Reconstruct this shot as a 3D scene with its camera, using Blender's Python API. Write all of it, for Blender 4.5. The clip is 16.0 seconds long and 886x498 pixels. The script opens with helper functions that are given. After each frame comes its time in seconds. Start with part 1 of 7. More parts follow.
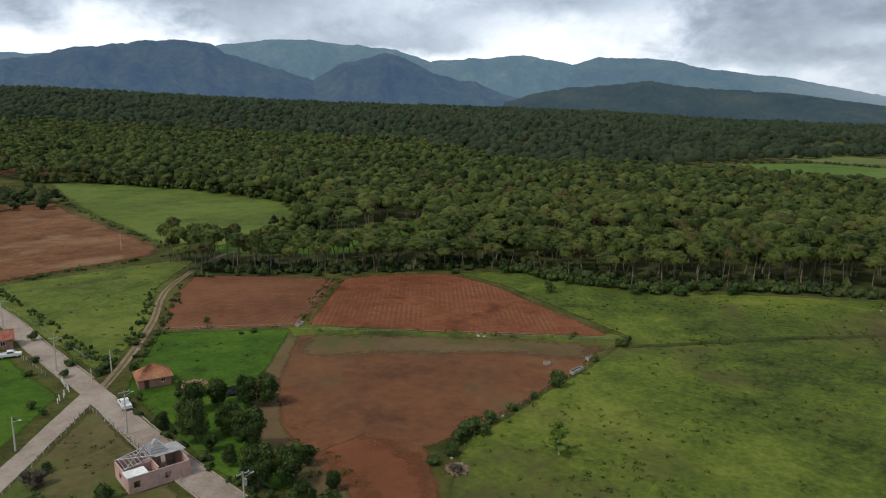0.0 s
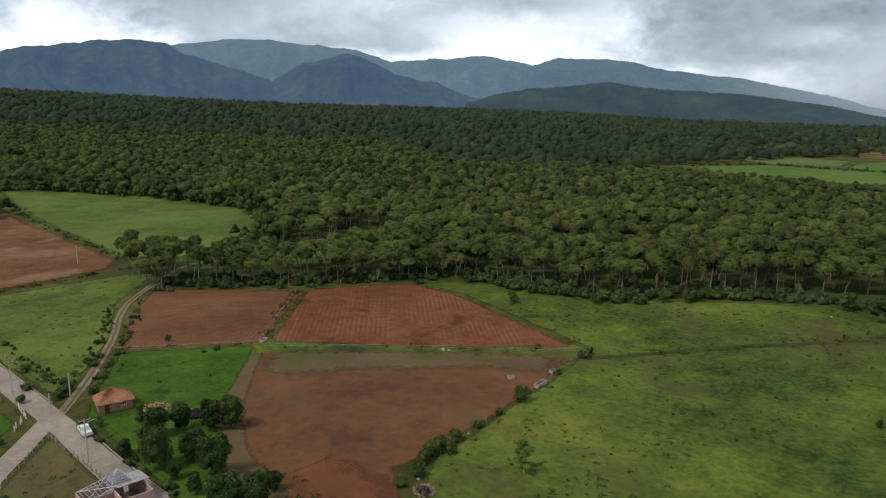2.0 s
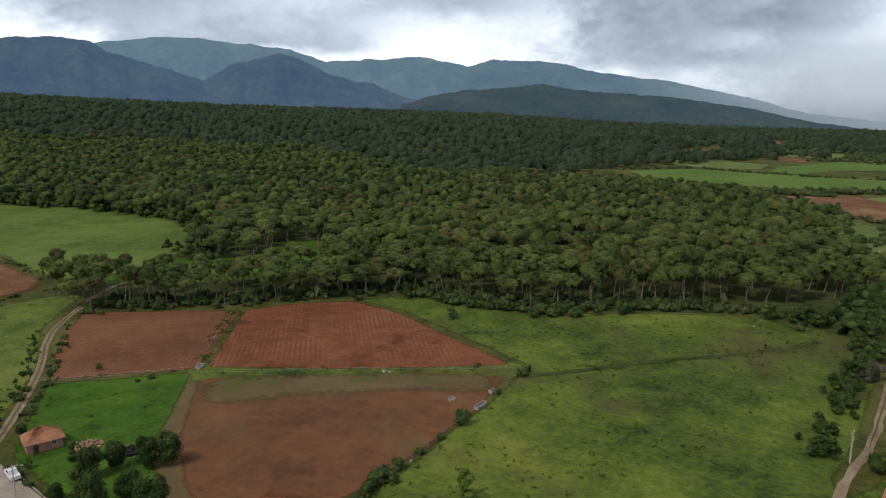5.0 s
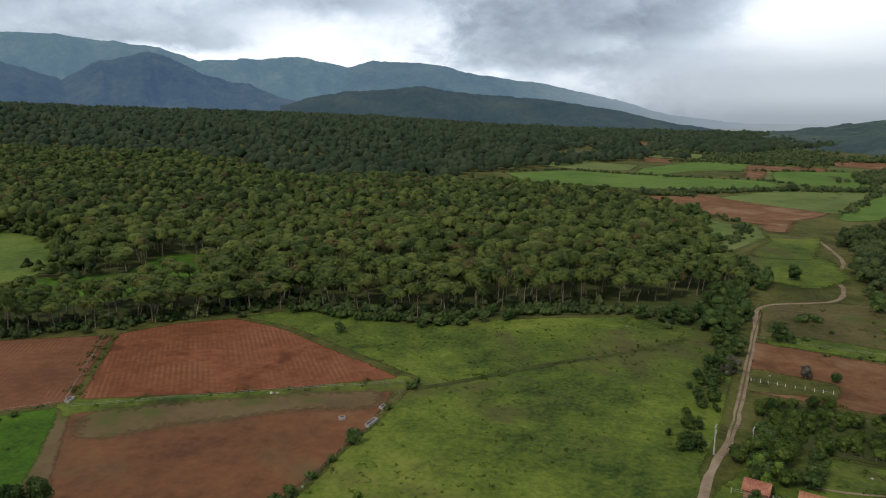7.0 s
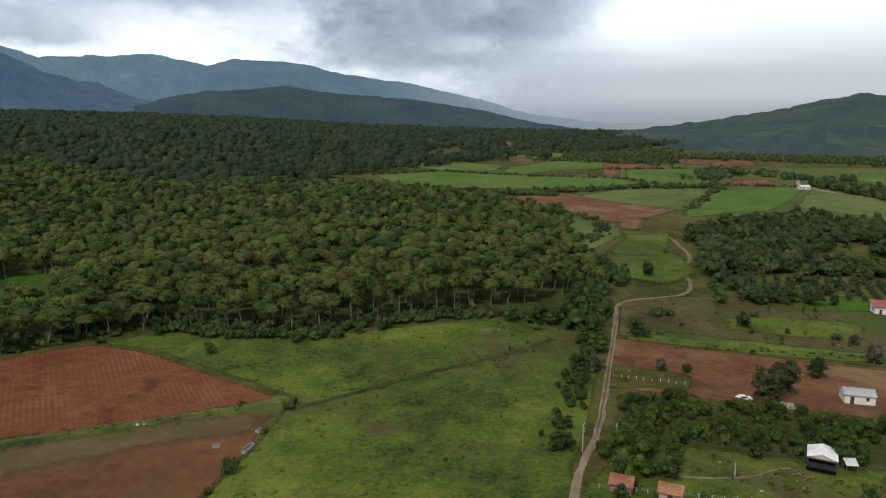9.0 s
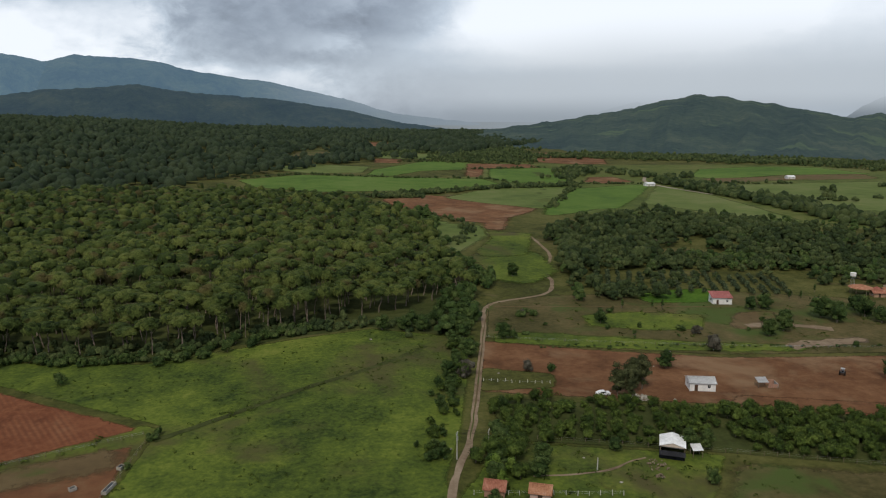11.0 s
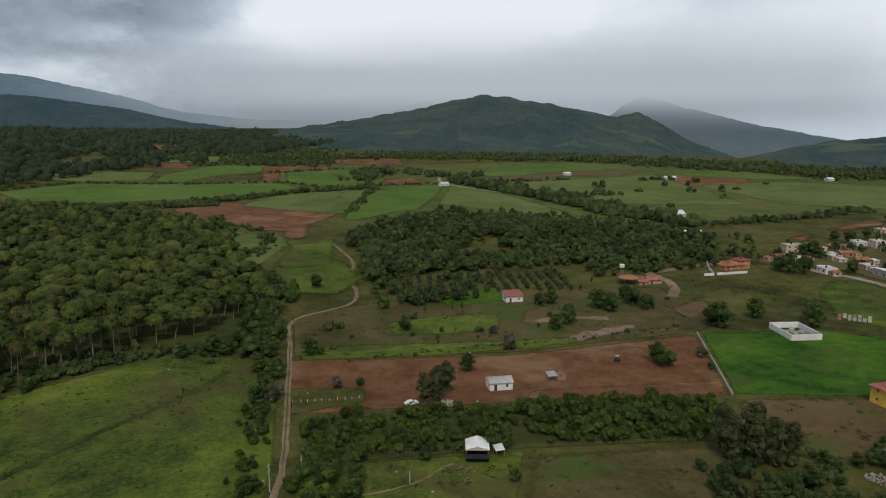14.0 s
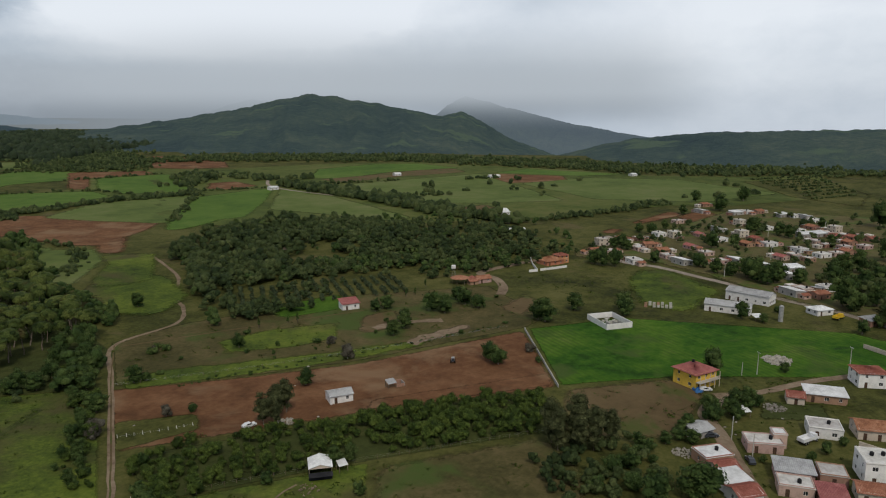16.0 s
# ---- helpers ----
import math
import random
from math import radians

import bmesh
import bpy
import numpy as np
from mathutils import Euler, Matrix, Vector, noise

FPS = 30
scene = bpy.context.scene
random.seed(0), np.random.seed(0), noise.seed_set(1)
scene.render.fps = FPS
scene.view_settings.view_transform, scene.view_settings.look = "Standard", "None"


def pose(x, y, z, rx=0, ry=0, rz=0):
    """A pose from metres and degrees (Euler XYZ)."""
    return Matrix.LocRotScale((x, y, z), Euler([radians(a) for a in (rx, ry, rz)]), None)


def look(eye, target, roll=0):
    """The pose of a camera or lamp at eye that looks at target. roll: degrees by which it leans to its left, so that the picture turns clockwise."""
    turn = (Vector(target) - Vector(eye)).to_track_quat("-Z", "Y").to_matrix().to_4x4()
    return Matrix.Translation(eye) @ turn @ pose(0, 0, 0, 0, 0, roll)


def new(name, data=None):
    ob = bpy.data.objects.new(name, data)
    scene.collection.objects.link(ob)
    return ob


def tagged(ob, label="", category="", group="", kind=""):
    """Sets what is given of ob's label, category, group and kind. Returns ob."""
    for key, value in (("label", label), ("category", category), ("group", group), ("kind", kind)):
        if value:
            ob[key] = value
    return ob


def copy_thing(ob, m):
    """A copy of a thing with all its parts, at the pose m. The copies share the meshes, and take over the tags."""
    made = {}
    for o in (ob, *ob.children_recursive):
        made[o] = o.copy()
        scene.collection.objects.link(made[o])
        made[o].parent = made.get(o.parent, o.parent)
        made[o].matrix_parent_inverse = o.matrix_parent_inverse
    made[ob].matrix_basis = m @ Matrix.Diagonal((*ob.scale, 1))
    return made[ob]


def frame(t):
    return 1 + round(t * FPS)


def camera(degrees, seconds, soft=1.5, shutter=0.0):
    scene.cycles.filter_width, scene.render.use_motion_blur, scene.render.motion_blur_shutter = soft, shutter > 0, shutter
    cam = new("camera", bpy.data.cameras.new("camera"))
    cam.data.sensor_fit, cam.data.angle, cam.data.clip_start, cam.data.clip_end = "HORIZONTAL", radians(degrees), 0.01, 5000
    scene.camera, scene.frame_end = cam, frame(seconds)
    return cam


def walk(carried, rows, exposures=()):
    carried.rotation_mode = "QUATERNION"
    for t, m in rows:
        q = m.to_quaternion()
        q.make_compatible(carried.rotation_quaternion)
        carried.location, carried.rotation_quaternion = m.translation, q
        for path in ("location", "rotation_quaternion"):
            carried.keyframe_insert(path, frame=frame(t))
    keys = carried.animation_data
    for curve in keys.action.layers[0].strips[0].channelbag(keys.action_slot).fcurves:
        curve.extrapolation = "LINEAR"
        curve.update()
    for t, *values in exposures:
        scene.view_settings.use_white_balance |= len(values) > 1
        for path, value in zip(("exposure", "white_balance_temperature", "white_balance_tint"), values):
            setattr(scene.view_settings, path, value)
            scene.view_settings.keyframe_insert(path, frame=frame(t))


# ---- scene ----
cam = camera(64.13, 16.0, soft=1.1)
# seconds, place in metres, then yaw, pitch and roll in degrees
ROWS = [
    (0.0, -0.00, -0.00, 59.40, 1.81, -10.82, -0.13),
    (0.5, -0.04, -0.06, 60.47, 1.16, -10.85, -0.08),
    (1.0, -0.08, -0.12, 61.52, 0.45, -10.82, -0.09),
    (1.5, -0.12, -0.19, 62.55, -0.28, -10.83, -0.06),
    (2.0, -0.16, -0.25, 63.58, -1.23, -10.84, -0.05),
    (2.5, -0.21, -0.31, 64.65, -2.08, -10.84, -0.03),
    (3.0, -0.25, -0.37, 65.66, -2.99, -10.85, -0.05),
    (3.5, -0.29, -0.44, 66.75, -3.92, -10.87, -0.06),
    (3.7, -0.31, -0.46, 67.17, -4.29, -10.87, -0.07),
    (5.8, -0.48, -0.73, 71.53, -9.13, -10.85, -0.24),
    (6.0, -0.49, -0.75, 71.95, -10.23, -10.85, -0.25),
    (6.5, -0.54, -0.81, 72.97, -13.07, -10.84, -0.25),
    (7.0, -0.58, -0.87, 73.97, -15.72, -10.79, -0.22),
    (7.5, -0.62, -0.93, 75.02, -18.24, -10.79, -0.17),
    (8.0, -0.66, -1.00, 76.08, -20.89, -10.80, -0.14),
    (8.5, -0.70, -1.06, 77.15, -23.54, -10.82, -0.09),
    (9.0, -0.74, -1.12, 78.19, -26.20, -10.85, -0.06),
    (9.2, -0.76, -1.14, 78.62, -27.27, -10.86, -0.05),
    (11.3, -0.94, -1.41, 83.10, -38.59, -10.97, 0.00),
    (11.5, -0.95, -1.43, 83.54, -39.65, -10.98, 0.00),
    (12.0, -0.99, -1.50, 84.66, -42.34, -11.01, 0.03),
    (12.5, -1.03, -1.56, 85.75, -45.08, -11.08, 0.02),
    (13.0, -1.07, -1.62, 86.79, -47.79, -11.11, 0.00),
    (13.5, -1.11, -1.68, 87.89, -50.49, -11.16, -0.02),
    (14.0, -1.15, -1.75, 88.94, -53.17, -11.18, -0.03),
    (14.5, -1.19, -1.81, 89.99, -55.86, -11.20, -0.02),
    (15.0, -1.23, -1.87, 91.11, -58.57, -11.24, -0.03),
    (15.5, -1.28, -1.93, 92.21, -61.76, -11.30, -0.06),
    (16.0, -1.32, -1.99, 93.27, -66.79, -11.32, -0.09),
]
walk(cam, [(t, pose(x, y, z, 90 + pitch, roll, yaw)) for t, x, y, z, yaw, pitch, roll in ROWS],
     exposures=[(0, 0.0), (6, 0.0), (9, -0.04), (12.5, -0.31), (16, -0.4)])

# ---- light: overcast sky with broken cloud, a soft veiled sun ----
SUN_EL, SUN_AZ = 52.0, 235.0
world = bpy.data.worlds.new("overcast_sky")
scene.world = world
world.use_nodes = True


class Nodes:
    """Short way to write node trees."""

    def __init__(self, tree):
        self.t = tree
        self.t.nodes.clear()

    def n(self, kind, props=None, **ins):
        node = self.t.nodes.new(kind)
        for k, v in (props or {}).items():
            if k == "ramp":
                el = node.color_ramp.elements
                while len(el) < len(v):
                    el.new(0.5)
                for e, (p, c) in zip(el, v):
                    e.position = p
                    e.color = (*c, 1) if len(c) == 3 else c
            else:
                setattr(node, k, v)
        for k, v in ins.items():
            key = int(k[1:]) if k[0] == "i" and k[1:].isdigit() else k.replace("_", " ")
            sock = node.inputs[key]
            if isinstance(v, bpy.types.NodeSocket):
                self.t.links.new(v, sock)
            elif isinstance(v, bpy.types.Node):
                self.t.links.new(v.outputs[0], sock)
            else:
                sock.default_value = v
        return node

    def math(self, op, a, b=0.0, clamp=False):
        return self.n("ShaderNodeMath", {"operation": op, "use_clamp": clamp}, i0=a, i1=b)

    def mix(self, f, a, b, blend="MIX"):
        m = self.n("ShaderNodeMix", {"data_type": "RGBA", "blend_type": blend})
        for i, v in ((0, f), (6, a), (7, b)):
            s = m.inputs[i]
            if isinstance(v, bpy.types.NodeSocket):
                self.t.links.new(v, s)
            elif isinstance(v, bpy.types.Node):
                self.t.links.new(v.outputs[0], s)
            else:
                s.default_value = (*v, 1) if i > 0 and len(v) == 3 else v
        return m.outputs[2]

    def smooth(self, v, a, b):
        m = self.n("ShaderNodeMapRange", {"interpolation_type": "SMOOTHSTEP"}, Value=v, From_Min=a, From_Max=b)
        return m


# cloud cover low over the land: bearing in degrees (west of north positive), brightness from dark to white
CLOUD_ROWS = [
    (0.6, [(36, 0.9), (-16, 0.85), (-24, 0.7), (-32, 0.42), (-38, 0.30), (-45, 0.29), (-54, 0.40), (-64, 0.40), (-70, 0.32), (-78, 0.46), (-88, 0.58), (-100, 0.6)]),
    (2.6, [(36, 0.9), (-12, 1.0), (-18, 0.95), (-21, 0.80), (-24, 0.88), (-27, 0.92), (-29, 0.66), (-33, 0.47), (-38, 0.42), (-44, 0.50), (-52, 0.55), (-60, 0.52), (-66, 0.45), (-72, 0.46), (-80, 0.58), (-90, 0.68), (-100, 0.66)]),
    (4.0, [(36, 1.0), (-8, 1.0), (-13, 0.95), (-16, 0.62), (-20, 0.46), (-24, 0.46), (-30, 0.45), (-34, 0.52), (-38, 0.62), (-44, 0.78), (-50, 0.76), (-58, 0.64), (-63, 0.55), (-70, 0.52), (-76, 0.60), (-84, 0.72), (-92, 0.69), (-100, 0.68)]),
    (5.2, [(36, 1.0), (24, 1.05), (20, 0.95), (16, 0.5), (12, 0.40), (4, 0.38), (1, 0.5), (-2, 0.9), (-7, 1.05), (-13, 0.85), (-17, 0.48), (-21, 0.42), (-25, 0.46), (-28, 0.66), (-31, 0.42), (-35, 0.60), (-39, 0.80), (-44, 0.88), (-50, 0.85), (-58, 0.76), (-64, 0.58), (-72, 0.56), (-78, 0.62), (-85, 0.74), (-93, 0.72), (-100, 0.72)]),
    (6.6, [(36, 0.6), (33, 0.58), (31, 0.42), (28, 0.98), (24, 0.85), (20, 0.40), (14, 0.50), (10, 0.46), (3, 0.48), (-1, 0.7), (-5, 0.88), (-10, 0.80), (-14, 0.80), (-18, 0.44), (-22, 0.39), (-27, 0.44), (-32, 0.30), (-35, 0.44), (-38, 0.84), (-44, 0.95), (-51, 0.92), (-60, 0.82), (-66, 0.64), (-74, 0.58), (-80, 0.66), (-88, 0.78), (-96, 0.78)]),
    (8.4, [(36, 0.35), (32, 0.30), (28, 0.66), (24, 0.42), (18, 0.36), (13, 0.40), (9, 0.52), (4, 0.60), (-1, 0.50), (-9, 0.46), (-14, 0.66), (-19, 0.40), (-26, 0.38), (-30, 0.50), (-34, 0.32), (-37, 0.55), (-41, 0.93), (-48, 0.97), (-58, 0.86), (-66, 0.66), (-74, 0.52), (-82, 0.68), (-90, 0.80), (-98, 0.66)]),
]


def build_sky():
    g = Nodes(world.node_tree)
    tc = g.n("ShaderNodeTexCoord")
    xyz = g.n("ShaderNodeSeparateXYZ", i0=tc.outputs["Generated"])
    x, y, z = xyz.outputs
    bank = g.n("ShaderNodeCombineXYZ", i0=g.math("ADD", x, 0.35), i1=y, i2=g.math("MULTIPLY", z, 1.7))
    big = g.n("ShaderNodeTexNoise", Vector=bank, Scale=3.0, Detail=9.0, Roughness=0.56, Distortion=0.25)
    puff = g.n("ShaderNodeTexNoise", Vector=bank, Scale=17.0, Detail=7.0, Roughness=0.6, Distortion=0.3)
    fine = g.n("ShaderNodeTexNoise", Vector=bank, Scale=46.0, Detail=6.0, Roughness=0.6)
    curl = g.n("ShaderNodeTexNoise", Vector=bank, Scale=9.0, Detail=6.0, Roughness=0.6)
    # the deck overhead and behind: broken grey cloud
    over = g.n("ShaderNodeValToRGB", {"ramp": [(0.40, (0.27, 0.30, 0.35)), (0.48, (0.42, 0.46, 0.52)), (0.53, (0.64, 0.68, 0.74)), (0.60, (0.96, 0.99, 1.03))]}, Fac=big)
    # the banks low over the land, by bearing and height, with torn edges
    az = g.math("MULTIPLY", g.math("ARCTAN2", g.math("MULTIPLY", x, -1.0), y), 57.2958)
    el = g.math("MULTIPLY", g.math("ARCSINE", z), 57.2958)
    broken = g.math("SUBTRACT", 1.0, g.math("MULTIPLY", g.smooth(az, -28.0, -46.0), 0.72))
    az2 = g.math("ADD", az, g.math("MULTIPLY", g.math("SUBTRACT", puff, 0.5), g.math("MULTIPLY", broken, 9.0)))
    el2 = g.math("ADD", el, g.math("MULTIPLY", g.math("ADD", g.math("SUBTRACT", curl, 0.5), g.math("MULTIPLY", g.math("SUBTRACT", fine, 0.5), 0.3)), g.math("MULTIPLY", broken, 2.6)))
    u = g.math("DIVIDE", g.math("SUBTRACT", 40.0, az2), 144.0)
    val, below = None, None
    for h, stops in CLOUD_ROWS:
        ramp = [((40.0 - a) / 144.0, (v * float(np.interp(a, [-100, -88, -70, -55, -45, -34, -28, -20, -13, -2, 4, 14, 20], [1.18, 1.25, 1.42, 1.36, 1.2, 1.05, 0.86, 0.86, 1.0, 1.0, 1.15, 1.15, 1.0])),) * 3) for a, v in stops]
        row = g.n("ShaderNodeValToRGB", {"ramp": ramp}, Fac=u).outputs[0]
        val = row if val is None else g.mix(g.smooth(el2, below, h), val, row)
        below = h
    tex = g.math("ADD", g.math("MULTIPLY", g.math("SUBTRACT", puff, 0.5), 0.42), g.math("MULTIPLY", g.math("SUBTRACT", fine, 0.5), 0.16))
    val = g.math("ADD", val, g.math("MULTIPLY", tex, broken))
    low = g.n("ShaderNodeValToRGB", {"ramp": [(0.14, (0.19, 0.215, 0.255)), (0.30, (0.325, 0.375, 0.44)), (0.55, (0.575, 0.65, 0.725)), (0.86, (1.0, 1.04, 1.07))]}, Fac=g.math("MULTIPLY", val, 0.9))
    wide = g.math("MULTIPLY", g.smooth(az, 60.0, 38.0), g.smooth(az, -130.0, -102.0))
    seen = g.math("MULTIPLY", wide, g.math("SUBTRACT", 1.0, g.smooth(el, 10.0, 15.0)))
    cover = g.mix(seen, over, low)
    sky = g.n("ShaderNodeTexSky", {"sky_type": "NISHITA", "sun_disc": False, "sun_elevation": radians(SUN_EL), "sun_rotation": radians(SUN_AZ)})
    thin = g.n("ShaderNodeBackground", Color=sky, Strength=0.1)
    deck = g.n("ShaderNodeBackground", Color=g.mix(1.0, cover, (0.985, 1.0, 1.04), "MULTIPLY"), Strength=1.1)
    both = g.n("ShaderNodeMixShader", i0=0.92, i1=thin, i2=deck)
    g.n("ShaderNodeOutputWorld", Surface=both)


build_sky()
sun_data = bpy.data.lights.new("sun", "SUN")
sun_data.energy, sun_data.angle, sun_data.color = 2.1, radians(10), (1.0, 0.93, 0.80)
sun = new("sun", sun_data)
a, e = radians(SUN_AZ), radians(SUN_EL)
sun.matrix_world = look((math.sin(a) * math.cos(e) * 200, math.cos(a) * math.cos(e) * 200, math.sin(e) * 200), (0, 0, 0))

# ---- materials ----
MATS = {}


def material(name, colours, scales=(0.05, 0.9), rough=0.95, bump=0.0, bump_scale=3.0, metal=0.0, spec=0.06, random_tint=0.0, wave=None, haze_glow=None, patches=None, bump_depth=0.3):
    """Procedural surface: a ramp of colours over coarse and fine noise in metres, optional furrows, patches of another
    colour, relief and emitted haze.
    """
    if name in MATS:
        return MATS[name]
    m = bpy.data.materials.new(name)
    m.use_nodes = True
    g = Nodes(m.node_tree)
    flat = g.n("ShaderNodeTexCoord").outputs["Object"]
    turned = g.n("ShaderNodeMapping", Vector=flat)
    turned.inputs["Rotation"].default_value = (0.5, 0.4, 0.65)
    tc = turned.outputs[0]
    coarse = g.n("ShaderNodeTexNoise", Vector=tc, Scale=scales[0], Detail=6.0, Roughness=0.6)
    fine = g.n("ShaderNodeTexNoise", Vector=tc, Scale=scales[1], Detail=5.0, Roughness=0.65)
    mid = g.n("ShaderNodeTexNoise", Vector=tc, Scale=(scales[0] * scales[1]) ** 0.5, Detail=5.0, Roughness=0.65)
    v = g.math("ADD", g.math("MULTIPLY", coarse, 0.42), g.math("ADD", g.math("MULTIPLY", mid, 0.3), g.math("MULTIPLY", fine, 0.28)))
    n = len(colours)
    lo, hi = 0.385, 0.615
    col = g.n("ShaderNodeValToRGB", {"ramp": [(lo + (hi - lo) * i / max(1, n - 1), c) for i, c in enumerate(colours)]}, Fac=v).outputs[0]
    height = fine.outputs[0]
    if patches:
        pc, ps, lo2, hi2 = patches
        pn = g.n("ShaderNodeTexNoise", Vector=tc, Scale=ps, Detail=5.0, Roughness=0.62, Distortion=0.4)
        col = g.mix(g.smooth(pn, lo2, hi2), col, pc)
    if wave:
        angle, spacing, depth, dark = wave
        mp = g.n("ShaderNodeMapping", Vector=flat)
        mp.inputs["Rotation"].default_value = (0, 0, radians(angle))
        wv = g.n("ShaderNodeTexWave", {"wave_type": "BANDS", "bands_direction": "X", "wave_profile": "SIN"}, Vector=mp, Scale=0.314 / spacing, Distortion=0.0)
        brk = g.n("ShaderNodeTexNoise", Vector=tc, Scale=0.06, Detail=3.0)
        amt = g.math("MULTIPLY", g.math("MULTIPLY", wv, g.smooth(brk, 0.35, 0.6)), depth)
        col = g.mix(amt, col, dark)
    if random_tint:
        info = g.n("ShaderNodeObjectInfo").outputs["Random"]
        hs = g.n("ShaderNodeHueSaturation", Color=col, Value=g.math("ADD", g.math("MULTIPLY", info, 2 * random_tint), 1 - random_tint), Hue=g.math("ADD", g.math("MULTIPLY", info, 0.03), 0.485))
        col = hs.outputs[0]
    b = g.n("ShaderNodeBsdfPrincipled", Base_Color=col, Roughness=rough, Metallic=metal)
    b.inputs["Specular IOR Level"].default_value = spec
    if bump:
        bn = g.n("ShaderNodeTexNoise", Vector=tc, Scale=bump_scale, Detail=5.0, Roughness=0.7)
        bp = g.n("ShaderNodeBump", Strength=bump, Distance=bump_depth, Height=g.math("ADD", bn, height))
        g.t.links.new(bp.outputs[0], b.inputs["Normal"])
    surf = b
    # distance haze, emitted by the surface itself
    if haze_glow:
        em = g.n("ShaderNodeEmission", Color=(*haze_glow[0], 1), Strength=haze_glow[1])
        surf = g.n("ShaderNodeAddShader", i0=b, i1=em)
    g.n("ShaderNodeOutputMaterial", Surface=surf)
    MATS[name] = m
    return m


def foliage(name, dark, mid, light, scale=0.11, tint=0.0, sere=None):
    """Leaves: colour drifts from crown to crown and from leaf to leaf, painted darker in relief hollows, with light
    passing through.
    """
    m = bpy.data.materials.new(name)
    m.use_nodes = True
    g = Nodes(m.node_tree)
    geo = g.n("ShaderNodeNewGeometry")
    crown = g.n("ShaderNodeTexNoise", Vector=geo.outputs["Position"], Scale=scale, Detail=2.0)
    leaf = geo.outputs["Random Per Island"]
    v = g.math("ADD", g.math("MULTIPLY", crown, 0.95), g.math("MULTIPLY", g.math("SUBTRACT", leaf, 0.42), 0.34))
    if tint:
        v = g.math("ADD", v, g.math("MULTIPLY", g.math("SUBTRACT", g.n("ShaderNodeObjectInfo").outputs["Random"], 0.5), tint))
    col = g.n("ShaderNodeValToRGB", {"ramp": [(0.28, dark), (0.5, mid), (0.76, light)]}, Fac=v).outputs[0]
    if sere:
        old = g.n("ShaderNodeTexNoise", Vector=geo.outputs["Position"], Scale=0.085, Detail=1.0)
        col = g.mix(g.math("MULTIPLY", g.smooth(old, 0.60, 0.70), 0.75), col, sere)
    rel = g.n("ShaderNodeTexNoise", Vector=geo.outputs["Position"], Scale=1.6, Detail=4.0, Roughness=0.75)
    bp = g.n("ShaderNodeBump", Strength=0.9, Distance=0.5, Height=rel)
    # shade between leaf tufts put into the colour, down to 0.55 in hollows
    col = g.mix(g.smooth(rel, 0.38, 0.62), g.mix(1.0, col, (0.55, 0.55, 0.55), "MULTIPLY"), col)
    d = g.n("ShaderNodeBsdfPrincipled", Base_Color=col, Roughness=0.8, Normal=bp)
    d.inputs["Specular IOR Level"].default_value = 0.08
    tr = g.n("ShaderNodeBsdfTranslucent", Color=col)
    g.n("ShaderNodeOutputMaterial", Surface=g.n("ShaderNodeMixShader", i0=0.12, i1=d, i2=tr))
    MATS[name] = m
    return m


GRASS = material("pasture_grass", [(0.020, 0.024, 0.008), (0.046, 0.050, 0.013), (0.078, 0.078, 0.022), (0.106, 0.100, 0.034)], (0.024, 0.7), bump=0.5, bump_scale=1.2, patches=((0.098, 0.082, 0.036), 0.03, 0.58, 0.72))
MEADOW = material("meadow_grass", [(0.020, 0.034, 0.009), (0.052, 0.075, 0.014), (0.092, 0.121, 0.019), (0.140, 0.154, 0.031)], (0.015, 0.8), bump=0.5, bump_scale=1.0, patches=((0.066, 0.060, 0.024), 0.022, 0.50, 0.68))
COWGRASS = material("bright_cow_pasture", [(0.040, 0.058, 0.013), (0.072, 0.098, 0.019), (0.108, 0.134, 0.027), (0.140, 0.150, 0.040)], (0.03, 0.9), bump=0.5, bump_scale=1.0, patches=((0.05, 0.06, 0.02), 0.04, 0.56, 0.70))
LUSH = material("lush_grass", [(0.022, 0.048, 0.007), (0.044, 0.092, 0.010), (0.074, 0.130, 0.016)], (0.05, 1.0), bump=0.4, bump_scale=1.5)
CROP = material("young_crop_green", [(0.016, 0.046, 0.006), (0.032, 0.084, 0.008), (0.060, 0.118, 0.012), (0.092, 0.134, 0.024)], (0.03, 0.25), bump=0.4, bump_scale=1.2, wave=(40, 2.5, 0.35, (0.014, 0.040, 0.008)), patches=((0.050, 0.078, 0.018), 0.035, 0.55, 0.68))
PALE = material("pale_far_pasture", [(0.064, 0.090, 0.024), (0.094, 0.122, 0.034), (0.128, 0.140, 0.054)], (0.012, 0.08), bump=0.2)
SMOOTH = material("smooth_meadow_grass", [(0.045, 0.068, 0.016), (0.070, 0.102, 0.020), (0.095, 0.130, 0.027), (0.118, 0.138, 0.038)], (0.016, 0.5), bump=0.4, bump_scale=1.0)
PLAIN = material("far_plain_grass", [(0.038, 0.052, 0.014), (0.062, 0.082, 0.020), (0.088, 0.102, 0.028), (0.112, 0.108, 0.042)], (0.008, 0.09), bump=0.3)
FARGREEN = material("far_crop_green", [(0.050, 0.092, 0.018), (0.072, 0.122, 0.022), (0.098, 0.142, 0.034)], (0.012, 0.1), bump=0.2)
RED = material("ploughed_red_earth", [(0.094, 0.034, 0.016), (0.140, 0.052, 0.025), (0.178, 0.072, 0.035), (0.205, 0.098, 0.05)], (0.03, 0.45), bump=0.6, bump_scale=1.6, wave=(-3, 1.5, 0.5, (0.080, 0.031, 0.018)), patches=((0.082, 0.030, 0.015), 0.034, 0.54, 0.64))
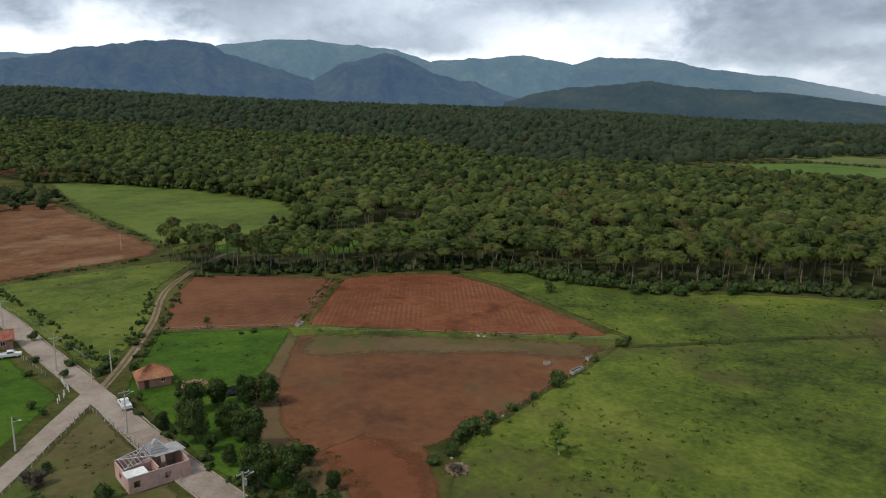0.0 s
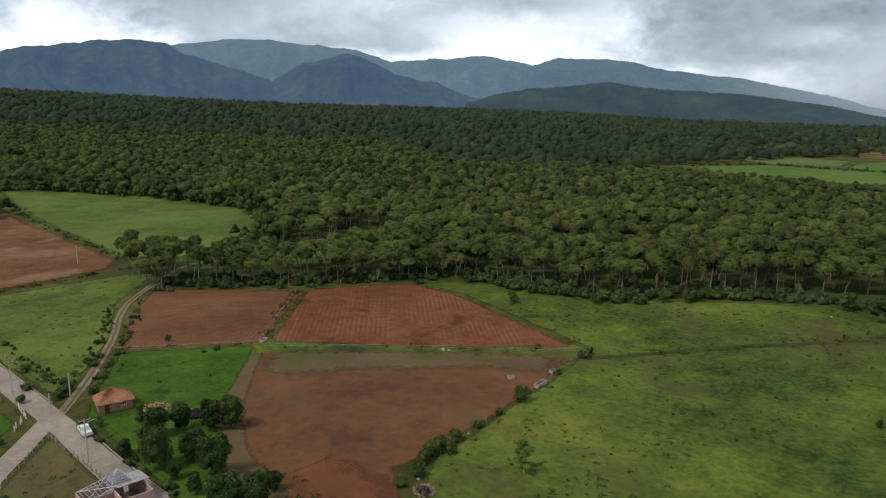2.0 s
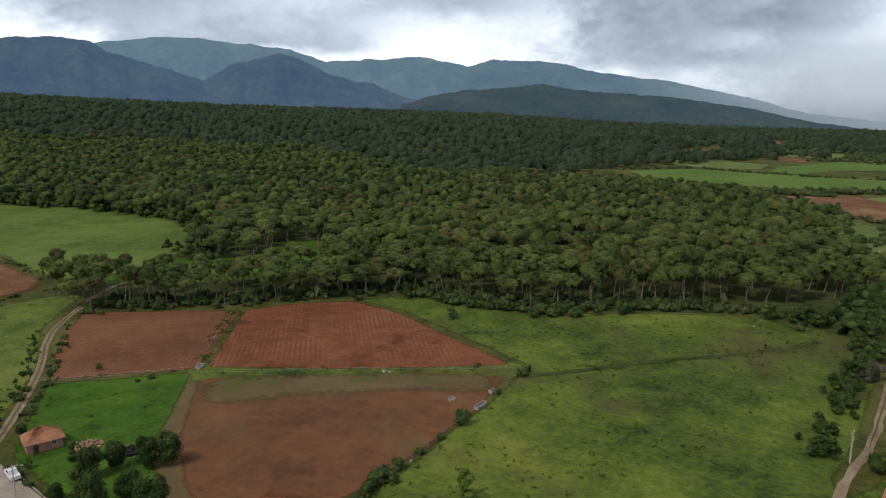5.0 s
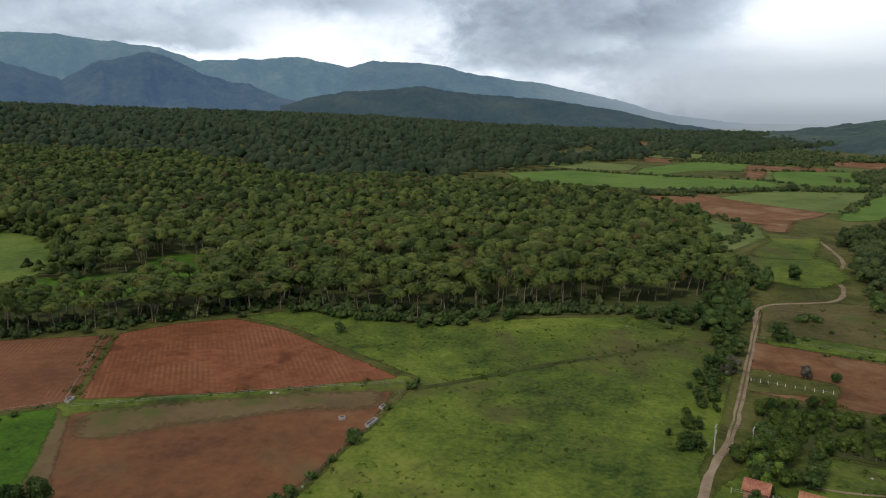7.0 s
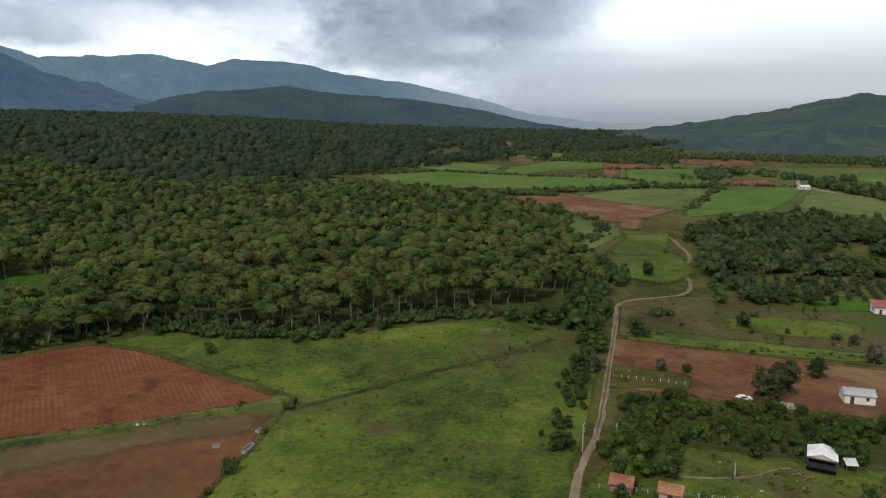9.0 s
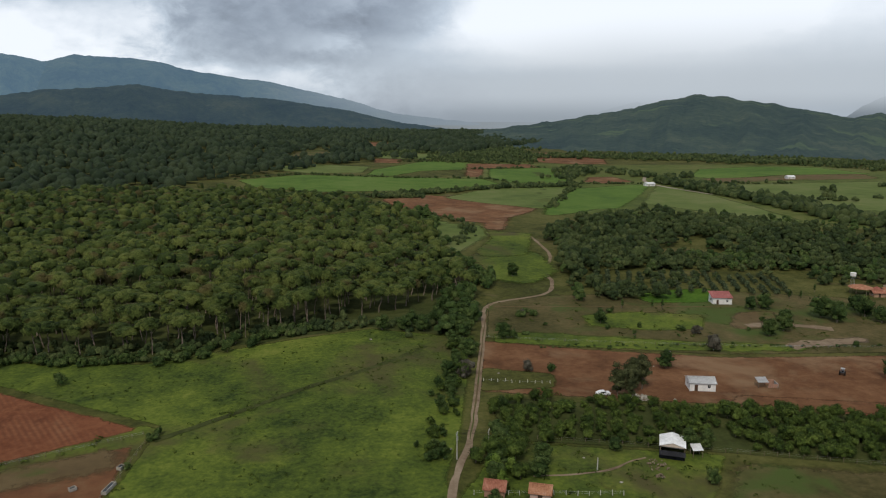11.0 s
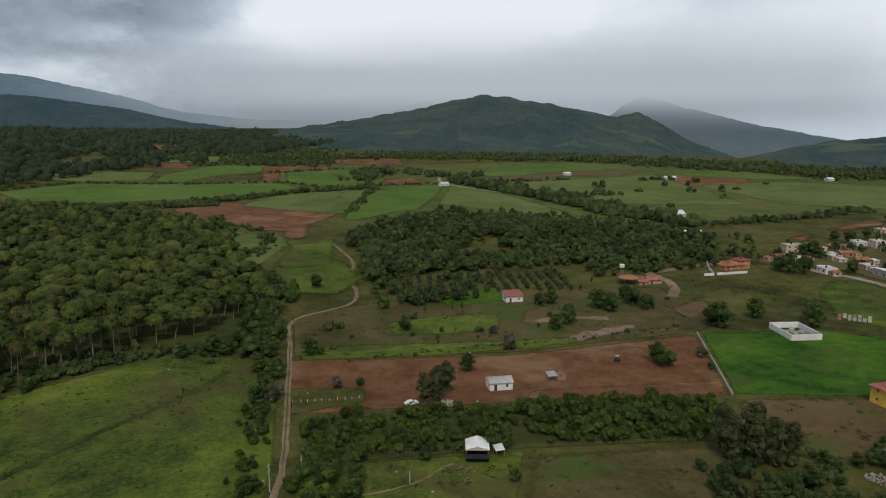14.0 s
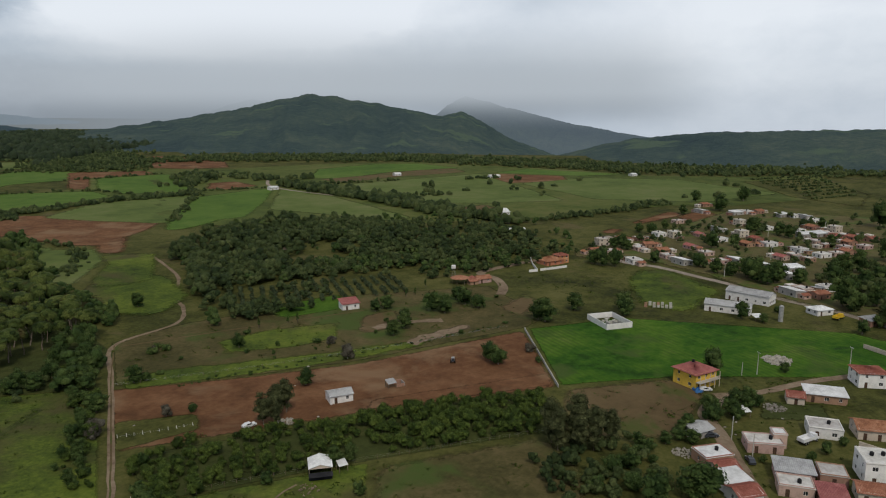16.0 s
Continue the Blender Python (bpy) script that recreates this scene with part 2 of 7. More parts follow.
RED2 = material("tilled_brown_earth", [(0.095, 0.042, 0.022), (0.140, 0.063, 0.032), (0.180, 0.088, 0.047)], (0.03, 0.5), bump=0.5, bump_scale=1.6, wave=(2, 1.35, 0.5, (0.080, 0.035, 0.022)))
FALLOW = material("fallow_earth", [(0.074, 0.036, 0.020), (0.106, 0.049, 0.025), (0.136, 0.062, 0.030), (0.150, 0.084, 0.044)], (0.018, 0.4), bump=0.4, bump_scale=1.4, patches=((0.092, 0.074, 0.036), 0.03, 0.50, 0.74))
FALLOW2 = material("reddish_fallow_earth", [(0.105, 0.041, 0.020), (0.138, 0.053, 0.026), (0.160, 0.066, 0.033)], (0.025, 0.5), bump=0.4, bump_scale=1.4)
CLAY = material("bare_red_clay", [(0.070, 0.034, 0.017), (0.125, 0.060, 0.029), (0.185, 0.098, 0.050)], (0.03, 0.35), bump=0.4, bump_scale=1.5, patches=((0.185, 0.115, 0.064), 0.035, 0.50, 0.68))
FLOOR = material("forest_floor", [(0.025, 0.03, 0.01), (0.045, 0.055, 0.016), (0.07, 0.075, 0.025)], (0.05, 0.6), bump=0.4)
DUST = material("dirt_track_dust", [(0.120, 0.086, 0.055), (0.190, 0.140, 0.094), (0.260, 0.202, 0.143)], (0.07, 0.9), bump=0.4)
COBBLE = material("cobbled_road_stone", [(0.185, 0.150, 0.120), (0.265, 0.220, 0.180), (0.325, 0.280, 0.236)], (0.06, 1.8), bump=0.5, bump_scale=4.0, bump_depth=0.08)
CONCRETE = material("weathered_concrete", [(0.30, 0.28, 0.25), (0.42, 0.40, 0.36), (0.52, 0.50, 0.46)], (0.4, 4.0), bump=0.2, bump_depth=0.02)
DULL = material("dry_dull_grass", [(0.036, 0.036, 0.013), (0.072, 0.062, 0.024), (0.118, 0.092, 0.042)], (0.03, 0.7), bump=0.4, patches=((0.056, 0.080, 0.020), 0.028, 0.50, 0.64))
MARGIN = material("dry_field_margin", [(0.078, 0.054, 0.027), (0.105, 0.074, 0.036), (0.125, 0.092, 0.048)], (0.03, 0.4), bump=0.4, patches=((0.066, 0.075, 0.022), 0.05, 0.5, 0.64))
MARGIN2 = material("mown_dry_grass", [(0.062, 0.056, 0.023), (0.098, 0.084, 0.036), (0.132, 0.108, 0.052)], (0.06, 0.9), bump=0.4, patches=((0.066, 0.090, 0.022), 0.06, 0.48, 0.62))
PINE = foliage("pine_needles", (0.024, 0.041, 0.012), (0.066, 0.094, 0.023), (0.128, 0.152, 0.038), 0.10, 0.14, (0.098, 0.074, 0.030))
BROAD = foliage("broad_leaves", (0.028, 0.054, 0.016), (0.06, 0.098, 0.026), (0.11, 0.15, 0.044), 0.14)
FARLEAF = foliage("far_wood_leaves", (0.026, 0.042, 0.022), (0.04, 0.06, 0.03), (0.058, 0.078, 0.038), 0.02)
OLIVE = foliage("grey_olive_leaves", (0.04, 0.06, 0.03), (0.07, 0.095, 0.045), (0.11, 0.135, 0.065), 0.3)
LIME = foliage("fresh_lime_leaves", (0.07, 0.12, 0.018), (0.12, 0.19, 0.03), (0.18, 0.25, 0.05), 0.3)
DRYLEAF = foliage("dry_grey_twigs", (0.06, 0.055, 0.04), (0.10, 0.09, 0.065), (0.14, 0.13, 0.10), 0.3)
BARK = material("pine_bark", [(0.10, 0.075, 0.055), (0.17, 0.135, 0.105), (0.26, 0.22, 0.18)], (0.6, 3.0), bump=0.4, bump_depth=0.05)
PALEBARK = material("pale_bark", [(0.28, 0.25, 0.21), (0.42, 0.39, 0.34), (0.5, 0.47, 0.42)], (0.6, 3.0), bump=0.3, bump_depth=0.04)

# ---- the lie of the land ----
RISE_AZ = [-180, -110, -60, -45, -30, -20, -10, 0, 10, 30, 45, 180]
RISE_TO = [10, 10, 12, 12, 20, 34, 58, 70, 80, 112, 122, 122]


def smoothstep(v):
    v = min(max(v, 0.0), 1.0)
    return v * v * (3 - 2 * v)


def terrain(x, y):
    """Height of the ground: level round the village, rising to the wooded north."""
    r, az = math.hypot(x, y), math.degrees(math.atan2(-x, y))
    rise = float(np.interp(az, RISE_AZ, RISE_TO)) * smoothstep((r - 420) / 1800)
    # the valley falls away between the eastern hill and the plateau
    fall = max(0.0, r - 1350) * 0.10 * smoothstep((-az - 62) / 9) * smoothstep((130 + az) / 25)
    return rise - fall


def mesh_object(name, verts, faces, mat, parent=None, label="", smooth=False):
    me = bpy.data.meshes.new(name)
    me.from_pydata(verts, [], faces)
    me.update()
    if mat:
        me.materials.append(mat)
    if smooth:
        me.polygons.foreach_set("use_smooth", [True] * len(me.polygons))
    ob = new(name, me)
    if parent:
        ob.parent = parent
    if label:
        tagged(ob, label)
    return ob


def make_ground():
    radii = [0.0, 30, 60, 100, 150, 200, 260, 330] + [400 * 1.03 ** k for k in range(88)]
    radii = [r for r in radii if r < 5200] + [5400, 9000]
    n = 240
    verts, faces = [(0, 0, 0)], []
    for r in radii[1:]:
        for k in range(n):
            a = 2 * math.pi * k / n
            x, y = r * math.sin(a), r * math.cos(a)
            verts.append((x, y, terrain(x, y)))
    for k in range(n):
        faces.append((0, 1 + (k + 1) % n, 1 + k))
    for i in range(len(radii) - 2):
        for k in range(n):
            p, q = 1 + i * n + k, 1 + i * n + (k + 1) % n
            faces.append((p, q, q + n, p + n))
    ob = mesh_object("ground", verts, faces, GRASS, smooth=True)
    tagged(ob, "olive green valley ground with dry patches and scrub", "ground", kind="structure")


make_ground()


def jagged(pts, step, amount, seed):
    """An outline with its straight sides broken into slightly uneven ones."""
    out = []
    for (x0, y0), (x1, y1) in zip(pts, pts[1:] + pts[:1]):
        d = math.hypot(x1 - x0, y1 - y0)
        k = max(1, int(d / step))
        for i in range(k):
            x, y = x0 + (x1 - x0) * i / k, y0 + (y1 - y0) * i / k
            w = noise.noise((x * 0.15, y * 0.15, seed)) + 0.6 * noise.noise((x * 0.6, y * 0.6, seed + 9)) + 0.45 * noise.noise((x * 1.7, y * 1.7, seed + 4))
            out.append((x - (y1 - y0) / d * w * amount, y + (x1 - x0) / d * w * amount))
    return out


LIFT = [0.004]


def overgrown(mat):
    """The same soil or grass, thinning out raggedly towards the edge of its field."""
    name = mat.name + "_edge"
    if name not in MATS:
        m = mat.copy()
        m.name = name
        t = m.node_tree
        out = next(n for n in t.nodes if n.type == "OUTPUT_MATERIAL")
        surf = out.inputs["Surface"].links[0].from_socket
        at = t.nodes.new("ShaderNodeAttribute")
        at.attribute_name = "cover"
        co = t.nodes.new("ShaderNodeTexCoord")
        no = t.nodes.new("ShaderNodeTexNoise")
        no.inputs["Scale"].default_value, no.inputs["Detail"].default_value, no.inputs["Roughness"].default_value = 0.35, 6.0, 0.7
        t.links.new(co.outputs["Object"], no.inputs["Vector"])
        add = t.nodes.new("ShaderNodeMath")
        add.operation = "ADD"
        t.links.new(at.outputs["Fac"], add.inputs[0])
        t.links.new(no.outputs[0], add.inputs[1])
        ramp = t.nodes.new("ShaderNodeMapRange")
        ramp.interpolation_type = "SMOOTHSTEP"
        ramp.inputs["From Min"].default_value, ramp.inputs["From Max"].default_value = 0.52, 1.08
        t.links.new(add.outputs[0], ramp.inputs["Value"])
        clear, mix = t.nodes.new("ShaderNodeBsdfTransparent"), t.nodes.new("ShaderNodeMixShader")
        t.links.new(ramp.outputs[0], mix.inputs[0])
        t.links.new(clear.outputs[0], mix.inputs[1])
        t.links.new(surf, mix.inputs[2])
        t.links.new(mix.outputs[0], out.inputs["Surface"])
        MATS[name] = m
    return MATS[name]


def field(name, pts, mat, label, category="field", rough_edge=0.8, lift=None, edge=None):
    """A field of its own soil or grass, laid a hand's width proud of the land round it; edge: metres over which it thins out."""
    far = max(math.hypot(x, y) for x, y in pts) > 415
    size = max(math.hypot(x, y) for x, y in pts)
    if edge is None:
        edge = 9.0 if far else 1.2 + 1.3 * rough_edge
    LIFT[0] += 0.002
    z0 = lift if lift is not None else LIFT[0] + (0.22 if far else 0)
    bm = bmesh.new()
    outline = jagged(pts, max(1.4, size / 120), 0.6 * rough_edge * max(1, size / 250), len(name) + pts[0][0])
    f = bm.faces.new([bm.verts.new((x, y, 0)) for x, y in outline])
    if f.normal.z < 0 or f.calc_area() and (f.normal_update() or f.normal.z < 0):
        f.normal_flip()
    bmesh.ops.triangulate(bm, faces=bm.faces[:])
    longest = max(2.6 if not far else 14.0, edge * 1.4) if edge else 45
    for _ in range(7 if edge or far else 0):
        long = [ed for ed in bm.edges if ed.calc_length() > longest]
        if not long:
            break
        bmesh.ops.subdivide_edges(bm, edges=long, cuts=1)
        bmesh.ops.triangulate(bm, faces=[q for q in bm.faces if len(q.verts) > 3])
    for v in bm.verts:
        v.co.z = terrain(v.co.x, v.co.y) + z0
    me = bpy.data.meshes.new(name)
    bm.to_mesh(me)
    bm.free()
    if edge:
        co = np.empty(len(me.vertices) * 3)
        me.vertices.foreach_get("co", co)
        p = co.reshape(-1, 3)[:, :2]
        best = np.full(len(p), 1e9)
        ring = np.array(pts, float)
        for a, b in zip(ring, np.roll(ring, -1, 0)):
            d = b - a
            t = np.clip(((p - a) @ d) / (d @ d), 0, 1)
            best = np.minimum(best, np.linalg.norm(p - a - t[:, None] * d, axis=1))
        layer = me.attributes.new("cover", "FLOAT", "POINT")
        layer.data.foreach_set("value", np.clip(best / edge, 0, 1))
    me.materials.append(overgrown(mat) if edge else mat)
    ob = new(name, me)
    tagged(ob, label, category, kind="structure")
    return ob


def spline(pts, per=8):
    """A smooth line through the points."""
    P = [pts[0]] + list(pts) + [pts[-1]]
    out = []
    for i in range(1, len(P) - 2):
        p0, p1, p2, p3 = (np.array(P[i + k], float) for k in (-1, 0, 1, 2))
        for k in range(per):
            t = k / per
            out.append(0.5 * (2 * p1 + (p2 - p0) * t + (2 * p0 - 5 * p1 + 4 * p2 - p3) * t * t + (3 * p1 - p0 - 3 * p2 + p3) * t ** 3))
    out.append(np.array(pts[-1], float))
    return out


def ribbon(name, pts, width, mat, label, category, lift=0.12, wobble=0.25, height=0.0, offset=0.0, parent=None):
    """A road or kerb that follows a line; height above nought gives it sides."""
    line = spline(pts)
    L, R = [], []
    for i, p in enumerate(line):
        q = line[min(i + 1, len(line) - 1)] - line[max(i - 1, 0)]
        q = q / (np.linalg.norm(q) or 1)
        nrm = np.array([-q[1], q[0]])
        c = p + nrm * offset
        w1 = width / 2 + wobble * noise.noise((p[0] * 0.2, p[1] * 0.2, 3))
        w2 = width / 2 + wobble * noise.noise((p[0] * 0.2, p[1] * 0.2, 8))
        a, b = c + nrm * w1, c - nrm * w2
        L.append((a[0], a[1], terrain(*a) + lift))
        R.append((b[0], b[1], terrain(*b) + lift))
    n = len(L)
    verts, faces = L + R, [(i, n + i, n + i + 1, i + 1) for i in range(n - 1)]
    if height:
        verts += [(x, y, z - height) for x, y, z in L + R]
        faces += [(2 * n + i, i, i + 1, 2 * n + i + 1) for i in range(n - 1)]
        faces += [(n + i, 3 * n + i, 3 * n + i + 1, n + i + 1) for i in range(n - 1)]
        faces += [(0, 2 * n, 3 * n, n), (n - 1, 2 * n - 1, 4 * n - 1, 3 * n - 1)]
    ob = mesh_object(name, verts, faces, mat, parent)
    if not parent:
        tagged(ob, label, category, kind="structure")
    return ob


# fields of the near plain
field("dry_margin", [(-52, 192), (-40, 188), (-36, 150), (-28, 125), (-16, 105), (-10, 70), (-20, 90), (-32, 106), (-42, 121), (-50, 145), (-50, 165)], MARGIN, "dry grass margin of the fallow field", "meadow", 1.5)
field("dry_margin", [(-51, 192), (-44, 197), (-3, 190), (42, 189), (46, 182), (37, 174), (0, 180), (-47, 182)], MEADOW, "green grass margin between two fields", "meadow", 0.8)
field("meadow_east", [(-2, 30), (-3, 105), (0, 122), (14, 141), (28, 160), (39, 177), (44, 186), (12, 246), (-5, 262), (17, 268), (54, 238), (108, 232), (136, 226), (158, 196), (131, 160), (106, 132), (90, 117), (60, 60)], MEADOW, "broad green pasture with yellowish patches and tufts", "meadow")
field("ploughed_field_west", [(-101, 255), (-70, 254), (-45.2, 251), (-46.6, 192), (-85, 187), (-97, 225)], RED2, "reddish brown tilled field with fine furrows", "field")
field("ploughed_field_middle", [(-44.6, 252), (-26, 260), (-5, 261), (11, 243), (25, 216), (41, 186), (-3, 187), (-45.4, 193)], RED, "freshly ploughed red earth field with dark furrows", "field")
field("fallow_field", [(-46, 185), (4, 183), (37, 178), (28, 160), (14, 141), (0, 124), (-6, 119), (-3, 102), (-4, 70), (-12, 62), (-18, 101), (-25, 111), (-34, 123), (-42, 145)], FALLOW, "large fallow brown field thinly grown with grass", "field", edge=2.5)
field("fallow_strip", [(-46, 188), (4, 186), (40, 181), (31, 164), (10, 169), (-20, 168), (-43, 162)], MARGIN, "thin dry grass along the top of the fallow field", "meadow", 2.0, edge=9)
field("fallow_lower", [(-41, 141), (-25, 128), (-6, 121), (-3, 102), (-4, 70), (-12, 62), (-18, 101), (-25, 111), (-34, 123)], FALLOW2, "redder lower part of the fallow field", "field", 3.4, edge=10)
field("lush_plot", [(-84, 185), (-48, 190), (-46, 159), (-46, 145), (-36, 118), (-24, 100), (-42, 108), (-60, 128), (-74, 143), (-79, 161)], LUSH, "bright green grass plot behind the tiled house", "meadow")
field("brown_field_west", [(-322, 424), (-267, 452), (-136, 310), (-130, 290), (-164, 239), (-184, 215), (-330, 300)], CLAY, "bare brown field beside the western meadow", "field")
field("far_meadow_west", [(-335, 553), (-231, 556), (-150, 519), (-100, 488), (-86, 421), (-96, 330), (-120, 300), (-139, 312), (-250, 441)], SMOOTH, "smooth green meadow in front of the pine wood", "meadow")
field("brown_field_far_west", [(-470, 660), (-423, 685), (-378, 646), (-356, 598), (-389, 581), (-450, 600)], CLAY, "bare brown field behind the western farm", "field")
field("cow_pasture", [(-164, 235), (-119, 282), (-110, 280), (-106, 236), (-91, 196), (-84, 161), (-82, 150), (-115, 180), (-146, 209)], COWGRASS, "green pasture dotted with low shrubs", "meadow")
field("roadside_plot_west", [(-142, 193), (-112, 163), (-86, 140), (-83, 121), (-82, 95), (-150, 95)], LUSH, "rough green plot beside the cobbled road", "meadow")
field("roadside_triangle", [(-76, 135), (-58, 116), (-44, 101), (-40, 85), (-73, 85), (-74, 105)], MARGIN2, "dull brownish grass triangle between two roads", "meadow")
FOREST = [(-130, 287), (-98, 252), (-13, 265), (17, 270), (54, 242), (108, 234), (136, 228), (147, 212), (158, 197), (186, 214), (208, 262), (238, 312), (280, 384), (302, 470), (308, 545), (280, 615), (240, 670), (120, 720), (60, 720), (20, 800), (-60, 950), (-200, 1000), (-600, 1000), (-700, 700), (-440, 640), (-400, 575), (-345, 545), (-300, 555), (-221, 535), (-154, 498), (-110, 462), (-92, 420), (-80, 330), (-122, 303)]
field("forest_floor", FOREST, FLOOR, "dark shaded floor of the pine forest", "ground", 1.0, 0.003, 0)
field("forest_clearing", [(-114, 296), (-58, 296), (-43, 308), (-18, 314), (-12, 388), (-42, 396), (-57, 352), (-108, 349)], LUSH, "green clearing among the pines", "meadow")

# fields east of the track
field("red_clay_field", [(160, 190), (188, 155), (217, 124), (253, 99), (279, 80), (222, 51), (178, 101), (127.5, 152)], CLAY, "bare red clay field with farm buildings", "field", edge=3.5)
field("green_corner", [(142, 168), (158, 149), (149, 140), (128, 152)], GRASS, "green grassed corner of the clay field", "meadow")
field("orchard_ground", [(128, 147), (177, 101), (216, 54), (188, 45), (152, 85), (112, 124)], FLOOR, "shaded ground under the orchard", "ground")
field("yard_grass", [(112, 124), (152, 85), (130, 74), (100, 80), (84, 108)], MEADOW, "green yard grass round the white barn", "meadow")
field("dull_pasture", [(150, 84), (187, 45), (173, 31), (140, 20), (115, 60), (130, 74)], DULL, "dull worn grass paddock", "meadow", 2.5, edge=7)
field("bright_crop_field", [(281, 79), (314, 45), (330, -48), (310, -85), (280, -62), (248, 15), (224, 51)], CROP, "vivid green young crop field", "field")
field("brown_plot", [(222, 49), (248, 15), (236, 4), (200, 8), (189, 30), (190, 44)], MARGIN, "brown bare plot beside the yellow house", "field", edge=5)
field("olive_grassland", [(163, 190), (196, 228), (228, 220), (300, 175), (345, 120), (300, 75), (281, 81), (253, 101), (217, 126), (188, 155)], DULL, "olive grassland with scattered shrubs", "meadow")
field("grass_strip", [(161, 185), (182, 162), (204, 140), (244, 110), (252, 114), (223, 141), (198, 168), (181, 188), (168, 192)], MEADOW, "weedy green strip along the clay field", "meadow", 2.0)
field("bare_patch", [(117, 97), (119, 96), (118, 90), (115, 92)], CLAY, "small bare red patch in the yard", "ground", 1.2)
field("bare_patch", [(137, 121), (144, 117), (142, 109), (134, 108), (131, 116)], FLOOR, "dark bare ground in the orchard gap", "ground", 1.5)
field("grass_strip", [(263, 203), (299, 184), (276, 167), (251, 184)], LUSH, "strip of fresh green grass in the grassland", "meadow", 2.0)
field("grass_strip", [(214, 191), (237, 180), (257, 159), (238, 146), (220, 157), (204, 177)], MEADOW, "strip of fresh green grass in the grassland", "meadow", 2.5)
field("bare_patch", [(269, 154), (287, 146), (266, 129), (248, 137), (250, 146)], MARGIN, "worn tan earth behind the salmon-roofed house", "ground", 2.5)
field("bare_patch", [(249, 120), (265, 113), (281, 106), (272, 102), (256, 107), (246, 115)], DUST, "pale sandy creek bed", "ground", 2.0)
field("grass_strip", [(412, 55), (428, 37), (379, 1), (358, 11), (330, 15), (335, 40), (382, 56)], MEADOW, "green grass slope beside the village lane", "meadow", 3.0)
field("bare_patch", [(307, 102), (338, 97), (326, 85), (294, 87)], MARGIN, "reddish worn earth below the villa", "ground", 3.0)
field("track_glade", [(253, 318), (300, 300), (270, 250), (232, 236), (222, 260)], MEADOW, "small grassy glade beside the dirt track", "meadow", 3.5)
# the far plain
field("far_plain", [(500, 640), (738, 868), (830, 701), (953, 625), (1066, 500), (1045, 370), (1030, 243), (990, 116), (1020, 12), (1079, -93), (857, -110), (731, 6), (705, 66), (597, 139), (555, 197), (499, 254), (440, 380), (470, 500)], PLAIN, "broad green far plain with faint field lines", "meadow", 1.0, edge=0)
field("far_brown_field", [(353, 572), (391, 561), (410, 578), (424, 532), (433, 433), (404, 417), (377, 408), (331, 364), (318, 379), (338, 403), (330, 418), (335, 465), (331, 509)], CLAY, "bare reddish field on the far plain", "field")
field("far_green_field", [(331, 452), (322, 415), (334, 395), (316, 361), (253, 318), (247, 347), (290, 400), (306, 470), (318, 500)], PALE, "pale green pasture behind the forest", "meadow")
field("far_field", [(318, 378), (331, 362), (340, 345), (284, 290), (256, 300), (258, 318), (300, 350)], MEADOW, "bright green pasture beside the wood", "meadow")
field("far_field", [(405, 543), (494, 581), (554, 555), (583, 534), (507, 479), (435, 424), (426, 436), (413, 486)], PALE, "pale green pasture on the far plain", "meadow")
field("far_field", [(445, 443), (569, 523), (658, 509), (664, 490), (565, 430), (486, 389), (467, 397), (422, 392), (401, 401)], FARGREEN, "bright green crop field on the far plain", "field")
field("far_field", [(666, 490), (662, 435), (604, 345), (544, 260), (515, 254), (513, 293), (525, 345), (527, 402)], PALE, "pale green pasture on the far plain", "meadow")
field("far_field", [(300, 800), (393, 822), (483, 742), (560, 658), (540, 604), (480, 592), (432, 599), (380, 626), (330, 650), (290, 720)], FARGREEN, "long green crop field behind the forest", "field")
field("far_field", [(462, 781), (511, 840), (671, 929), (721, 808), (697, 744), (613, 769), (556, 783), (483, 746)], FARGREEN, "bright green crop field on the far plain", "field")
field("far_brown_field", [(553, 691), (687, 854), (759, 785), (735, 730), (650, 764), (568, 670)], CLAY, "bare reddish field on the far plain", "field")
field("far_field", [(572, 669), (652, 762), (735, 728), (736, 682), (604, 559), (553, 610)], FARGREEN, "bright green crop field on the far plain", "field")
field("far_field", [(389, 878), (385, 923), (468, 958), (534, 878), (477, 806), (412, 826)], PALE, "dull green pasture at the wood's edge", "meadow")
field("far_brown_field", [(467, 1032), (544, 1156), (619, 1195), (586, 1072), (515, 1014)], DULL, "dry tan field at the wood's edge", "field")
field("far_brown_field", [(734, 1259), (841, 1428), (888, 1337), (800, 1226)], CLAY, "bare reddish field among far woods", "field")
field("far_brown_field", [(568, 933), (613, 1007), (643, 960), (599, 902)], CLAY, "bare reddish field at the wood's edge", "field")
field("far_field", [(620, 1010), (700, 1100), (780, 1030), (690, 940), (650, 962)], PALE, "pale green pasture at the wood's edge", "meadow")
field("far_brown_field", [(854, 872), (966, 982), (979, 952), (933, 787), (855, 712), (806, 754), (795, 817)], CLAY, "bare reddish field below the hill", "field")
field("far_brown_field", [(631, 567), (678, 600), (708, 582), (680, 525), (630, 533)], CLAY, "bare reddish field beside a tree clump", "field")
field("far_field", [(782, 527), (886, 582), (987, 552), (1040, 488), (995, 392), (900, 458), (782, 479)], FARGREEN, "bright green strip field below the hill", "field")
field("far_brown_field", [(769, 505), (833, 475), (897, 462), (988, 407), (943, 362), (830, 423), (745, 456)], MARGIN, "dry brownish strip field on the far plain", "field")
field("far_brown_field", [(858, 314), (935, 325), (944, 224), (880, 201), (828, 266)], CLAY, "bare reddish field round the white hall", "field")
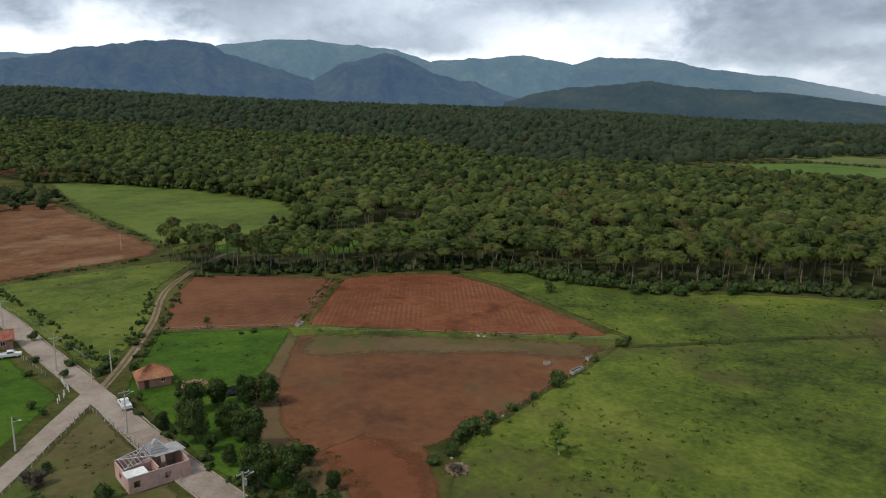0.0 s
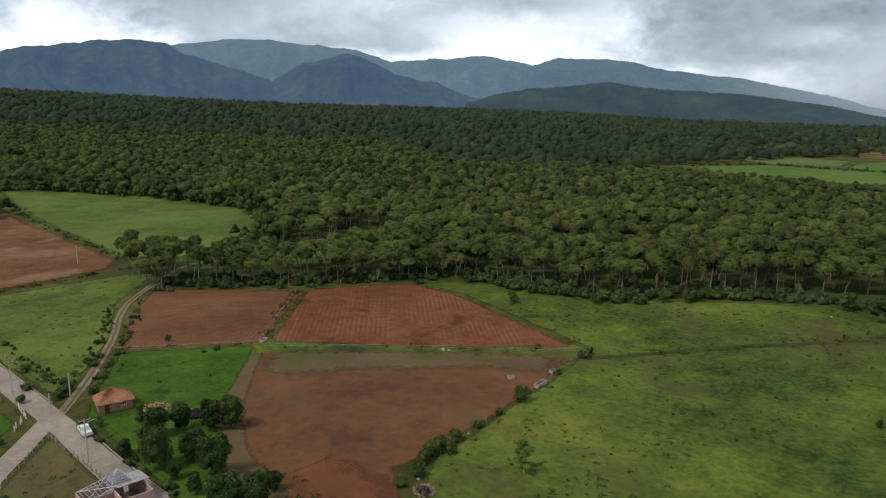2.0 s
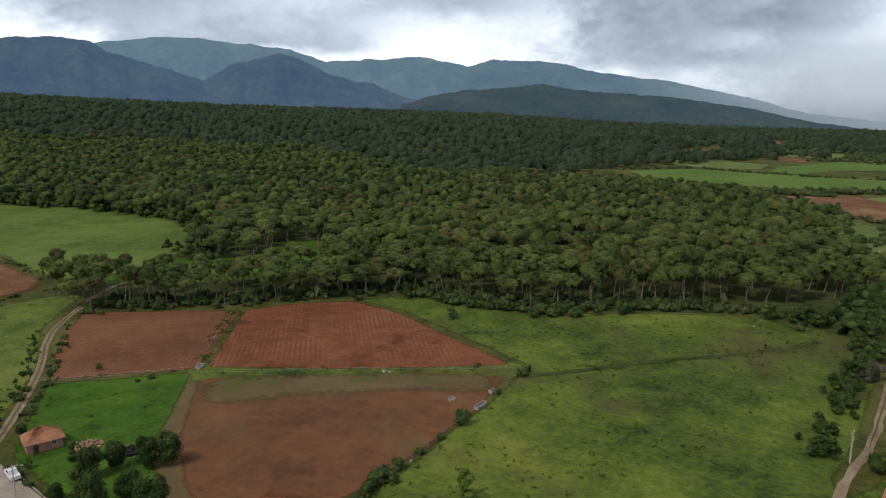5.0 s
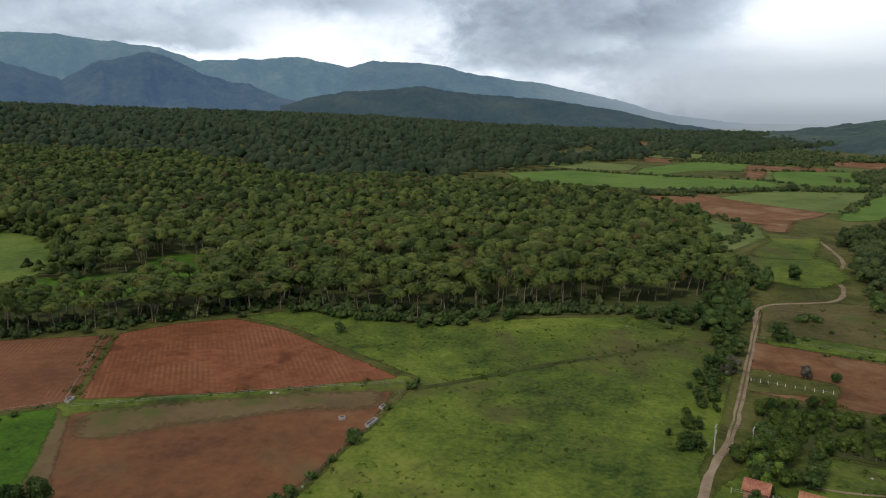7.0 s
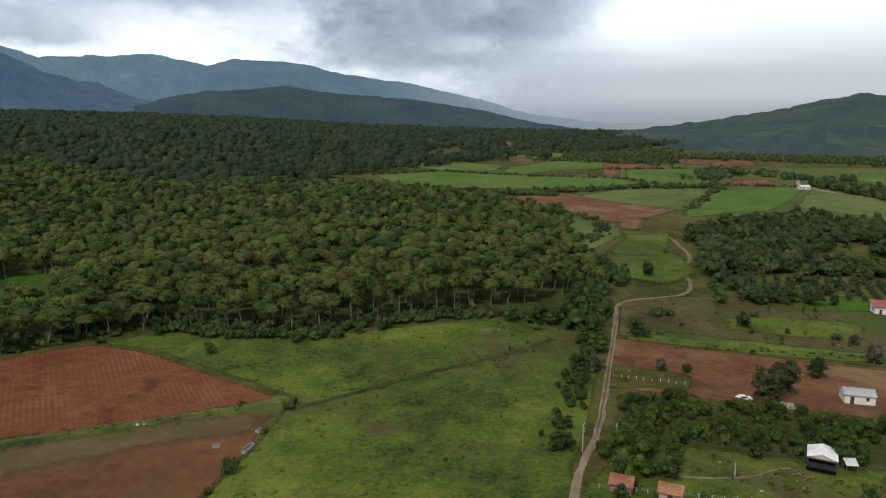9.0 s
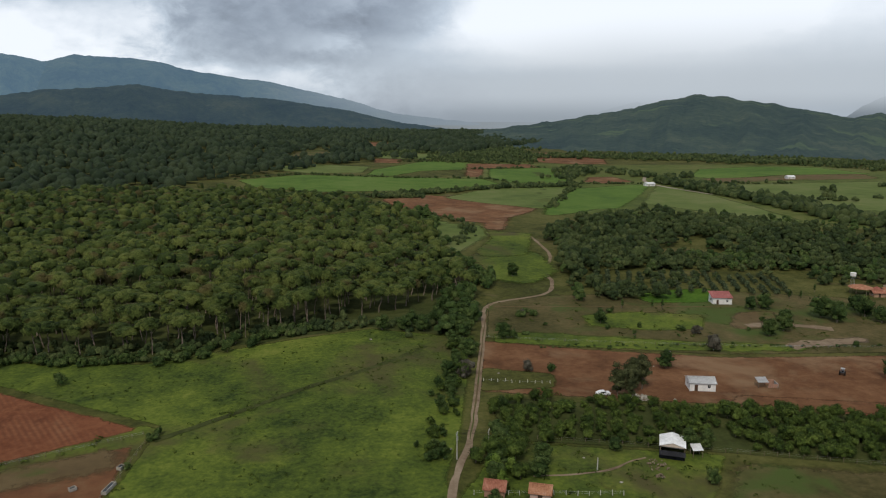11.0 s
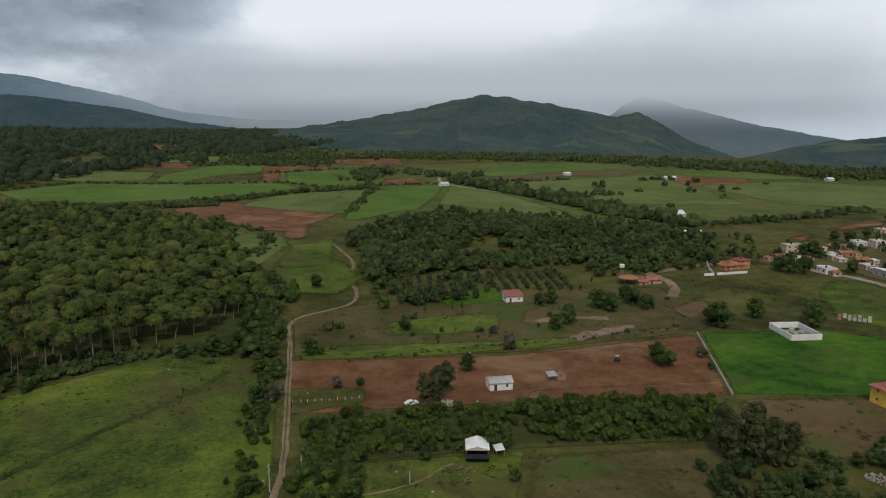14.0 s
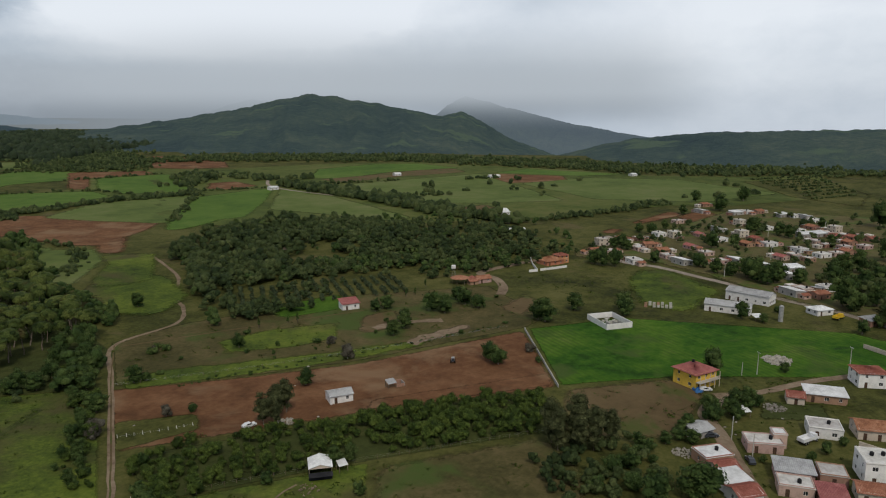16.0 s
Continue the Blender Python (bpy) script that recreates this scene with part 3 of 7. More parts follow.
field("far_field", [(944, 330), (1020, 300), (1000, 150), (950, 200)], FARGREEN, "bright green field beside the white hall", "field")
field("far_brown_field", [(590, 300), (605, 249), (645, 229), (608, 194), (556, 207)], MARGIN, "dry brownish field on the far plain", "field")
field("far_field", [(640, 440), (745, 440), (930, 340), (840, 270), (700, 160), (650, 225), (620, 300)], PALE, "broad pale green pasture on the far plain", "meadow")
field("far_field", [(720, 140), (830, 255), (930, 195), (960, 80), (850, -40), (745, 30)], PALE, "broad pale green pasture on the far plain", "meadow")
field("village_brown_field", [(531, 100), (678, 59), (647, 44), (576, 75), (521, 87)], CLAY, "bare orange-brown field above the village", "field")
field("village_brown_field", [(632, 54), (695, 35), (612, -9), (585, 20)], CLAY, "bare orange-brown field above the village", "field")
field("plantation_ground", [(960, 5), (1045, -76), (878, -128), (764, -106), (818, -46)], GRASS, "dark green plantation beyond the village", "field")
field("tan_clearing", [(397, 296), (405, 278), (378, 263), (371, 281)], DUST, "dry tan clearing among the trees", "ground")
field("worn_earth", [(188, 105), (235, 57), (223, 52.5), (179, 102)], CLAY, "worn greyish earth along the orchard", "ground", 1.4)
field("dark_soil", [(237, -12), (243, -31), (228, -32), (221, -11)], FLOOR, "dark tilled garden soil", "ground", 1.2)
field("village_ground", [(435, 100), (480, 96), (561, 56), (700, 10), (700, -115), (600, -125), (470, -90), (350, -62), (380, -15), (412, 12), (440, 50)], MARGIN2, "dusty grass between the village houses", "ground", 1.2)

# roads
STONE_KERB = material("worn_kerb_stone", [(0.20, 0.17, 0.14), (0.29, 0.255, 0.215), (0.36, 0.325, 0.28)], (0.5, 4.0), bump=0.3, bump_depth=0.03)
ribbon("dirt_track_west", [(-100, 300), (-104, 285), (-102, 234), (-90, 194), (-83, 165), (-79, 143)], 2.2, DUST, "pale rutted dirt track to the wood", "track")
ribbon("cobbled_road", [(-190, 245), (-134, 195), (-110, 171), (-80, 142), (-62, 124), (-51, 113), (-38, 101), (-10, 76), (30, 40)], 5.2, COBBLE, "grey-brown cobbled village road with worn kerbs", "road", 0.13)
ribbon("cobbled_side_road", [(-80, 141), (-78, 123), (-76, 105), (-73, 70)], 4.4, COBBLE, "narrow cobbled side road", "road", 0.12)
for side in (2.85, -2.85):
    ribbon("kerb", [(-190, 245), (-134, 195), (-110, 171), (-86, 148)], 0.2, STONE_KERB, "pale concrete kerb along the road", "kerb", 0.24, 0.03, 0.24, side)
    ribbon("kerb", [(-72, 134.5), (-62, 124), (-51, 113), (-38, 101), (-10, 76), (30, 40)], 0.2, STONE_KERB, "pale concrete kerb along the road", "kerb", 0.24, 0.03, 0.24, side)
ribbon("dirt_track_east", [(70, 92), (90, 115), (106, 129), (131, 156), (168, 197), (194, 224), (226, 223), (246, 237), (262, 258), (295, 287), (330, 340)], 1.9, DUST, "pale dirt track between hedges", "track", 0.12, 0.5)
ribbon("track_crown", [(-100, 300), (-104, 285), (-102, 234), (-90, 194), (-83, 165), (-79, 145)], 0.55, MARGIN2, "strip of dry grass between two wheel ruts", "track", 0.135, 0.35)
ribbon("track_crown", [(106, 129), (131, 156), (168, 197), (194, 224)], 0.45, MARGIN, "worn strip between two wheel ruts", "track", 0.135, 0.35)
ribbon("field_ditch", [(41, 177), (64, 181), (88, 186), (114, 189), (140, 196)], 2.3, FLOOR, "dark overgrown ditch across the pasture", "ditch", 0.11, 0.5)


# ---- mountains all round ----
def mountain(name, profile, eye, crest, foot, mat, label, rough=1.0, seed=0):
    """A range: its crest line by bearing and elevation seen from a height, with spurs and gullies down to its foot."""
    azs = [p[0] for p in profile][::-1]
    els = [p[1] for p in profile][::-1]
    a0, a1 = azs[0], azs[-1]
    n = min(380, max(40, int((a1 - a0) / 0.12)))
    rows = 46
    verts, faces = [], []
    for i in range(n + 1):
        az = a0 + (a1 - a0) * i / n
        top = eye + crest * math.tan(radians(float(np.interp(az, azs, els))))
        top += rough * (10 * noise.noise((az * 0.9, seed, 0)) + 5 * noise.noise((az * 3, seed, 1)) + 2.5 * noise.noise((az * 9, seed, 2)))
        ca, sa = math.cos(radians(az)), -math.sin(radians(az))
        for j in range(rows + 1):
            v = 1.35 * j / rows
            r = foot + (crest - foot) * v
            base = terrain(sa * r, ca * r) - 12
            h = smoothstep(v) if v < 1 else 1 - 0.8 * (v - 1) * (v - 1) / 0.12
            u = max(0.0, min(1.0, 1.6 * v)) * max(0.0, 1.0 - v) * 2.2
            spur = noise.fractal((az * 0.55 + 0.5 * noise.noise((az * 0.3, v * 3, seed)), v * 1.1, seed + 3), 1.0, 2.1, 5)
            verts.append((sa * r, ca * r, base + (top - base) * max(-0.3, h + 0.34 * rough * u * spur)))
    for i in range(n):
        for j in range(rows):
            p = i * (rows + 1) + j
            faces.append((p, p + rows + 1, p + rows + 2, p + 1))
    ob = mesh_object(name, verts, faces, mat, smooth=True)
    tagged(ob, label, "mountain", kind="structure")


# emission stands in for the blue air haze before each range
def mountain_mat(name, k, haze_glow, patches=None, tree=0.03, deep=15.0):
    return material(name, [(0.012 * k, 0.020 * k, 0.014 * k), (0.028 * k, 0.042 * k, 0.026 * k), (0.050 * k, 0.066 * k, 0.036 * k), (0.085 * k, 0.095 * k, 0.05 * k)], (0.004, tree * 1.2), bump=1.0, bump_scale=tree, bump_depth=deep, haze_glow=haze_glow, patches=patches)


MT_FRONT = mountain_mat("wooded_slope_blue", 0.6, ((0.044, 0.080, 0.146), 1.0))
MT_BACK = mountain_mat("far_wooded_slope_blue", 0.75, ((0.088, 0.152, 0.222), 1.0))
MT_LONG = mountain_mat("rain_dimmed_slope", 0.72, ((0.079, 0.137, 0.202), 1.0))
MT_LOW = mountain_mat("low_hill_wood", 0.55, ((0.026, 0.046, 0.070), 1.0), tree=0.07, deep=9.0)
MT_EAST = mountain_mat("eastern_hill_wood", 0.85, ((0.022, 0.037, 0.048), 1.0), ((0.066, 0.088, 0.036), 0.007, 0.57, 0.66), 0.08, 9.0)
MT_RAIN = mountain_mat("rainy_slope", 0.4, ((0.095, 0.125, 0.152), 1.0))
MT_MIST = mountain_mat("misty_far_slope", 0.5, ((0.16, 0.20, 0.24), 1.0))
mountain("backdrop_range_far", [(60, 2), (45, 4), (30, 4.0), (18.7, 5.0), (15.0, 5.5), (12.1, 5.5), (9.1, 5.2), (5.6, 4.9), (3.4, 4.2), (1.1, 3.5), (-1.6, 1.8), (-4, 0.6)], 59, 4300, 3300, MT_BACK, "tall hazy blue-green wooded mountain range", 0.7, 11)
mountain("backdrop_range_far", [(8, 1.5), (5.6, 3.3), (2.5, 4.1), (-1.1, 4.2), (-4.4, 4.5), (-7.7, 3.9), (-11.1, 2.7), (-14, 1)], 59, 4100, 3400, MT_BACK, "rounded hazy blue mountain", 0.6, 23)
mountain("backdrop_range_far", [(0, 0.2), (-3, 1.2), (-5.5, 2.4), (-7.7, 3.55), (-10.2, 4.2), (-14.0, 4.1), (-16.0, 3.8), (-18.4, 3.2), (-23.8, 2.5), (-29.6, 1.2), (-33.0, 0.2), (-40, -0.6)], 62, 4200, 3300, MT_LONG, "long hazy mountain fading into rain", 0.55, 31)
mountain("backdrop_range_front", [(70, 2), (50, 3.2), (40, 3.0), (33.1, 3.5), (31.6, 3.7), (29.3, 4.3), (26.1, 4.8), (22.3, 5.3), (19.5, 5.1), (18.4, 4.4), (15.5, 3.6), (12.2, 2.6), (9.1, 1.2), (7, 0.6)], 59, 3300, 2350, MT_FRONT, "dark wooded mountain with spurs, blue from added haze", 0.75, 41)
mountain("backdrop_range_front", [(15, 1.0), (12.6, 2.2), (10.0, 3.7), (6.4, 4.6), (4.7, 4.2), (2.5, 3.1), (-1.1, 2.3), (-3.3, 1.4), (-7, 0.5)], 59, 3200, 2450, MT_FRONT, "dark wooded mountain with spurs, blue from added haze", 0.7, 53)
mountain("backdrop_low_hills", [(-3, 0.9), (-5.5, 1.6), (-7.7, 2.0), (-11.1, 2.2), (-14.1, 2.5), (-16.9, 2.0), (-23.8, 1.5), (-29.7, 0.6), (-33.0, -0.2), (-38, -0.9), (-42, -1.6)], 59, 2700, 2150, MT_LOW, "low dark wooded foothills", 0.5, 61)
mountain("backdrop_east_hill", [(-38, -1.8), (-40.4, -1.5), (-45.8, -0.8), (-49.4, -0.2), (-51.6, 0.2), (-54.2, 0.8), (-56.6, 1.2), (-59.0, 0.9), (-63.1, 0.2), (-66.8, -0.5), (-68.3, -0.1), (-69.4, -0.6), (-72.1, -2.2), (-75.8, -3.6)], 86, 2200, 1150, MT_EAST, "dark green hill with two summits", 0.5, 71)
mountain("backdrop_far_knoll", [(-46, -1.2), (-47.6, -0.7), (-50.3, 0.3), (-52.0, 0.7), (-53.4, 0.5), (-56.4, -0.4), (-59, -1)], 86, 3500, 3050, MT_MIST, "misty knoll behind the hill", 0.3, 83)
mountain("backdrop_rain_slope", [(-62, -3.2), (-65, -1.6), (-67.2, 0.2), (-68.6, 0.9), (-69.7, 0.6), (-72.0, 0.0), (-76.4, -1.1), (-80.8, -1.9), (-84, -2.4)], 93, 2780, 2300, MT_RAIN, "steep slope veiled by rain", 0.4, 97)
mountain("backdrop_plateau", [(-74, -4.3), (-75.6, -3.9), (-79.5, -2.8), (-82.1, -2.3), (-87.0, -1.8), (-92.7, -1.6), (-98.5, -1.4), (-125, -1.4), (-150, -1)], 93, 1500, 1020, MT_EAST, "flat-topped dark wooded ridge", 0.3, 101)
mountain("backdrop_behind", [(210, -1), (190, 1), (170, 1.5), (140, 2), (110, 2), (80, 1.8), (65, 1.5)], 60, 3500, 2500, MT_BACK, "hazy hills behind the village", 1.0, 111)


def rain_veil():
    """A falling shower far to the east, as an emissive haze sheet thin at its edges."""
    m = bpy.data.materials.new("rain_veil_grey")
    m.use_nodes = True
    g = Nodes(m.node_tree)
    uv = g.n("ShaderNodeUVMap").outputs[0]
    s = g.n("ShaderNodeSeparateXYZ", i0=uv)
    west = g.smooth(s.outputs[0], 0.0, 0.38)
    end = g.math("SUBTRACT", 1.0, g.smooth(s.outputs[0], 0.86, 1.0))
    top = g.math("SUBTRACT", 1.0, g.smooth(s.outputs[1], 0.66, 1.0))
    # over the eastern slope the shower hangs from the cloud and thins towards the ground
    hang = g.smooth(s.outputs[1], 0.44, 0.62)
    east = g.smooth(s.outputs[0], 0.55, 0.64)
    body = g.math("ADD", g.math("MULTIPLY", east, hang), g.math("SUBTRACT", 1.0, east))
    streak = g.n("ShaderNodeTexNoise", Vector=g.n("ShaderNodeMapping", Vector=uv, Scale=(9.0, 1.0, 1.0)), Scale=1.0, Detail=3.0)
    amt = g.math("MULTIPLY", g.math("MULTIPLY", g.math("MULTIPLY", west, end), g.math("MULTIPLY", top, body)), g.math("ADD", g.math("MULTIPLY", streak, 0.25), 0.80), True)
    # the shower's haze is emitted by the sheet, toned to the sky behind
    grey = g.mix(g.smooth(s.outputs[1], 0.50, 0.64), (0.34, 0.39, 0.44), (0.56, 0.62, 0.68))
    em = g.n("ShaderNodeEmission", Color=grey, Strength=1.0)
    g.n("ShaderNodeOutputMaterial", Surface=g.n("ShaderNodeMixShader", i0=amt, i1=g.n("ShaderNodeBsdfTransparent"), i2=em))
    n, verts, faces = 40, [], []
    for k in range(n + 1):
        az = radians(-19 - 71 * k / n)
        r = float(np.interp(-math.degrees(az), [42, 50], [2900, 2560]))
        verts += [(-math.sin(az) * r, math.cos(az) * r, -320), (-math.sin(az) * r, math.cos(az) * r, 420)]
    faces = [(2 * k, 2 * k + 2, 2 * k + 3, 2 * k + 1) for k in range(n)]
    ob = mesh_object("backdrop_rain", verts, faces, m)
    layer = ob.data.uv_layers.new(name="UVMap")
    for poly in ob.data.polygons:
        for li in poly.loop_indices:
            v = ob.data.loops[li].vertex_index
            layer.data[li].uv = ((v // 2) / n, v % 2)
    tagged(ob, "pale grey veil of distant rain", "rain", kind="structure")


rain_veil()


# ---- trees ----
def inside(poly, x, y):
    hit, j = False, len(poly) - 1
    for i in range(len(poly)):
        (xi, yi), (xj, yj) = poly[i], poly[j]
        if (yi > y) != (yj > y) and x < (xj - xi) * (y - yi) / (yj - yi) + xi:
            hit = not hit
        j = i
    return hit


def leaf_cloud(rng, clumps, per, size):
    """Leaf sprays: small bent quads over the outside of many clumps. clumps: centre and radii."""
    V, F = [], []
    for (cx, cy, cz), (rx, ry, rz) in clumps:
        for _ in range(per):
            d = rng.normal(size=3)
            d /= np.linalg.norm(d)
            if d[2] < -0.55:
                d[2] *= -1
            k = rng.uniform(0.74, 1.14)
            p = np.array([cx + d[0] * rx * k, cy + d[1] * ry * k, cz + d[2] * rz * k])
            nrm = d * np.array([1 / rx, 1 / ry, 1 / rz])
            nrm = nrm / np.linalg.norm(nrm) + rng.normal(scale=0.27, size=3)
            nrm /= np.linalg.norm(nrm)
            u = np.cross(nrm, (0.3, 0.2, 0.9))
            u /= np.linalg.norm(u) + 1e-9
            w = np.cross(nrm, u)
            a = rng.uniform(0, 6.28)
            u, w = u * math.cos(a) + w * math.sin(a), w * math.cos(a) - u * math.sin(a)
            s = size * rng.uniform(0.6, 1.35)
            b = len(V)
            V += [p - u * s, p - w * s * 0.55 + nrm * s * 0.15, p + u * s, p + w * s * 0.55 + nrm * s * 0.15]
            F.append((b, b + 1, b + 2, b + 3))
    return np.array(V), F


def ico(sub):
    bm = bmesh.new()
    bmesh.ops.create_icosphere(bm, subdivisions=sub, radius=1)
    v = np.array([tuple(q.co) for q in bm.verts])
    f = [tuple(q.index for q in p.verts) for p in bm.faces]
    bm.free()
    return v, f


ICO = {1: ico(1), 2: ico(2)}


def lumps(rng, clumps, sub=2, cut=-0.5, rough=0.26):
    """Uneven leaf masses: one lumpy, open-bottomed body for each clump."""
    base, faces = ICO[sub]
    keep = [f for f in faces if base[list(f), 2].mean() > cut]
    V, F, n = [], [], 0
    for c, r in clumps:
        turn = rng.uniform(0, 6.28)
        k = 1 + rng.uniform(-rough, rough, len(base))
        x, y = base[:, 0] * math.cos(turn) - base[:, 1] * math.sin(turn), base[:, 0] * math.sin(turn) + base[:, 1] * math.cos(turn)
        V.append(np.stack([c[0] + x * r[0] * k, c[1] + y * r[1] * k, c[2] + base[:, 2] * r[2] * k], 1))
        F += [tuple(i + n for i in f) for f in keep]
        n += len(base)
    return np.concatenate(V), F


def joined(*geos):
    V, F, n = [], [], 0
    for v, f in geos:
        V.append(np.asarray(v))
        F += [tuple(i + n for i in q) for q in f]
        n += len(v)
    return np.concatenate(V), F


def limb(V, F, p0, p1, r0, r1, sides=6):
    p0, p1 = np.array(p0, float), np.array(p1, float)
    d = (p1 - p0) / (np.linalg.norm(p1 - p0) + 1e-9)
    u = np.cross(d, (0.9, 0.13, 0.4))
    u /= np.linalg.norm(u)
    w = np.cross(d, u)
    b = len(V)
    for p, r in ((p0, r0), (p1, r1)):
        for k in range(sides):
            a = 2 * math.pi * k / sides
            V.append(p + (u * math.cos(a) + w * math.sin(a)) * r)
    for k in range(sides):
        F.append((b + k, b + (k + 1) % sides, b + sides + (k + 1) % sides, b + sides + k))


def crown_of(rng, clumps, per, size, sub):
    body = lumps(rng, [(c, [q * 0.74 for q in r]) for c, r in clumps], sub)
    return joined(body, leaf_cloud(rng, clumps, per, size)) if per else body


def pine_shape(seed, per, size, clump_n, height=16.0, spread=4.3, dome=2):
    """Umbrella pine: bare leaning trunk, forked limbs and a domed, tufted crown. Returns trunk and crown geometry."""
    rng = np.random.default_rng(seed)
    TV, TF = [], []
    lean = rng.normal(scale=0.7, size=2)
    knots = [np.array([0, 0, -0.3])]
    for k in range(1, 5):
        z = height * 0.74 * k / 4
        knots.append(np.array([lean[0] * k / 4 + rng.normal(scale=0.12), lean[1] * k / 4 + rng.normal(scale=0.12), z]))
    for k in range(4):
        limb(TV, TF, knots[k], knots[k + 1], 0.27 - 0.04 * k, 0.23 - 0.04 * k, 7)
    top = knots[-1]
    deep = spread * rng.uniform(0.62, 0.8)
    hub = np.array([top[0], top[1], height - deep])
    clumps = [(hub, (spread * 0.86, spread * 0.86, deep))]
    for k in range(clump_n):
        a, q = 2.4 * k + rng.uniform(-0.4, 0.4), math.sqrt((k + 0.5) / clump_n)
        s = spread * rng.uniform(0.26, 0.38)
        d = spread * 0.80 * q
        c = hub + np.array([math.cos(a) * d, math.sin(a) * d, deep * (math.sqrt(max(0.0, 1 - q * q * 0.95)) - 0.14) + rng.normal(scale=0.12)])
        clumps.append((c, (s, s, s * 0.6)))
        if k % 2 == 0:
            start = knots[3] + (top - knots[3]) * rng.uniform(0.0, 1.0)
            limb(TV, TF, start, c - np.array([0, 0, 0.4]), 0.09, 0.04, 5)
    for _ in range(3):
        a, z = rng.uniform(0, 6.28), height * rng.uniform(0.35, 0.6)
        p = np.array([lean[0] * z / height, lean[1] * z / height, z])
        limb(TV, TF, p, p + np.array([math.cos(a) * 1.6, math.sin(a) * 1.6, rng.uniform(-0.2, 0.9)]), 0.06, 0.02, 4)
    crown = joined(lumps(rng, clumps[:1], dome, -0.25, 0.10), lumps(rng, [(c, [q * 0.9 for q in r]) for c, r in clumps[1:]], 1, -0.2, 0.2)) if clump_n else lumps(rng, clumps, dome, -0.25, 0.2)
    if per:
        crown = joined(crown, leaf_cloud(rng, clumps[:1], per * 5, size), leaf_cloud(rng, clumps[1:], per, size))
    return (np.array(TV), TF), crown


def round_shape(seed, per, size, clump_n, height=7.0, spread=3.0, trunk=0.22, sub=2, core=True):
    """Broad-leaved tree: short forked trunk and an uneven, gappy crown down to near the ground."""
    rng = np.random.default_rng(seed)
    TV, TF = [], []
    fork = np.array([rng.normal(scale=0.2), rng.normal(scale=0.2), height * 0.3])
    limb(TV, TF, (0, 0, -0.3), fork, trunk, trunk * 0.75, 7)
    clumps = [(np.array([0, 0, height * 0.53]), (spread * 0.72, spread * 0.72, height * 0.38))]
    for k in range(clump_n):
        d = rng.normal(size=3)
        d /= np.linalg.norm(d)
        c = np.array([d[0] * spread * 0.62, d[1] * spread * 0.62, height * 0.52 + d[2] * height * 0.34]) * rng.uniform(0.88, 1.08)
        s = spread * rng.uniform(0.42, 0.56) * (12 / clump_n) ** 0.3
        clumps.append((c, (s, s, s * 0.85)))
        limb(TV, TF, fork, c, trunk * 0.45, trunk * 0.12, 5)
    crown = crown_of(rng, clumps[1:], per, size, sub)
    return (np.array(TV), TF), joined(crown, crown_of(rng, clumps[:1], per * 3, size, 2)) if core else crown


def shape_mesh(name, geo, mat):
    me = bpy.data.meshes.new(name)
    me.from_pydata([tuple(v) for v in geo[0]], [], geo[1])
    me.polygons.foreach_set("use_smooth", [True] * len(me.polygons))
    me.materials.append(mat)
    return me


def merge_scatter(name, shapes, places, mat):
    """Many plants in one mesh. places: (shape index, x, y, turn, scale, height scale)."""
    arrays, counts, total = [], [], 0
    idx = []
    sizes = []
    prepared = [(np.asarray(v, float), np.array([i for f in fs for i in f]), np.array([len(f) for f in fs])) for v, fs in shapes]
    for s, x, y, turn, k, kz in places:
        v, loops, lens = prepared[s]
        c, sn = math.cos(turn) * k, math.sin(turn) * k
        w = np.empty_like(v)
        w[:, 0] = v[:, 0] * c - v[:, 1] * sn + x
        w[:, 1] = v[:, 0] * sn + v[:, 1] * c + y
        w[:, 2] = v[:, 2] * kz + terrain(x, y)
        arrays.append(w)
        idx.append(loops + total)
        sizes.append(lens)
        total += len(v)
    co, loops, lens = np.concatenate(arrays), np.concatenate(idx), np.concatenate(sizes)
    me = bpy.data.meshes.new(name)
    me.vertices.add(len(co))
    me.vertices.foreach_set("co", co.ravel())
    me.loops.add(len(loops))
    me.loops.foreach_set("vertex_index", loops.astype(np.int32))
    me.polygons.add(len(lens))
    me.polygons.foreach_set("loop_start", np.concatenate([[0], np.cumsum(lens)[:-1]]).astype(np.int32))
    me.polygons.foreach_set("loop_total", lens.astype(np.int32))
    me.polygons.foreach_set("use_smooth", [True] * len(lens))
    me.update(calc_edges=True)
    me.materials.append(mat)
    return new(name, me)


def tree_proto(name, geo, trunk_mat, leaf_mat, label, category, group):
    """One tree with trunk and crown under an empty at its foot."""
    ob = new(name)
    ob.empty_display_size = 0.5
    tagged(ob, label, category, group)
    for part_name, gm, mat in (("trunk", geo[0], trunk_mat), ("crown", geo[1], leaf_mat)):
        c = new(part_name, shape_mesh(part_name, gm, mat))
        c.parent = ob
    return ob


class Grove:
    """A kind of tree: its first specimens are made once and then copied."""

    def __init__(self, name, geos, trunk_mat, leaf_mat, label, category, group):
        self.args = [(name, g, trunk_mat, leaf_mat, label, category, group) for g in geos]
        self.first = [None] * len(geos)

    def put(self, x, y, k=1.0, kz=None, turn=None, which=None):
        i = random.randrange(len(self.args)) if which is None else which
        turn = random.uniform(0, 6.28) if turn is None else turn
        m = Matrix.LocRotScale((x, y, terrain(x, y)), Euler((0, 0, turn)), (k, k, kz or k))
        if self.first[i] is None:
            self.first[i] = tree_proto(*self.args[i])
            self.first[i].matrix_basis = m
            return self.first[i]
        ob = copy_thing(self.first[i], m)
        ob.matrix_basis = m
        return ob


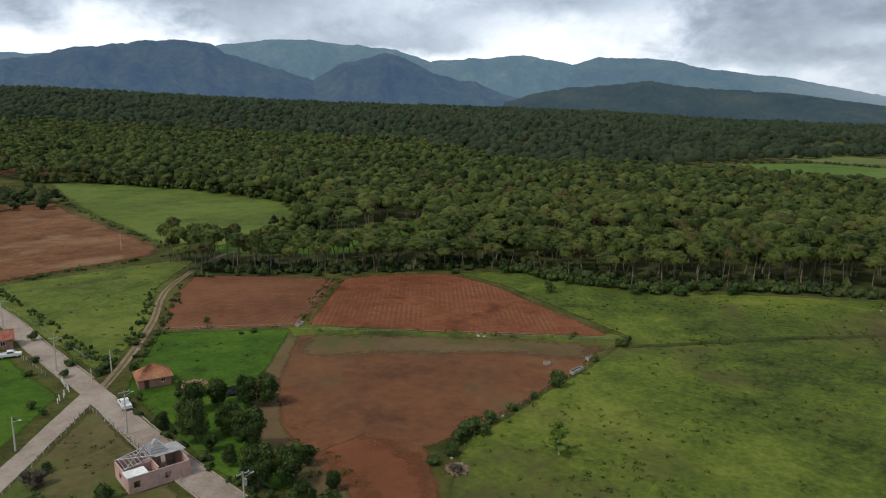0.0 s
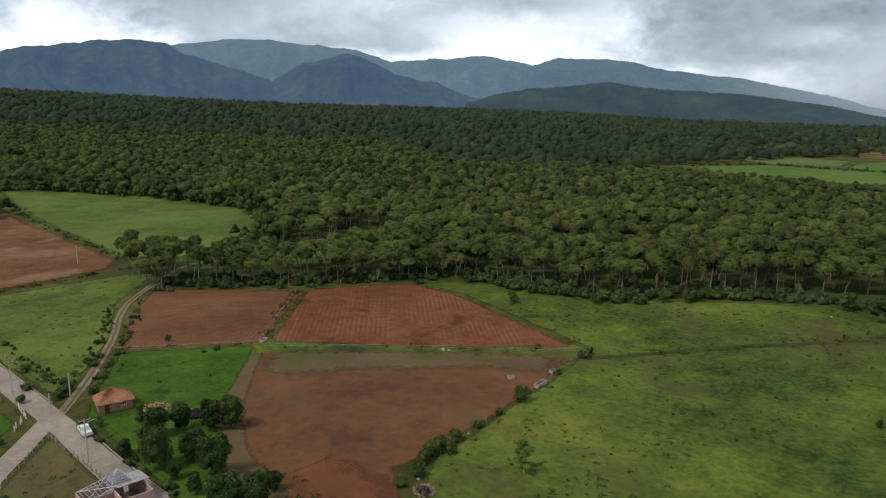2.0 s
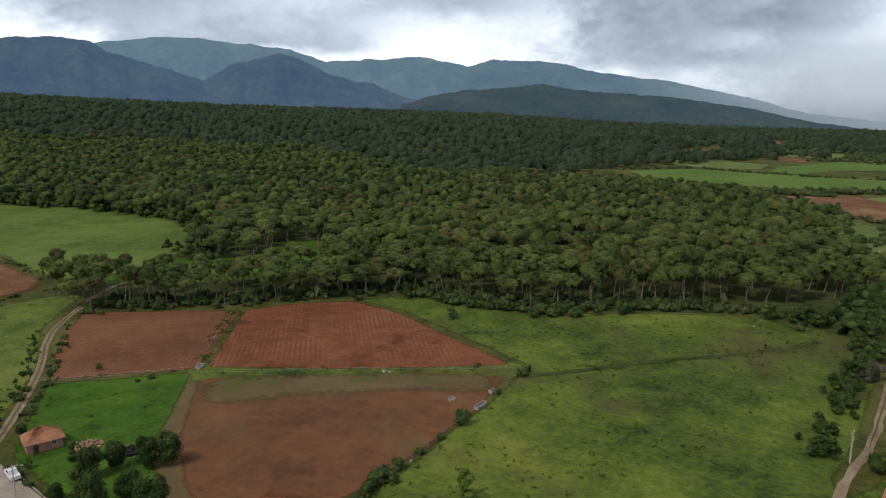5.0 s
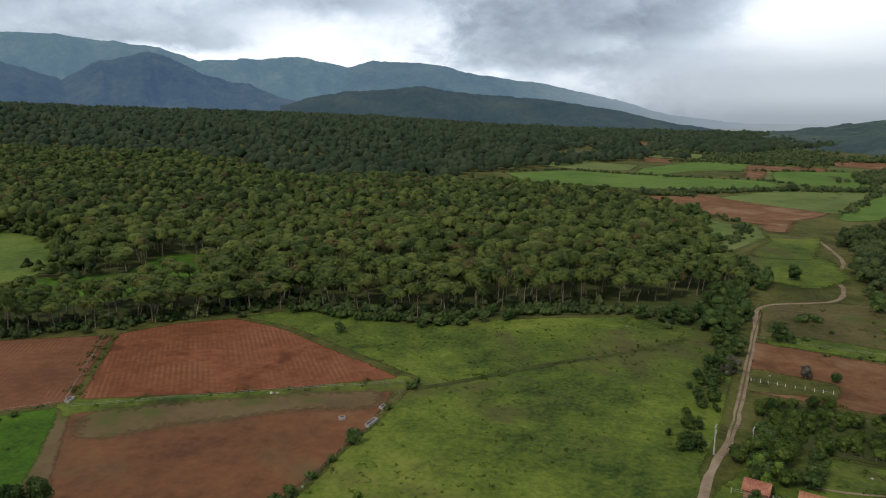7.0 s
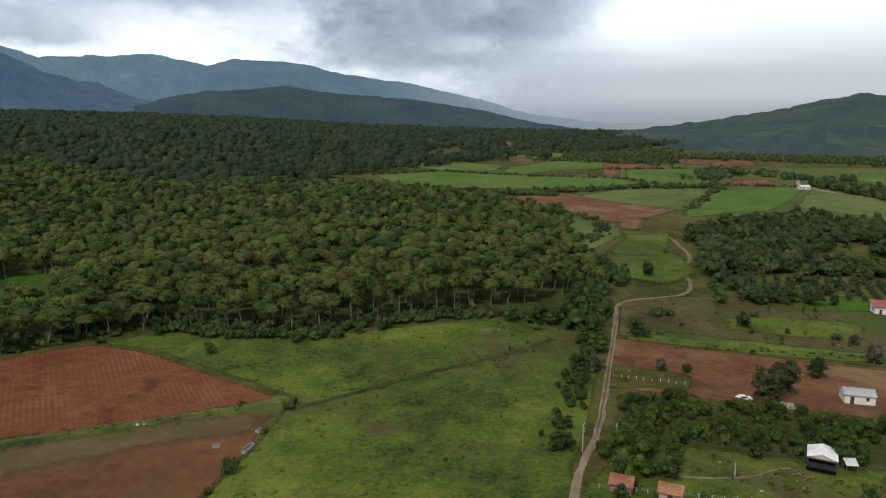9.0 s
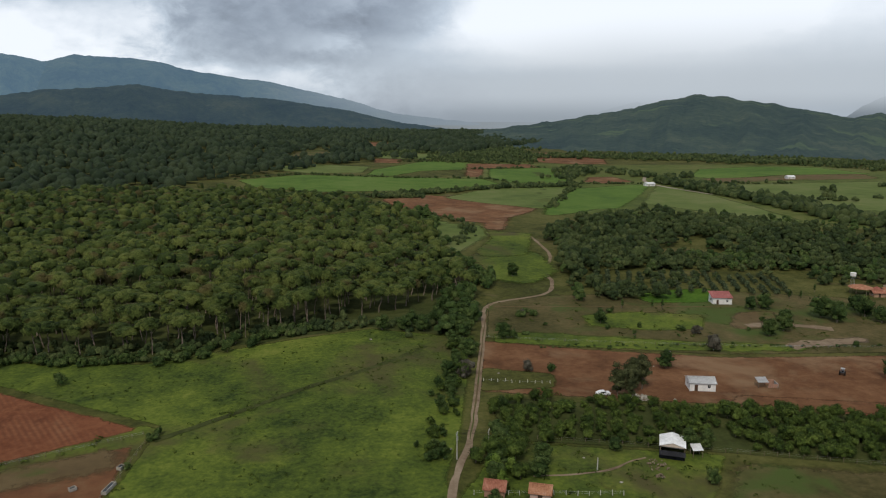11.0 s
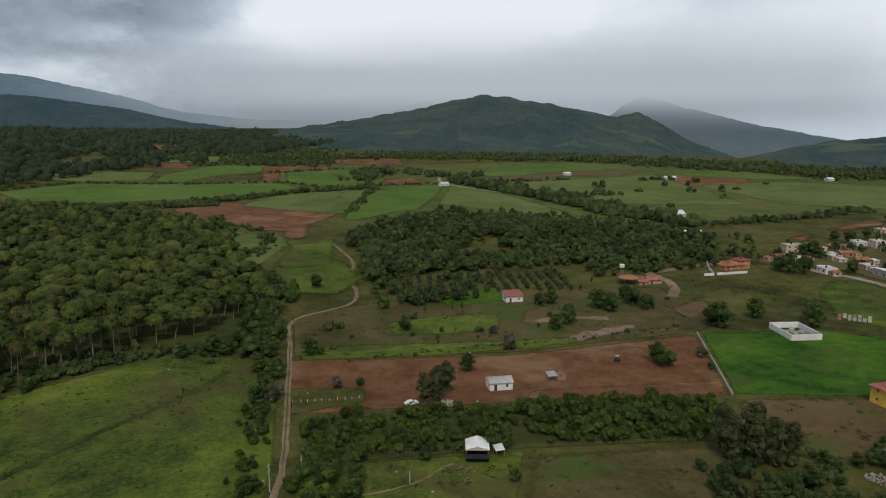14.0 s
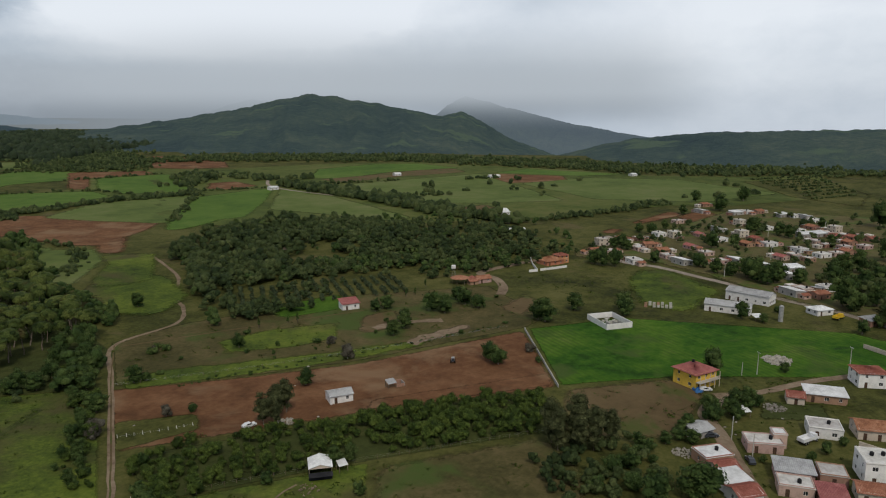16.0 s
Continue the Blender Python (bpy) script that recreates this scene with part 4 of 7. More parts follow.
CLEAR = [[(-112, 300), (-60, 300), (-45, 312), (-22, 318), (-16, 385), (-40, 392), (-54, 348), (-105, 345)]]
PINES = Grove("pine_tree", [pine_shape(s, 26, 0.24, 11, h, w) for s, h, w in ((1, 15, 4.6), (2, 14, 4.0), (3, 16, 5.0), (4, 12.5, 3.7), (5, 15.5, 4.4), (6, 13.5, 4.8))], BARK, PINE, "tall umbrella pine with bare trunk and domed crown", "tree", "pines at the forest edge")
MIDPINE = [pine_shape(s, 6, 0.34, 7, 15, w) for s, w in ((21, 4.6), (22, 5.0), (23, 4.2), (24, 5.2), (25, 4.5))]
FARPINE = [pine_shape(s, 0, 1.0, 2, 15, 5.2, 1)[1] for s in (31, 32, 33, 34, 35, 36)]


def forest():
    random.seed(5)
    spots = []
    y = 245.0
    while y < 1000:
        step = 7.9 if y < 520 else 9.0
        x = -690.0
        while x < 380:
            px, py = x + random.uniform(-3.1, 3.1), y + random.uniform(-3.1, 3.1)
            thin = noise.noise((px * 0.02, py * 0.02, 7.0)) < random.uniform(-1.4, -0.35)
            if inside(FOREST, px, py) and not thin and not any(inside(c, px, py) for c in CLEAR):
                spots.append((px, py))
            x += step
        y += step
    # the trees that the path passes nearest stand as things of their own
    spots.sort(key=lambda p: min(math.hypot(p[0] - 60, (p[1] - 150)), math.hypot(p[0] + 60, p[1] - 170)))
    mid, far = [], []
    for i, (px, py) in enumerate(spots):
        k = random.uniform(0.6, 1.25)
        kz = random.uniform(0.70, 1.14) * (0.9 + 0.25 * noise.noise((px * 0.012, py * 0.012, 3.0)))
        if i < 298:
            PINES.put(px, py, k, kz)
        elif math.hypot(px, py) < 470:
            mid.append((random.randrange(5), px, py, random.uniform(0, 6.28), k, kz))
        else:
            far.append((random.randrange(6), px, py, random.uniform(0, 6.28), k, kz))
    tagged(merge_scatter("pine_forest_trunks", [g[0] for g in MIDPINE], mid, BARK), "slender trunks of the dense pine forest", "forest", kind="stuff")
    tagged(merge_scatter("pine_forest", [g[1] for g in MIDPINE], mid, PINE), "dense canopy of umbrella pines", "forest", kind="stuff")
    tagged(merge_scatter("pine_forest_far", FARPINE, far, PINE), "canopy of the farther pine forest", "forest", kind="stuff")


forest()


FAR_OPEN = [[(467, 1032), (544, 1156), (619, 1195), (586, 1072), (515, 1014)], [(734, 1259), (841, 1428), (888, 1337), (800, 1226)], [(620, 1010), (700, 1100), (780, 1030), (690, 940)], [(568, 933), (613, 1007), (643, 960), (599, 902)]]


def far_woods():
    """Dark mixed woodland on the rising ground behind the pines."""
    random.seed(8)
    blob = []
    for s in (41, 42, 43, 44, 45, 46):
        rng = np.random.default_rng(s)
        cl = [(np.array([0, 0, 4.0]), (4.6, 4.6, 4.2))]
        blob.append(lumps(rng, cl, 1, -0.3, 0.24))
    places = []
    for _ in range(24000):
        az, r = radians(random.uniform(-45, 52)), math.sqrt(random.uniform(480 ** 2, 2400 ** 2))
        x, y = -math.sin(az) * r, math.cos(az) * r
        deg = math.degrees(az)
        if inside(FOREST, x, y) or (r < 760 and deg > 14) or any(inside(p, x, y) for p in FAR_OPEN):
            continue
        # the plain opens east of the forest
        edge = np.interp(deg, [-45, -41, -38, -34, -30, -25, -18, -12], [1650, 1400, 1250, 1130, 1090, 960, 830, 640])
        if deg < -12 and r < edge:
            continue
        k = random.uniform(0.7, 1.3) * (1 + min(r, 1500) / 5200)
        places.append((random.randrange(6), x, y, random.uniform(0, 6.28), k, k * random.uniform(0.7, 1.35)))
    tagged(merge_scatter("far_woods", blob, places, FARLEAF), "dark distant woodland over rising ground", "woods", kind="stuff")


far_woods()

# ---- single trees, shrubs and hedges ----
TREES = Grove("broadleaf_tree", [round_shape(s, 38, 0.30, 14, h, w, 0.22, 1) for s, h, w in ((51, 7.0, 3.2), (52, 6.2, 2.9), (53, 8.0, 3.4))], BARK, BROAD, "dense dark green broad-leaved tree", "tree", "broad-leaved trees")
COPSE = Grove("broadleaf_tree", [round_shape(s, 130, 0.27, 20, h, w, 0.22, 1) for s, h, w in ((54, 7.0, 3.2), (55, 6.4, 3.0), (56, 7.8, 3.3))], BARK, BROAD, "dense leafy green tree behind the cobbled road", "tree", "trees of the roadside copse")
SHRUBS = Grove("shrub", [round_shape(s, 22, 0.24, 7, h, w, 0.08, 1) for s, h, w in ((61, 2.4, 1.8), (62, 2.1, 2.0), (63, 2.9, 1.7))], BARK, BROAD, "leafy dark green shrub", "shrub", "shrubs of the pastures")
ORCHARD = Grove("orchard_tree", [round_shape(s, 34, 0.27, 9, h, w, 0.12, 1) for s, h, w in ((71, 4.2, 2.5), (72, 3.8, 2.3), (73, 4.6, 2.6))], BARK, foliage("orchard_leaves", (0.03, 0.052, 0.013), (0.068, 0.105, 0.021), (0.13, 0.175, 0.036), 0.22), "low round orchard tree with glossy green leaves", "tree", "orchard trees in rows")
GREYTREES = Grove("grey_eucalyptus", [round_shape(s, 70, 0.22, 18, h, w, 0.16, 1) for s, h, w in ((81, 10.5, 2.6), (82, 11.5, 2.8), (83, 9.5, 2.3))], BARK, foliage("eucalyptus_leaves", (0.044, 0.054, 0.022), (0.082, 0.094, 0.038), (0.13, 0.14, 0.06), 0.3), "tall grey-green feathery tree", "tree", "tall grey trees by the farm")
OLIVES = Grove("olive_tree", [round_shape(s, 20, 0.25, 6, 2.8, 1.4, 0.1, 1) for s in (85, 86)], BARK, OLIVE, "small grey-green olive tree in a row", "tree", "olive trees in rows")
PALETREE = Grove("pale_tree", [round_shape(91, 46, 0.20, 10, 7.4, 2.3, 0.16, 1, False)], PALEBARK, LIME, "slender pale-barked tree with lime green leaves", "tree", "")
DRYBUSH = Grove("dry_bush", [round_shape(s, 30, 0.16, 8, 3.0, 1.9, 0.1, 1) for s in (95, 96)], PALEBARK, DRYLEAF, "grey leafless bush of dry twigs", "shrub", "dry bushes")
CYPRESS = Grove("cypress", [round_shape(98, 20, 0.2, 8, 6.0, 0.9, 0.12, 1)], BARK, BROAD, "narrow dark green cypress tree", "tree", "cypresses")

random.seed(12)
# the copse behind the cobbled road
for x, y, k in ((-49.4, 120, 1.05), (-54.5, 133, 0.95), (-51, 136.5, 0.85), (-44.5, 136, 0.85), (-40.6, 137, 0.95), (-43.8, 123, 0.95), (-38.6, 117.5, 1.05), (-33, 104, 1.05), (-28.5, 105, 0.95), (-57.3, 124.5, 0.5), (-45.2, 116, 0.5), (-26.7, 111.5, 0.6), (-39.8, 111, 0.5), (-20.8, 103.8, 0.45), (-24, 97, 0.8), (-19, 91, 0.9), (-13, 84, 0.9)):
    COPSE.put(x, y, k * 0.88, k * random.uniform(0.95, 1.12))
for x, y, k in ((-63, 146, 1.0), (-86, 174, 1.3), (-84, 157, 1.5), (-101, 170, 1.4), (-114, 176, 1.5), (-84, 152, 1.2), (-29, 113, 1.3), (-60, 141, 1.1), (-74, 150, 1.2), (-77, 155, 1.3), (-87, 180, 1.1), (-91, 150, 1.2), (-94, 158, 1.3), (-104, 160, 1.2), (-88, 133, 1.0), (-84, 130, 0.9), (-70, 108, 1.0), (-66, 98, 1.2), (-56, 99, 1.1), (-50, 95, 1.3), (-60, 90, 1.4), (-71, 96, 1.1), (-68, 138, 0.8), (-57, 133, 1.0), (-100, 151, 1.0)):
    k *= 0.62 if x < -62 else 0.9
    SHRUBS.put(x, y, k, k * random.uniform(0.8, 1.1))
# the boundary between fallow field and pasture
PALETREE.put(17, 117, 1.0, 0.86, 1.0)
for x, y, k in ((21, 149, 1.2), (29, 234, 1.3), (2, 127, 1.1), (5, 130, 0.9), (-1, 121, 0.9), (-5, 113, 0.7), (15, 142, 0.6), (4, 125, 0.8), (-2, 116, 0.8), (0, 124, 1.0), (10, 136, 0.7), (32, 166, 0.6), (41, 178, 0.9), (43, 180, 0.7), (-74, 194, 0.6), (-58, 186, 0.55), (-61, 184, 0.4)):
    SHRUBS.put(x, y, k, k)
DRYBUSH.put(-1, 110, 0.6)
DRYBUSH.put(-69, 103, 1.1)
# thicket at the foot of the forest
for i in range(36):
    t = i / 35
    x = 15 + 100 * t
    y = float(np.interp(x, [15, 60, 80, 115], [263, 233, 234, 239])) + random.uniform(-2.5, 6)
    SHRUBS.put(x, y, random.uniform(0.9, 1.7), random.uniform(0.9, 1.5))
for i in range(40):
    x = random.uniform(-102, 12)
    y = float(np.interp(x, [-102, -13, 12], [256, 264, 268])) + random.uniform(0, 9)
    SHRUBS.put(x, y, random.uniform(0.6, 1.5), random.uniform(0.5, 1.1))
# hedge of trees along the eastern track
TRACK = [(96, 124), (106, 133), (120, 148), (131, 160), (150, 181), (166, 199), (186, 222)]
for i in range(78):
    t = random.random()
    i0 = min(5, int(t * 6))
    f = t * 6 - i0
    x = TRACK[i0][0] * (1 - f) + TRACK[i0 + 1][0] * f - random.uniform(1.5, 3.5) - random.random() ** 2 * 9
    y = TRACK[i0][1] * (1 - f) + TRACK[i0 + 1][1] * f + random.uniform(-0.5, 5.0)
    k = random.uniform(0.3, 0.8) * (1.25 if t > 0.5 else 0.8)
    (ORCHARD if random.random() < 0.45 else TREES).put(x, y, k * 1.1, k * random.uniform(0.8, 1.2))
LIMETREES = Grove("lime_green_tree", [round_shape(92, 40, 0.24, 10, 5.6, 2.4, 0.14, 1)], BARK, LIME, "bushy lime green tree beside the cottages", "tree", "lime green trees by the track")
for x, y, k in ((100, 113, 0.95), (103, 110, 0.8), (97, 107, 0.7)):
    LIMETREES.put(x, y, k, k)
DRYBUSH.put(134, 166, 1.7)
DRYBUSH.put(132, 164, 1.3)
for x, y, k in ((104, 117, 1.1), (108, 114, 0.95), (101, 113, 0.8), (112, 109, 0.9), (99.5, 119, 0.7), (98, 110, 0.75), (107, 105, 0.85), (110, 121, 0.8), (116, 124, 0.7), (122, 133, 0.7), (91, 102, 0.6), (114, 118, 0.7), (119, 127, 0.7), (106, 122, 0.6), (126, 139, 0.6), (103, 107, 0.7)):
    (ORCHARD if k > 0.9 or k == 0.7 else TREES).put(x, y, k * (1.35 if k > 0.9 or k == 0.7 else 1.0), k * (1.3 if k > 0.9 or k == 0.7 else 0.95))
for _ in range(14):
    t = random.random() * 0.3
    SHRUBS.put(101 + 62 * t + random.uniform(1.5, 4.5), 119 + 70 * t - random.uniform(1, 4), random.uniform(0.5, 1.1))
# orchard rows
ORCH = [(127, 147), (177, 101), (216, 55), (189, 46), (152, 86), (112, 124)]
u = np.array((0.69, -0.72))
w = np.array((0.72, 0.69))
for i in range(-5, 38):
    for j in range(-7, 12):
        p = np.array((118.0, 130.0)) + u * 3.75 * i + w * 3.9 * j + np.random.uniform(-0.9, 0.9, 2)
        if inside(ORCH, *p) and not (10 < i < 17 and j < 1 and random.random() < 0.8) and random.random() > 0.06:
            k = random.uniform(0.5, 1.08) * (0.85 if i < 16 else 1.0)
            ORCHARD.put(p[0], p[1], k, k * random.uniform(0.85, 1.1))
TREES.put(146, 92, 0.95, 0.9)
TREES.put(150, 90, 0.8, 0.8)
TREES.put(136, 79, 0.55, 0.6)
TREES.put(131, 103, 0.6, 0.5)
# farm trees on the clay field and the grassland
for x, y, k in ((159, 125, 0.85), (164, 124, 0.8), (169, 124, 0.85), (161, 122, 0.6)):
    GREYTREES.put(x, y, k * 1.45, k * 1.35)
for x, y, k in ((182, 43, 1.0), (178, 40, 0.9), (179.5, 35, 1.15), (182, 31, 1.05), (186, 27.5, 0.9), (184.5, 36, 1.1), (187, 32, 0.85)):
    GREYTREES.put(x, y, k * 1.4, k * 1.3)
for x, y, k in ((235, 77, 0.75), (237, 81, 0.7), (190, 131, 0.7), (294, 75, 1.25), (317, 67, 0.95), (284, 149, 0.75), (306, 118, 0.9), (290, 128, 0.95), (250, 128, 0.75), (260, 128, 0.8), (302, 110, 0.7), (294, 124, 0.7), (212, 177, 0.6), (239, 258, 0.8), (168, 186, 0.6), (296, 79, 0.9), (317, 44, 0.85), (258, 4, 0.85), (278, 152, 0.6), (268, 132, 0.6), (312, 125, 0.7), (288, 121, 0.7)):
    TREES.put(x, y, k * 1.55, k * random.uniform(1.35, 1.6))
for x, y, k in ((218, 131, 1.9), (152, 156, 1.2), (195, 204, 0.9), (253, 70, 1.3), (230, 146, 1.2)):
    DRYBUSH.put(x, y, k, k)
for x, y, k in ((158, 151, 1.0), (193, 203, 1.2), (198, 201, 1.2), (171, 184, 1.2), (229, 152, 1.0), (208, 170, 0.7), (243, 64, 0.8)):
    SHRUBS.put(x, y, k, k)
for x, y in ((246, 178), (249, 175), (236, 186), (307, 150), (311, 147), (330, 150)):
    CYPRESS.put(x, y, random.uniform(0.6, 0.9))
for i in range(60):
    t = i / 59
    x, y = 171 + 108 * t, 167 - 80 * t
    SHRUBS.put(x + random.uniform(-1, 3), y + random.uniform(-1, 3) + 3, random.uniform(0.25, 0.5), random.uniform(0.12, 0.3))
for _ in range(46):
    x, y = random.uniform(170, 340), random.uniform(85, 215)
    if inside([(166, 190), (196, 222), (228, 212), (300, 172), (345, 120), (300, 80), (253, 106), (200, 150)], x, y):
        SHRUBS.put(x, y, random.uniform(0.35, 1.0), random.uniform(0.35, 1.0))
# olive rows
for i in range(17):
    for j in range(8):
        p = np.array((252.0, 214.0)) + np.array((0.72, -0.70)) * 5.4 * i + np.array((0.75, 0.66)) * 5.0 * j
        if random.random() > 0.12:
            OLIVES.put(p[0], p[1], random.uniform(0.8, 1.15))
# near the lower village
for x, y, k in ((138, 222, 1.0), (144, 216, 0.9), (150, 211, 1.1), (156, 206, 1.0), (163, 208, 1.1), (170, 214, 1.2), (178, 220, 1.1), (186, 230, 1.2), (193, 240, 1.2), (150, 219, 1.0), (160, 216, 1.2), (170, 226, 1.2), (180, 236, 1.2), (160, 12, 1.2), (160, 26, 0.8), (222, 3, 1.0), (228, -4, 1.1), (216, 1, 0.9), (234, -8, 0.9), (219, -5, 0.8), (220, 2, 0.8), (226, -8, 0.85), (223, -3, 0.8), (232, -11, 0.7), (215, 3, 0.7), (268, -20, 0.6), (206, 8, 0.75), (197, 6, 0.65), (205, -28, 0.55), (199, -24, 0.5), (190, 20, 0.6), (212, -33, 0.5), (182, -29, 0.5), (272, -52, 0.7), (330, -52, 0.9), (343, -60, 1.0), (350, -20, 0.6), (330, -14, 0.7), (345, 4, 0.7), (193, -12, 0.4), (176, 20, 0.9), (170, 24, 0.8), (165, 18, 0.8)):
    TREES.put(x, y, k, k * random.uniform(0.85, 1.0))

TREES.put(167.5, 2.5, 2.05, 1.45, 0.4, 1)
for x, y, k in ((188, 17, 0.7), (184, 19, 0.6), (176, 22, 0.7), (194, 13, 0.75), (198, 10, 0.8), (203, 9.5, 0.8), (207, 8, 0.7), (181, 15, 0.5), (172, 14, 0.6), (165, 17, 0.7)):
    TREES.put(x, y, k, k * 0.8)

MIDROUND = [round_shape(s, 7, 0.42, 5, 8.0, 3.8, 0.2, 1)[1] for s in (101, 102, 103, 104, 108)]
FARROUND = []
for s in (105, 106, 107):
    rng = np.random.default_rng(s)
    FARROUND.append(lumps(rng, [(np.array([rng.normal(scale=1.5), rng.normal(scale=1.5), rng.uniform(1.6, 5.0)]), (2.3, 2.3, 2.2)) for _ in range(4)], 1, -0.6, 0.25))
DARKWOOD = foliage("dark_copse_leaves", (0.028, 0.046, 0.017), (0.058, 0.082, 0.028), (0.108, 0.132, 0.047), 0.07)


GLADE = [(253, 318), (300, 300), (270, 250), (232, 232), (222, 260)]
OLIVEYARD = [(246, 208), (300, 162), (340, 148), (368, 176), (330, 208), (284, 240)]
LANE = [(194, 224), (226, 223), (246, 237), (262, 258), (295, 287), (330, 340)]


def on_lane(x, y, wide):
    for (x0, y0), (x1, y1) in zip(LANE, LANE[1:]):
        d2 = (x1 - x0) ** 2 + (y1 - y0) ** 2
        t = max(0, min(1, ((x - x0) * (x1 - x0) + (y - y0) * (y1 - y0)) / d2))
        if math.hypot(x - x0 - t * (x1 - x0), y - y0 - t * (y1 - y0)) < wide:
            return True
    return False


def copse(name, poly, n, shapes, mat, label, kmin=0.7, kmax=1.25):
    xs, ys = [p[0] for p in poly], [p[1] for p in poly]
    places = []
    while len(places) < n:
        x, y = random.uniform(min(xs), max(xs)), random.uniform(min(ys), max(ys))
        if inside(poly, x, y) and not inside(GLADE, x, y) and not (inside(OLIVEYARD, x, y) and random.random() < 0.94) and not on_lane(x, y, 6.5) and noise.noise((x * 0.035, y * 0.035, 4.0)) > random.uniform(-0.75, -0.05):
            k = random.uniform(kmin, kmax)
            places.append((random.randrange(len(shapes)), x, y, random.uniform(0, 6.28), k, k * random.uniform(0.8, 1.15)))
    tagged(merge_scatter(name, shapes, places, mat), label, "trees", kind="stuff")


def hedge(name, lines, shapes, mat, label, gap=4.0, k0=0.5, k1=1.0, spread=2.5):
    places = []
    for line in lines:
        for (x0, y0), (x1, y1) in zip(line, line[1:]):
            d = math.hypot(x1 - x0, y1 - y0)
            for i in range(int(d / gap)):
                t, k = random.random(), random.uniform(k0, k1)
                places.append((random.randrange(len(shapes)), x0 + (x1 - x0) * t + random.gauss(0, spread), y0 + (y1 - y0) * t + random.gauss(0, spread), random.uniform(0, 6.28), k, k * random.uniform(0.8, 1.2)))
    tagged(merge_scatter(name, shapes, places, mat), label, "hedge", kind="stuff")


copse("copse", [(236, 222), (252, 262), (285, 300), (340, 330), (395, 362), (473, 350), (492, 260), (440, 235), (400, 265), (345, 255), (320, 225), (280, 235)], 470, MIDROUND, DARKWOOD, "dark dense copse east of the track", 0.7, 1.4)
copse("copse", [(395, 250), (492, 250), (530, 200), (500, 135), (440, 120), (395, 150), (360, 195)], 330, MIDROUND, DARKWOOD, "dark mixed trees behind the olive rows", 0.6, 1.2)
copse("copse", [(330, 180), (395, 190), (470, 115), (430, 95), (380, 130), (345, 150)], 80, MIDROUND, DARKWOOD, "dark trees near the villa", 0.4, 0.9)
copse("copse", [(300, 268), (327, 284), (350, 232), (322, 196), (270, 182), (243, 194), (244, 211), (275, 238)], 190, MIDROUND, DARKWOOD, "dark dense trees between track and olive rows", 0.45, 0.95)
copse("copse", [(350, 232), (400, 200), (440, 150), (400, 120), (350, 160), (318, 180)], 110, MIDROUND, BROAD, "mixed green trees round the olive rows", 0.35, 0.9)
copse("copse", [(240, 205), (300, 215), (320, 190), (262, 195)], 34, MIDROUND, DARKWOOD, "dark trees above the footpath", 0.35, 0.7)
copse("copse", [(300, 215), (345, 235), (372, 190), (350, 168), (322, 185)], 60, MIDROUND, DARKWOOD, "dark trees beside the olive rows", 0.5, 0.9)
copse("copse", [(226, 205), (244, 196), (330, 150), (440, 95), (540, 120), (560, 200), (520, 300), (500, 360), (420, 390), (350, 350), (300, 300)], 210, MIDROUND, BROAD, "loose green trees round the dark copse", 0.35, 0.95)
copse("copse", [(200, 236), (234, 262), (250, 330), (240, 330), (226, 290)], 40, MIDROUND, BROAD, "light trees between glade and forest", 0.5, 1.0)
copse("village_trees", [(425, 100), (480, 100), (560, 60), (640, 20), (690, -60), (680, -120), (560, -120), (470, -95), (420, -60), (410, -20), (430, 10), (450, 50)], 170, MIDROUND, DARKWOOD, "dark garden trees among the village houses", 0.4, 0.9)
copse("village_trees", [(365, -50), (410, -55), (480, -95), (520, -150), (420, -160), (340, -90)], 120, MIDROUND, DARKWOOD, "dark garden trees below the village", 0.6, 1.2)
for x, y, k in ((478, 72, 1.1), (477, 77, 1.0), (472, 67, 1.0), (539, 60, 1.1), (545, 70, 1.0), (565, 53, 1.0), (688, 18, 2.0), (653, 47, 1.3), (579, -8, 1.5), (586, -12, 1.5), (500, 16, 1.3), (436, 20, 1.2), (424, 10, 1.2), (421, 2, 1.2), (421, -7, 1.5), (412, -11, 1.8), (407, -17, 1.7), (413, -22, 1.4), (572, -28, 1.4), (562, -34, 1.4), (514, 2, 1.0)):
    TREES.put(x, y, k * 1.15, k * random.uniform(1.05, 1.35))
for x, y, k in ((433, -50, 1.7), (441, -56, 1.7), (415, -50, 1.4), (457, -66, 1.6), (374, -49, 1.7), (366, -53, 1.5), (410, -62, 1.6), (642, -102, 2.4), (499, -86, 1.8), (418, 73, 1.3), (419, 66, 1.2), (422, 80, 1.2), (415, -33, 1.2), (548, -60, 1.0), (624, -60, 1.2), (440, 46, 1.0), (748, 43, 1.6), (768, -1, 1.8), (380, -64, 1.5), (424, -72, 1.6), (328, 46, 1.2), (333, -5, 1.0), (343, -64, 1.5)):
    TREES.put(x, y, k * 1.15, k * random.uniform(1.05, 1.35))
hedge("field_hedge", [[(690, 500), (664, 408), (630, 308), (560, 220), (553, 162)], [(675, 450), (620, 330), (565, 235)]], FARROUND, DARKWOOD, "dark row of tall trees along the far road", 2.2, 0.9, 1.8, 5)
hedge("field_hedge", [[(345, 600), (395, 557), (375, 570)], [(408, 576), (492, 578), (541, 559), (592, 539)], [(360, 590), (400, 590), (440, 585)]], FARROUND, DARKWOOD, "thick dark scrub between far fields", 1.6, 0.5, 1.0, 4)
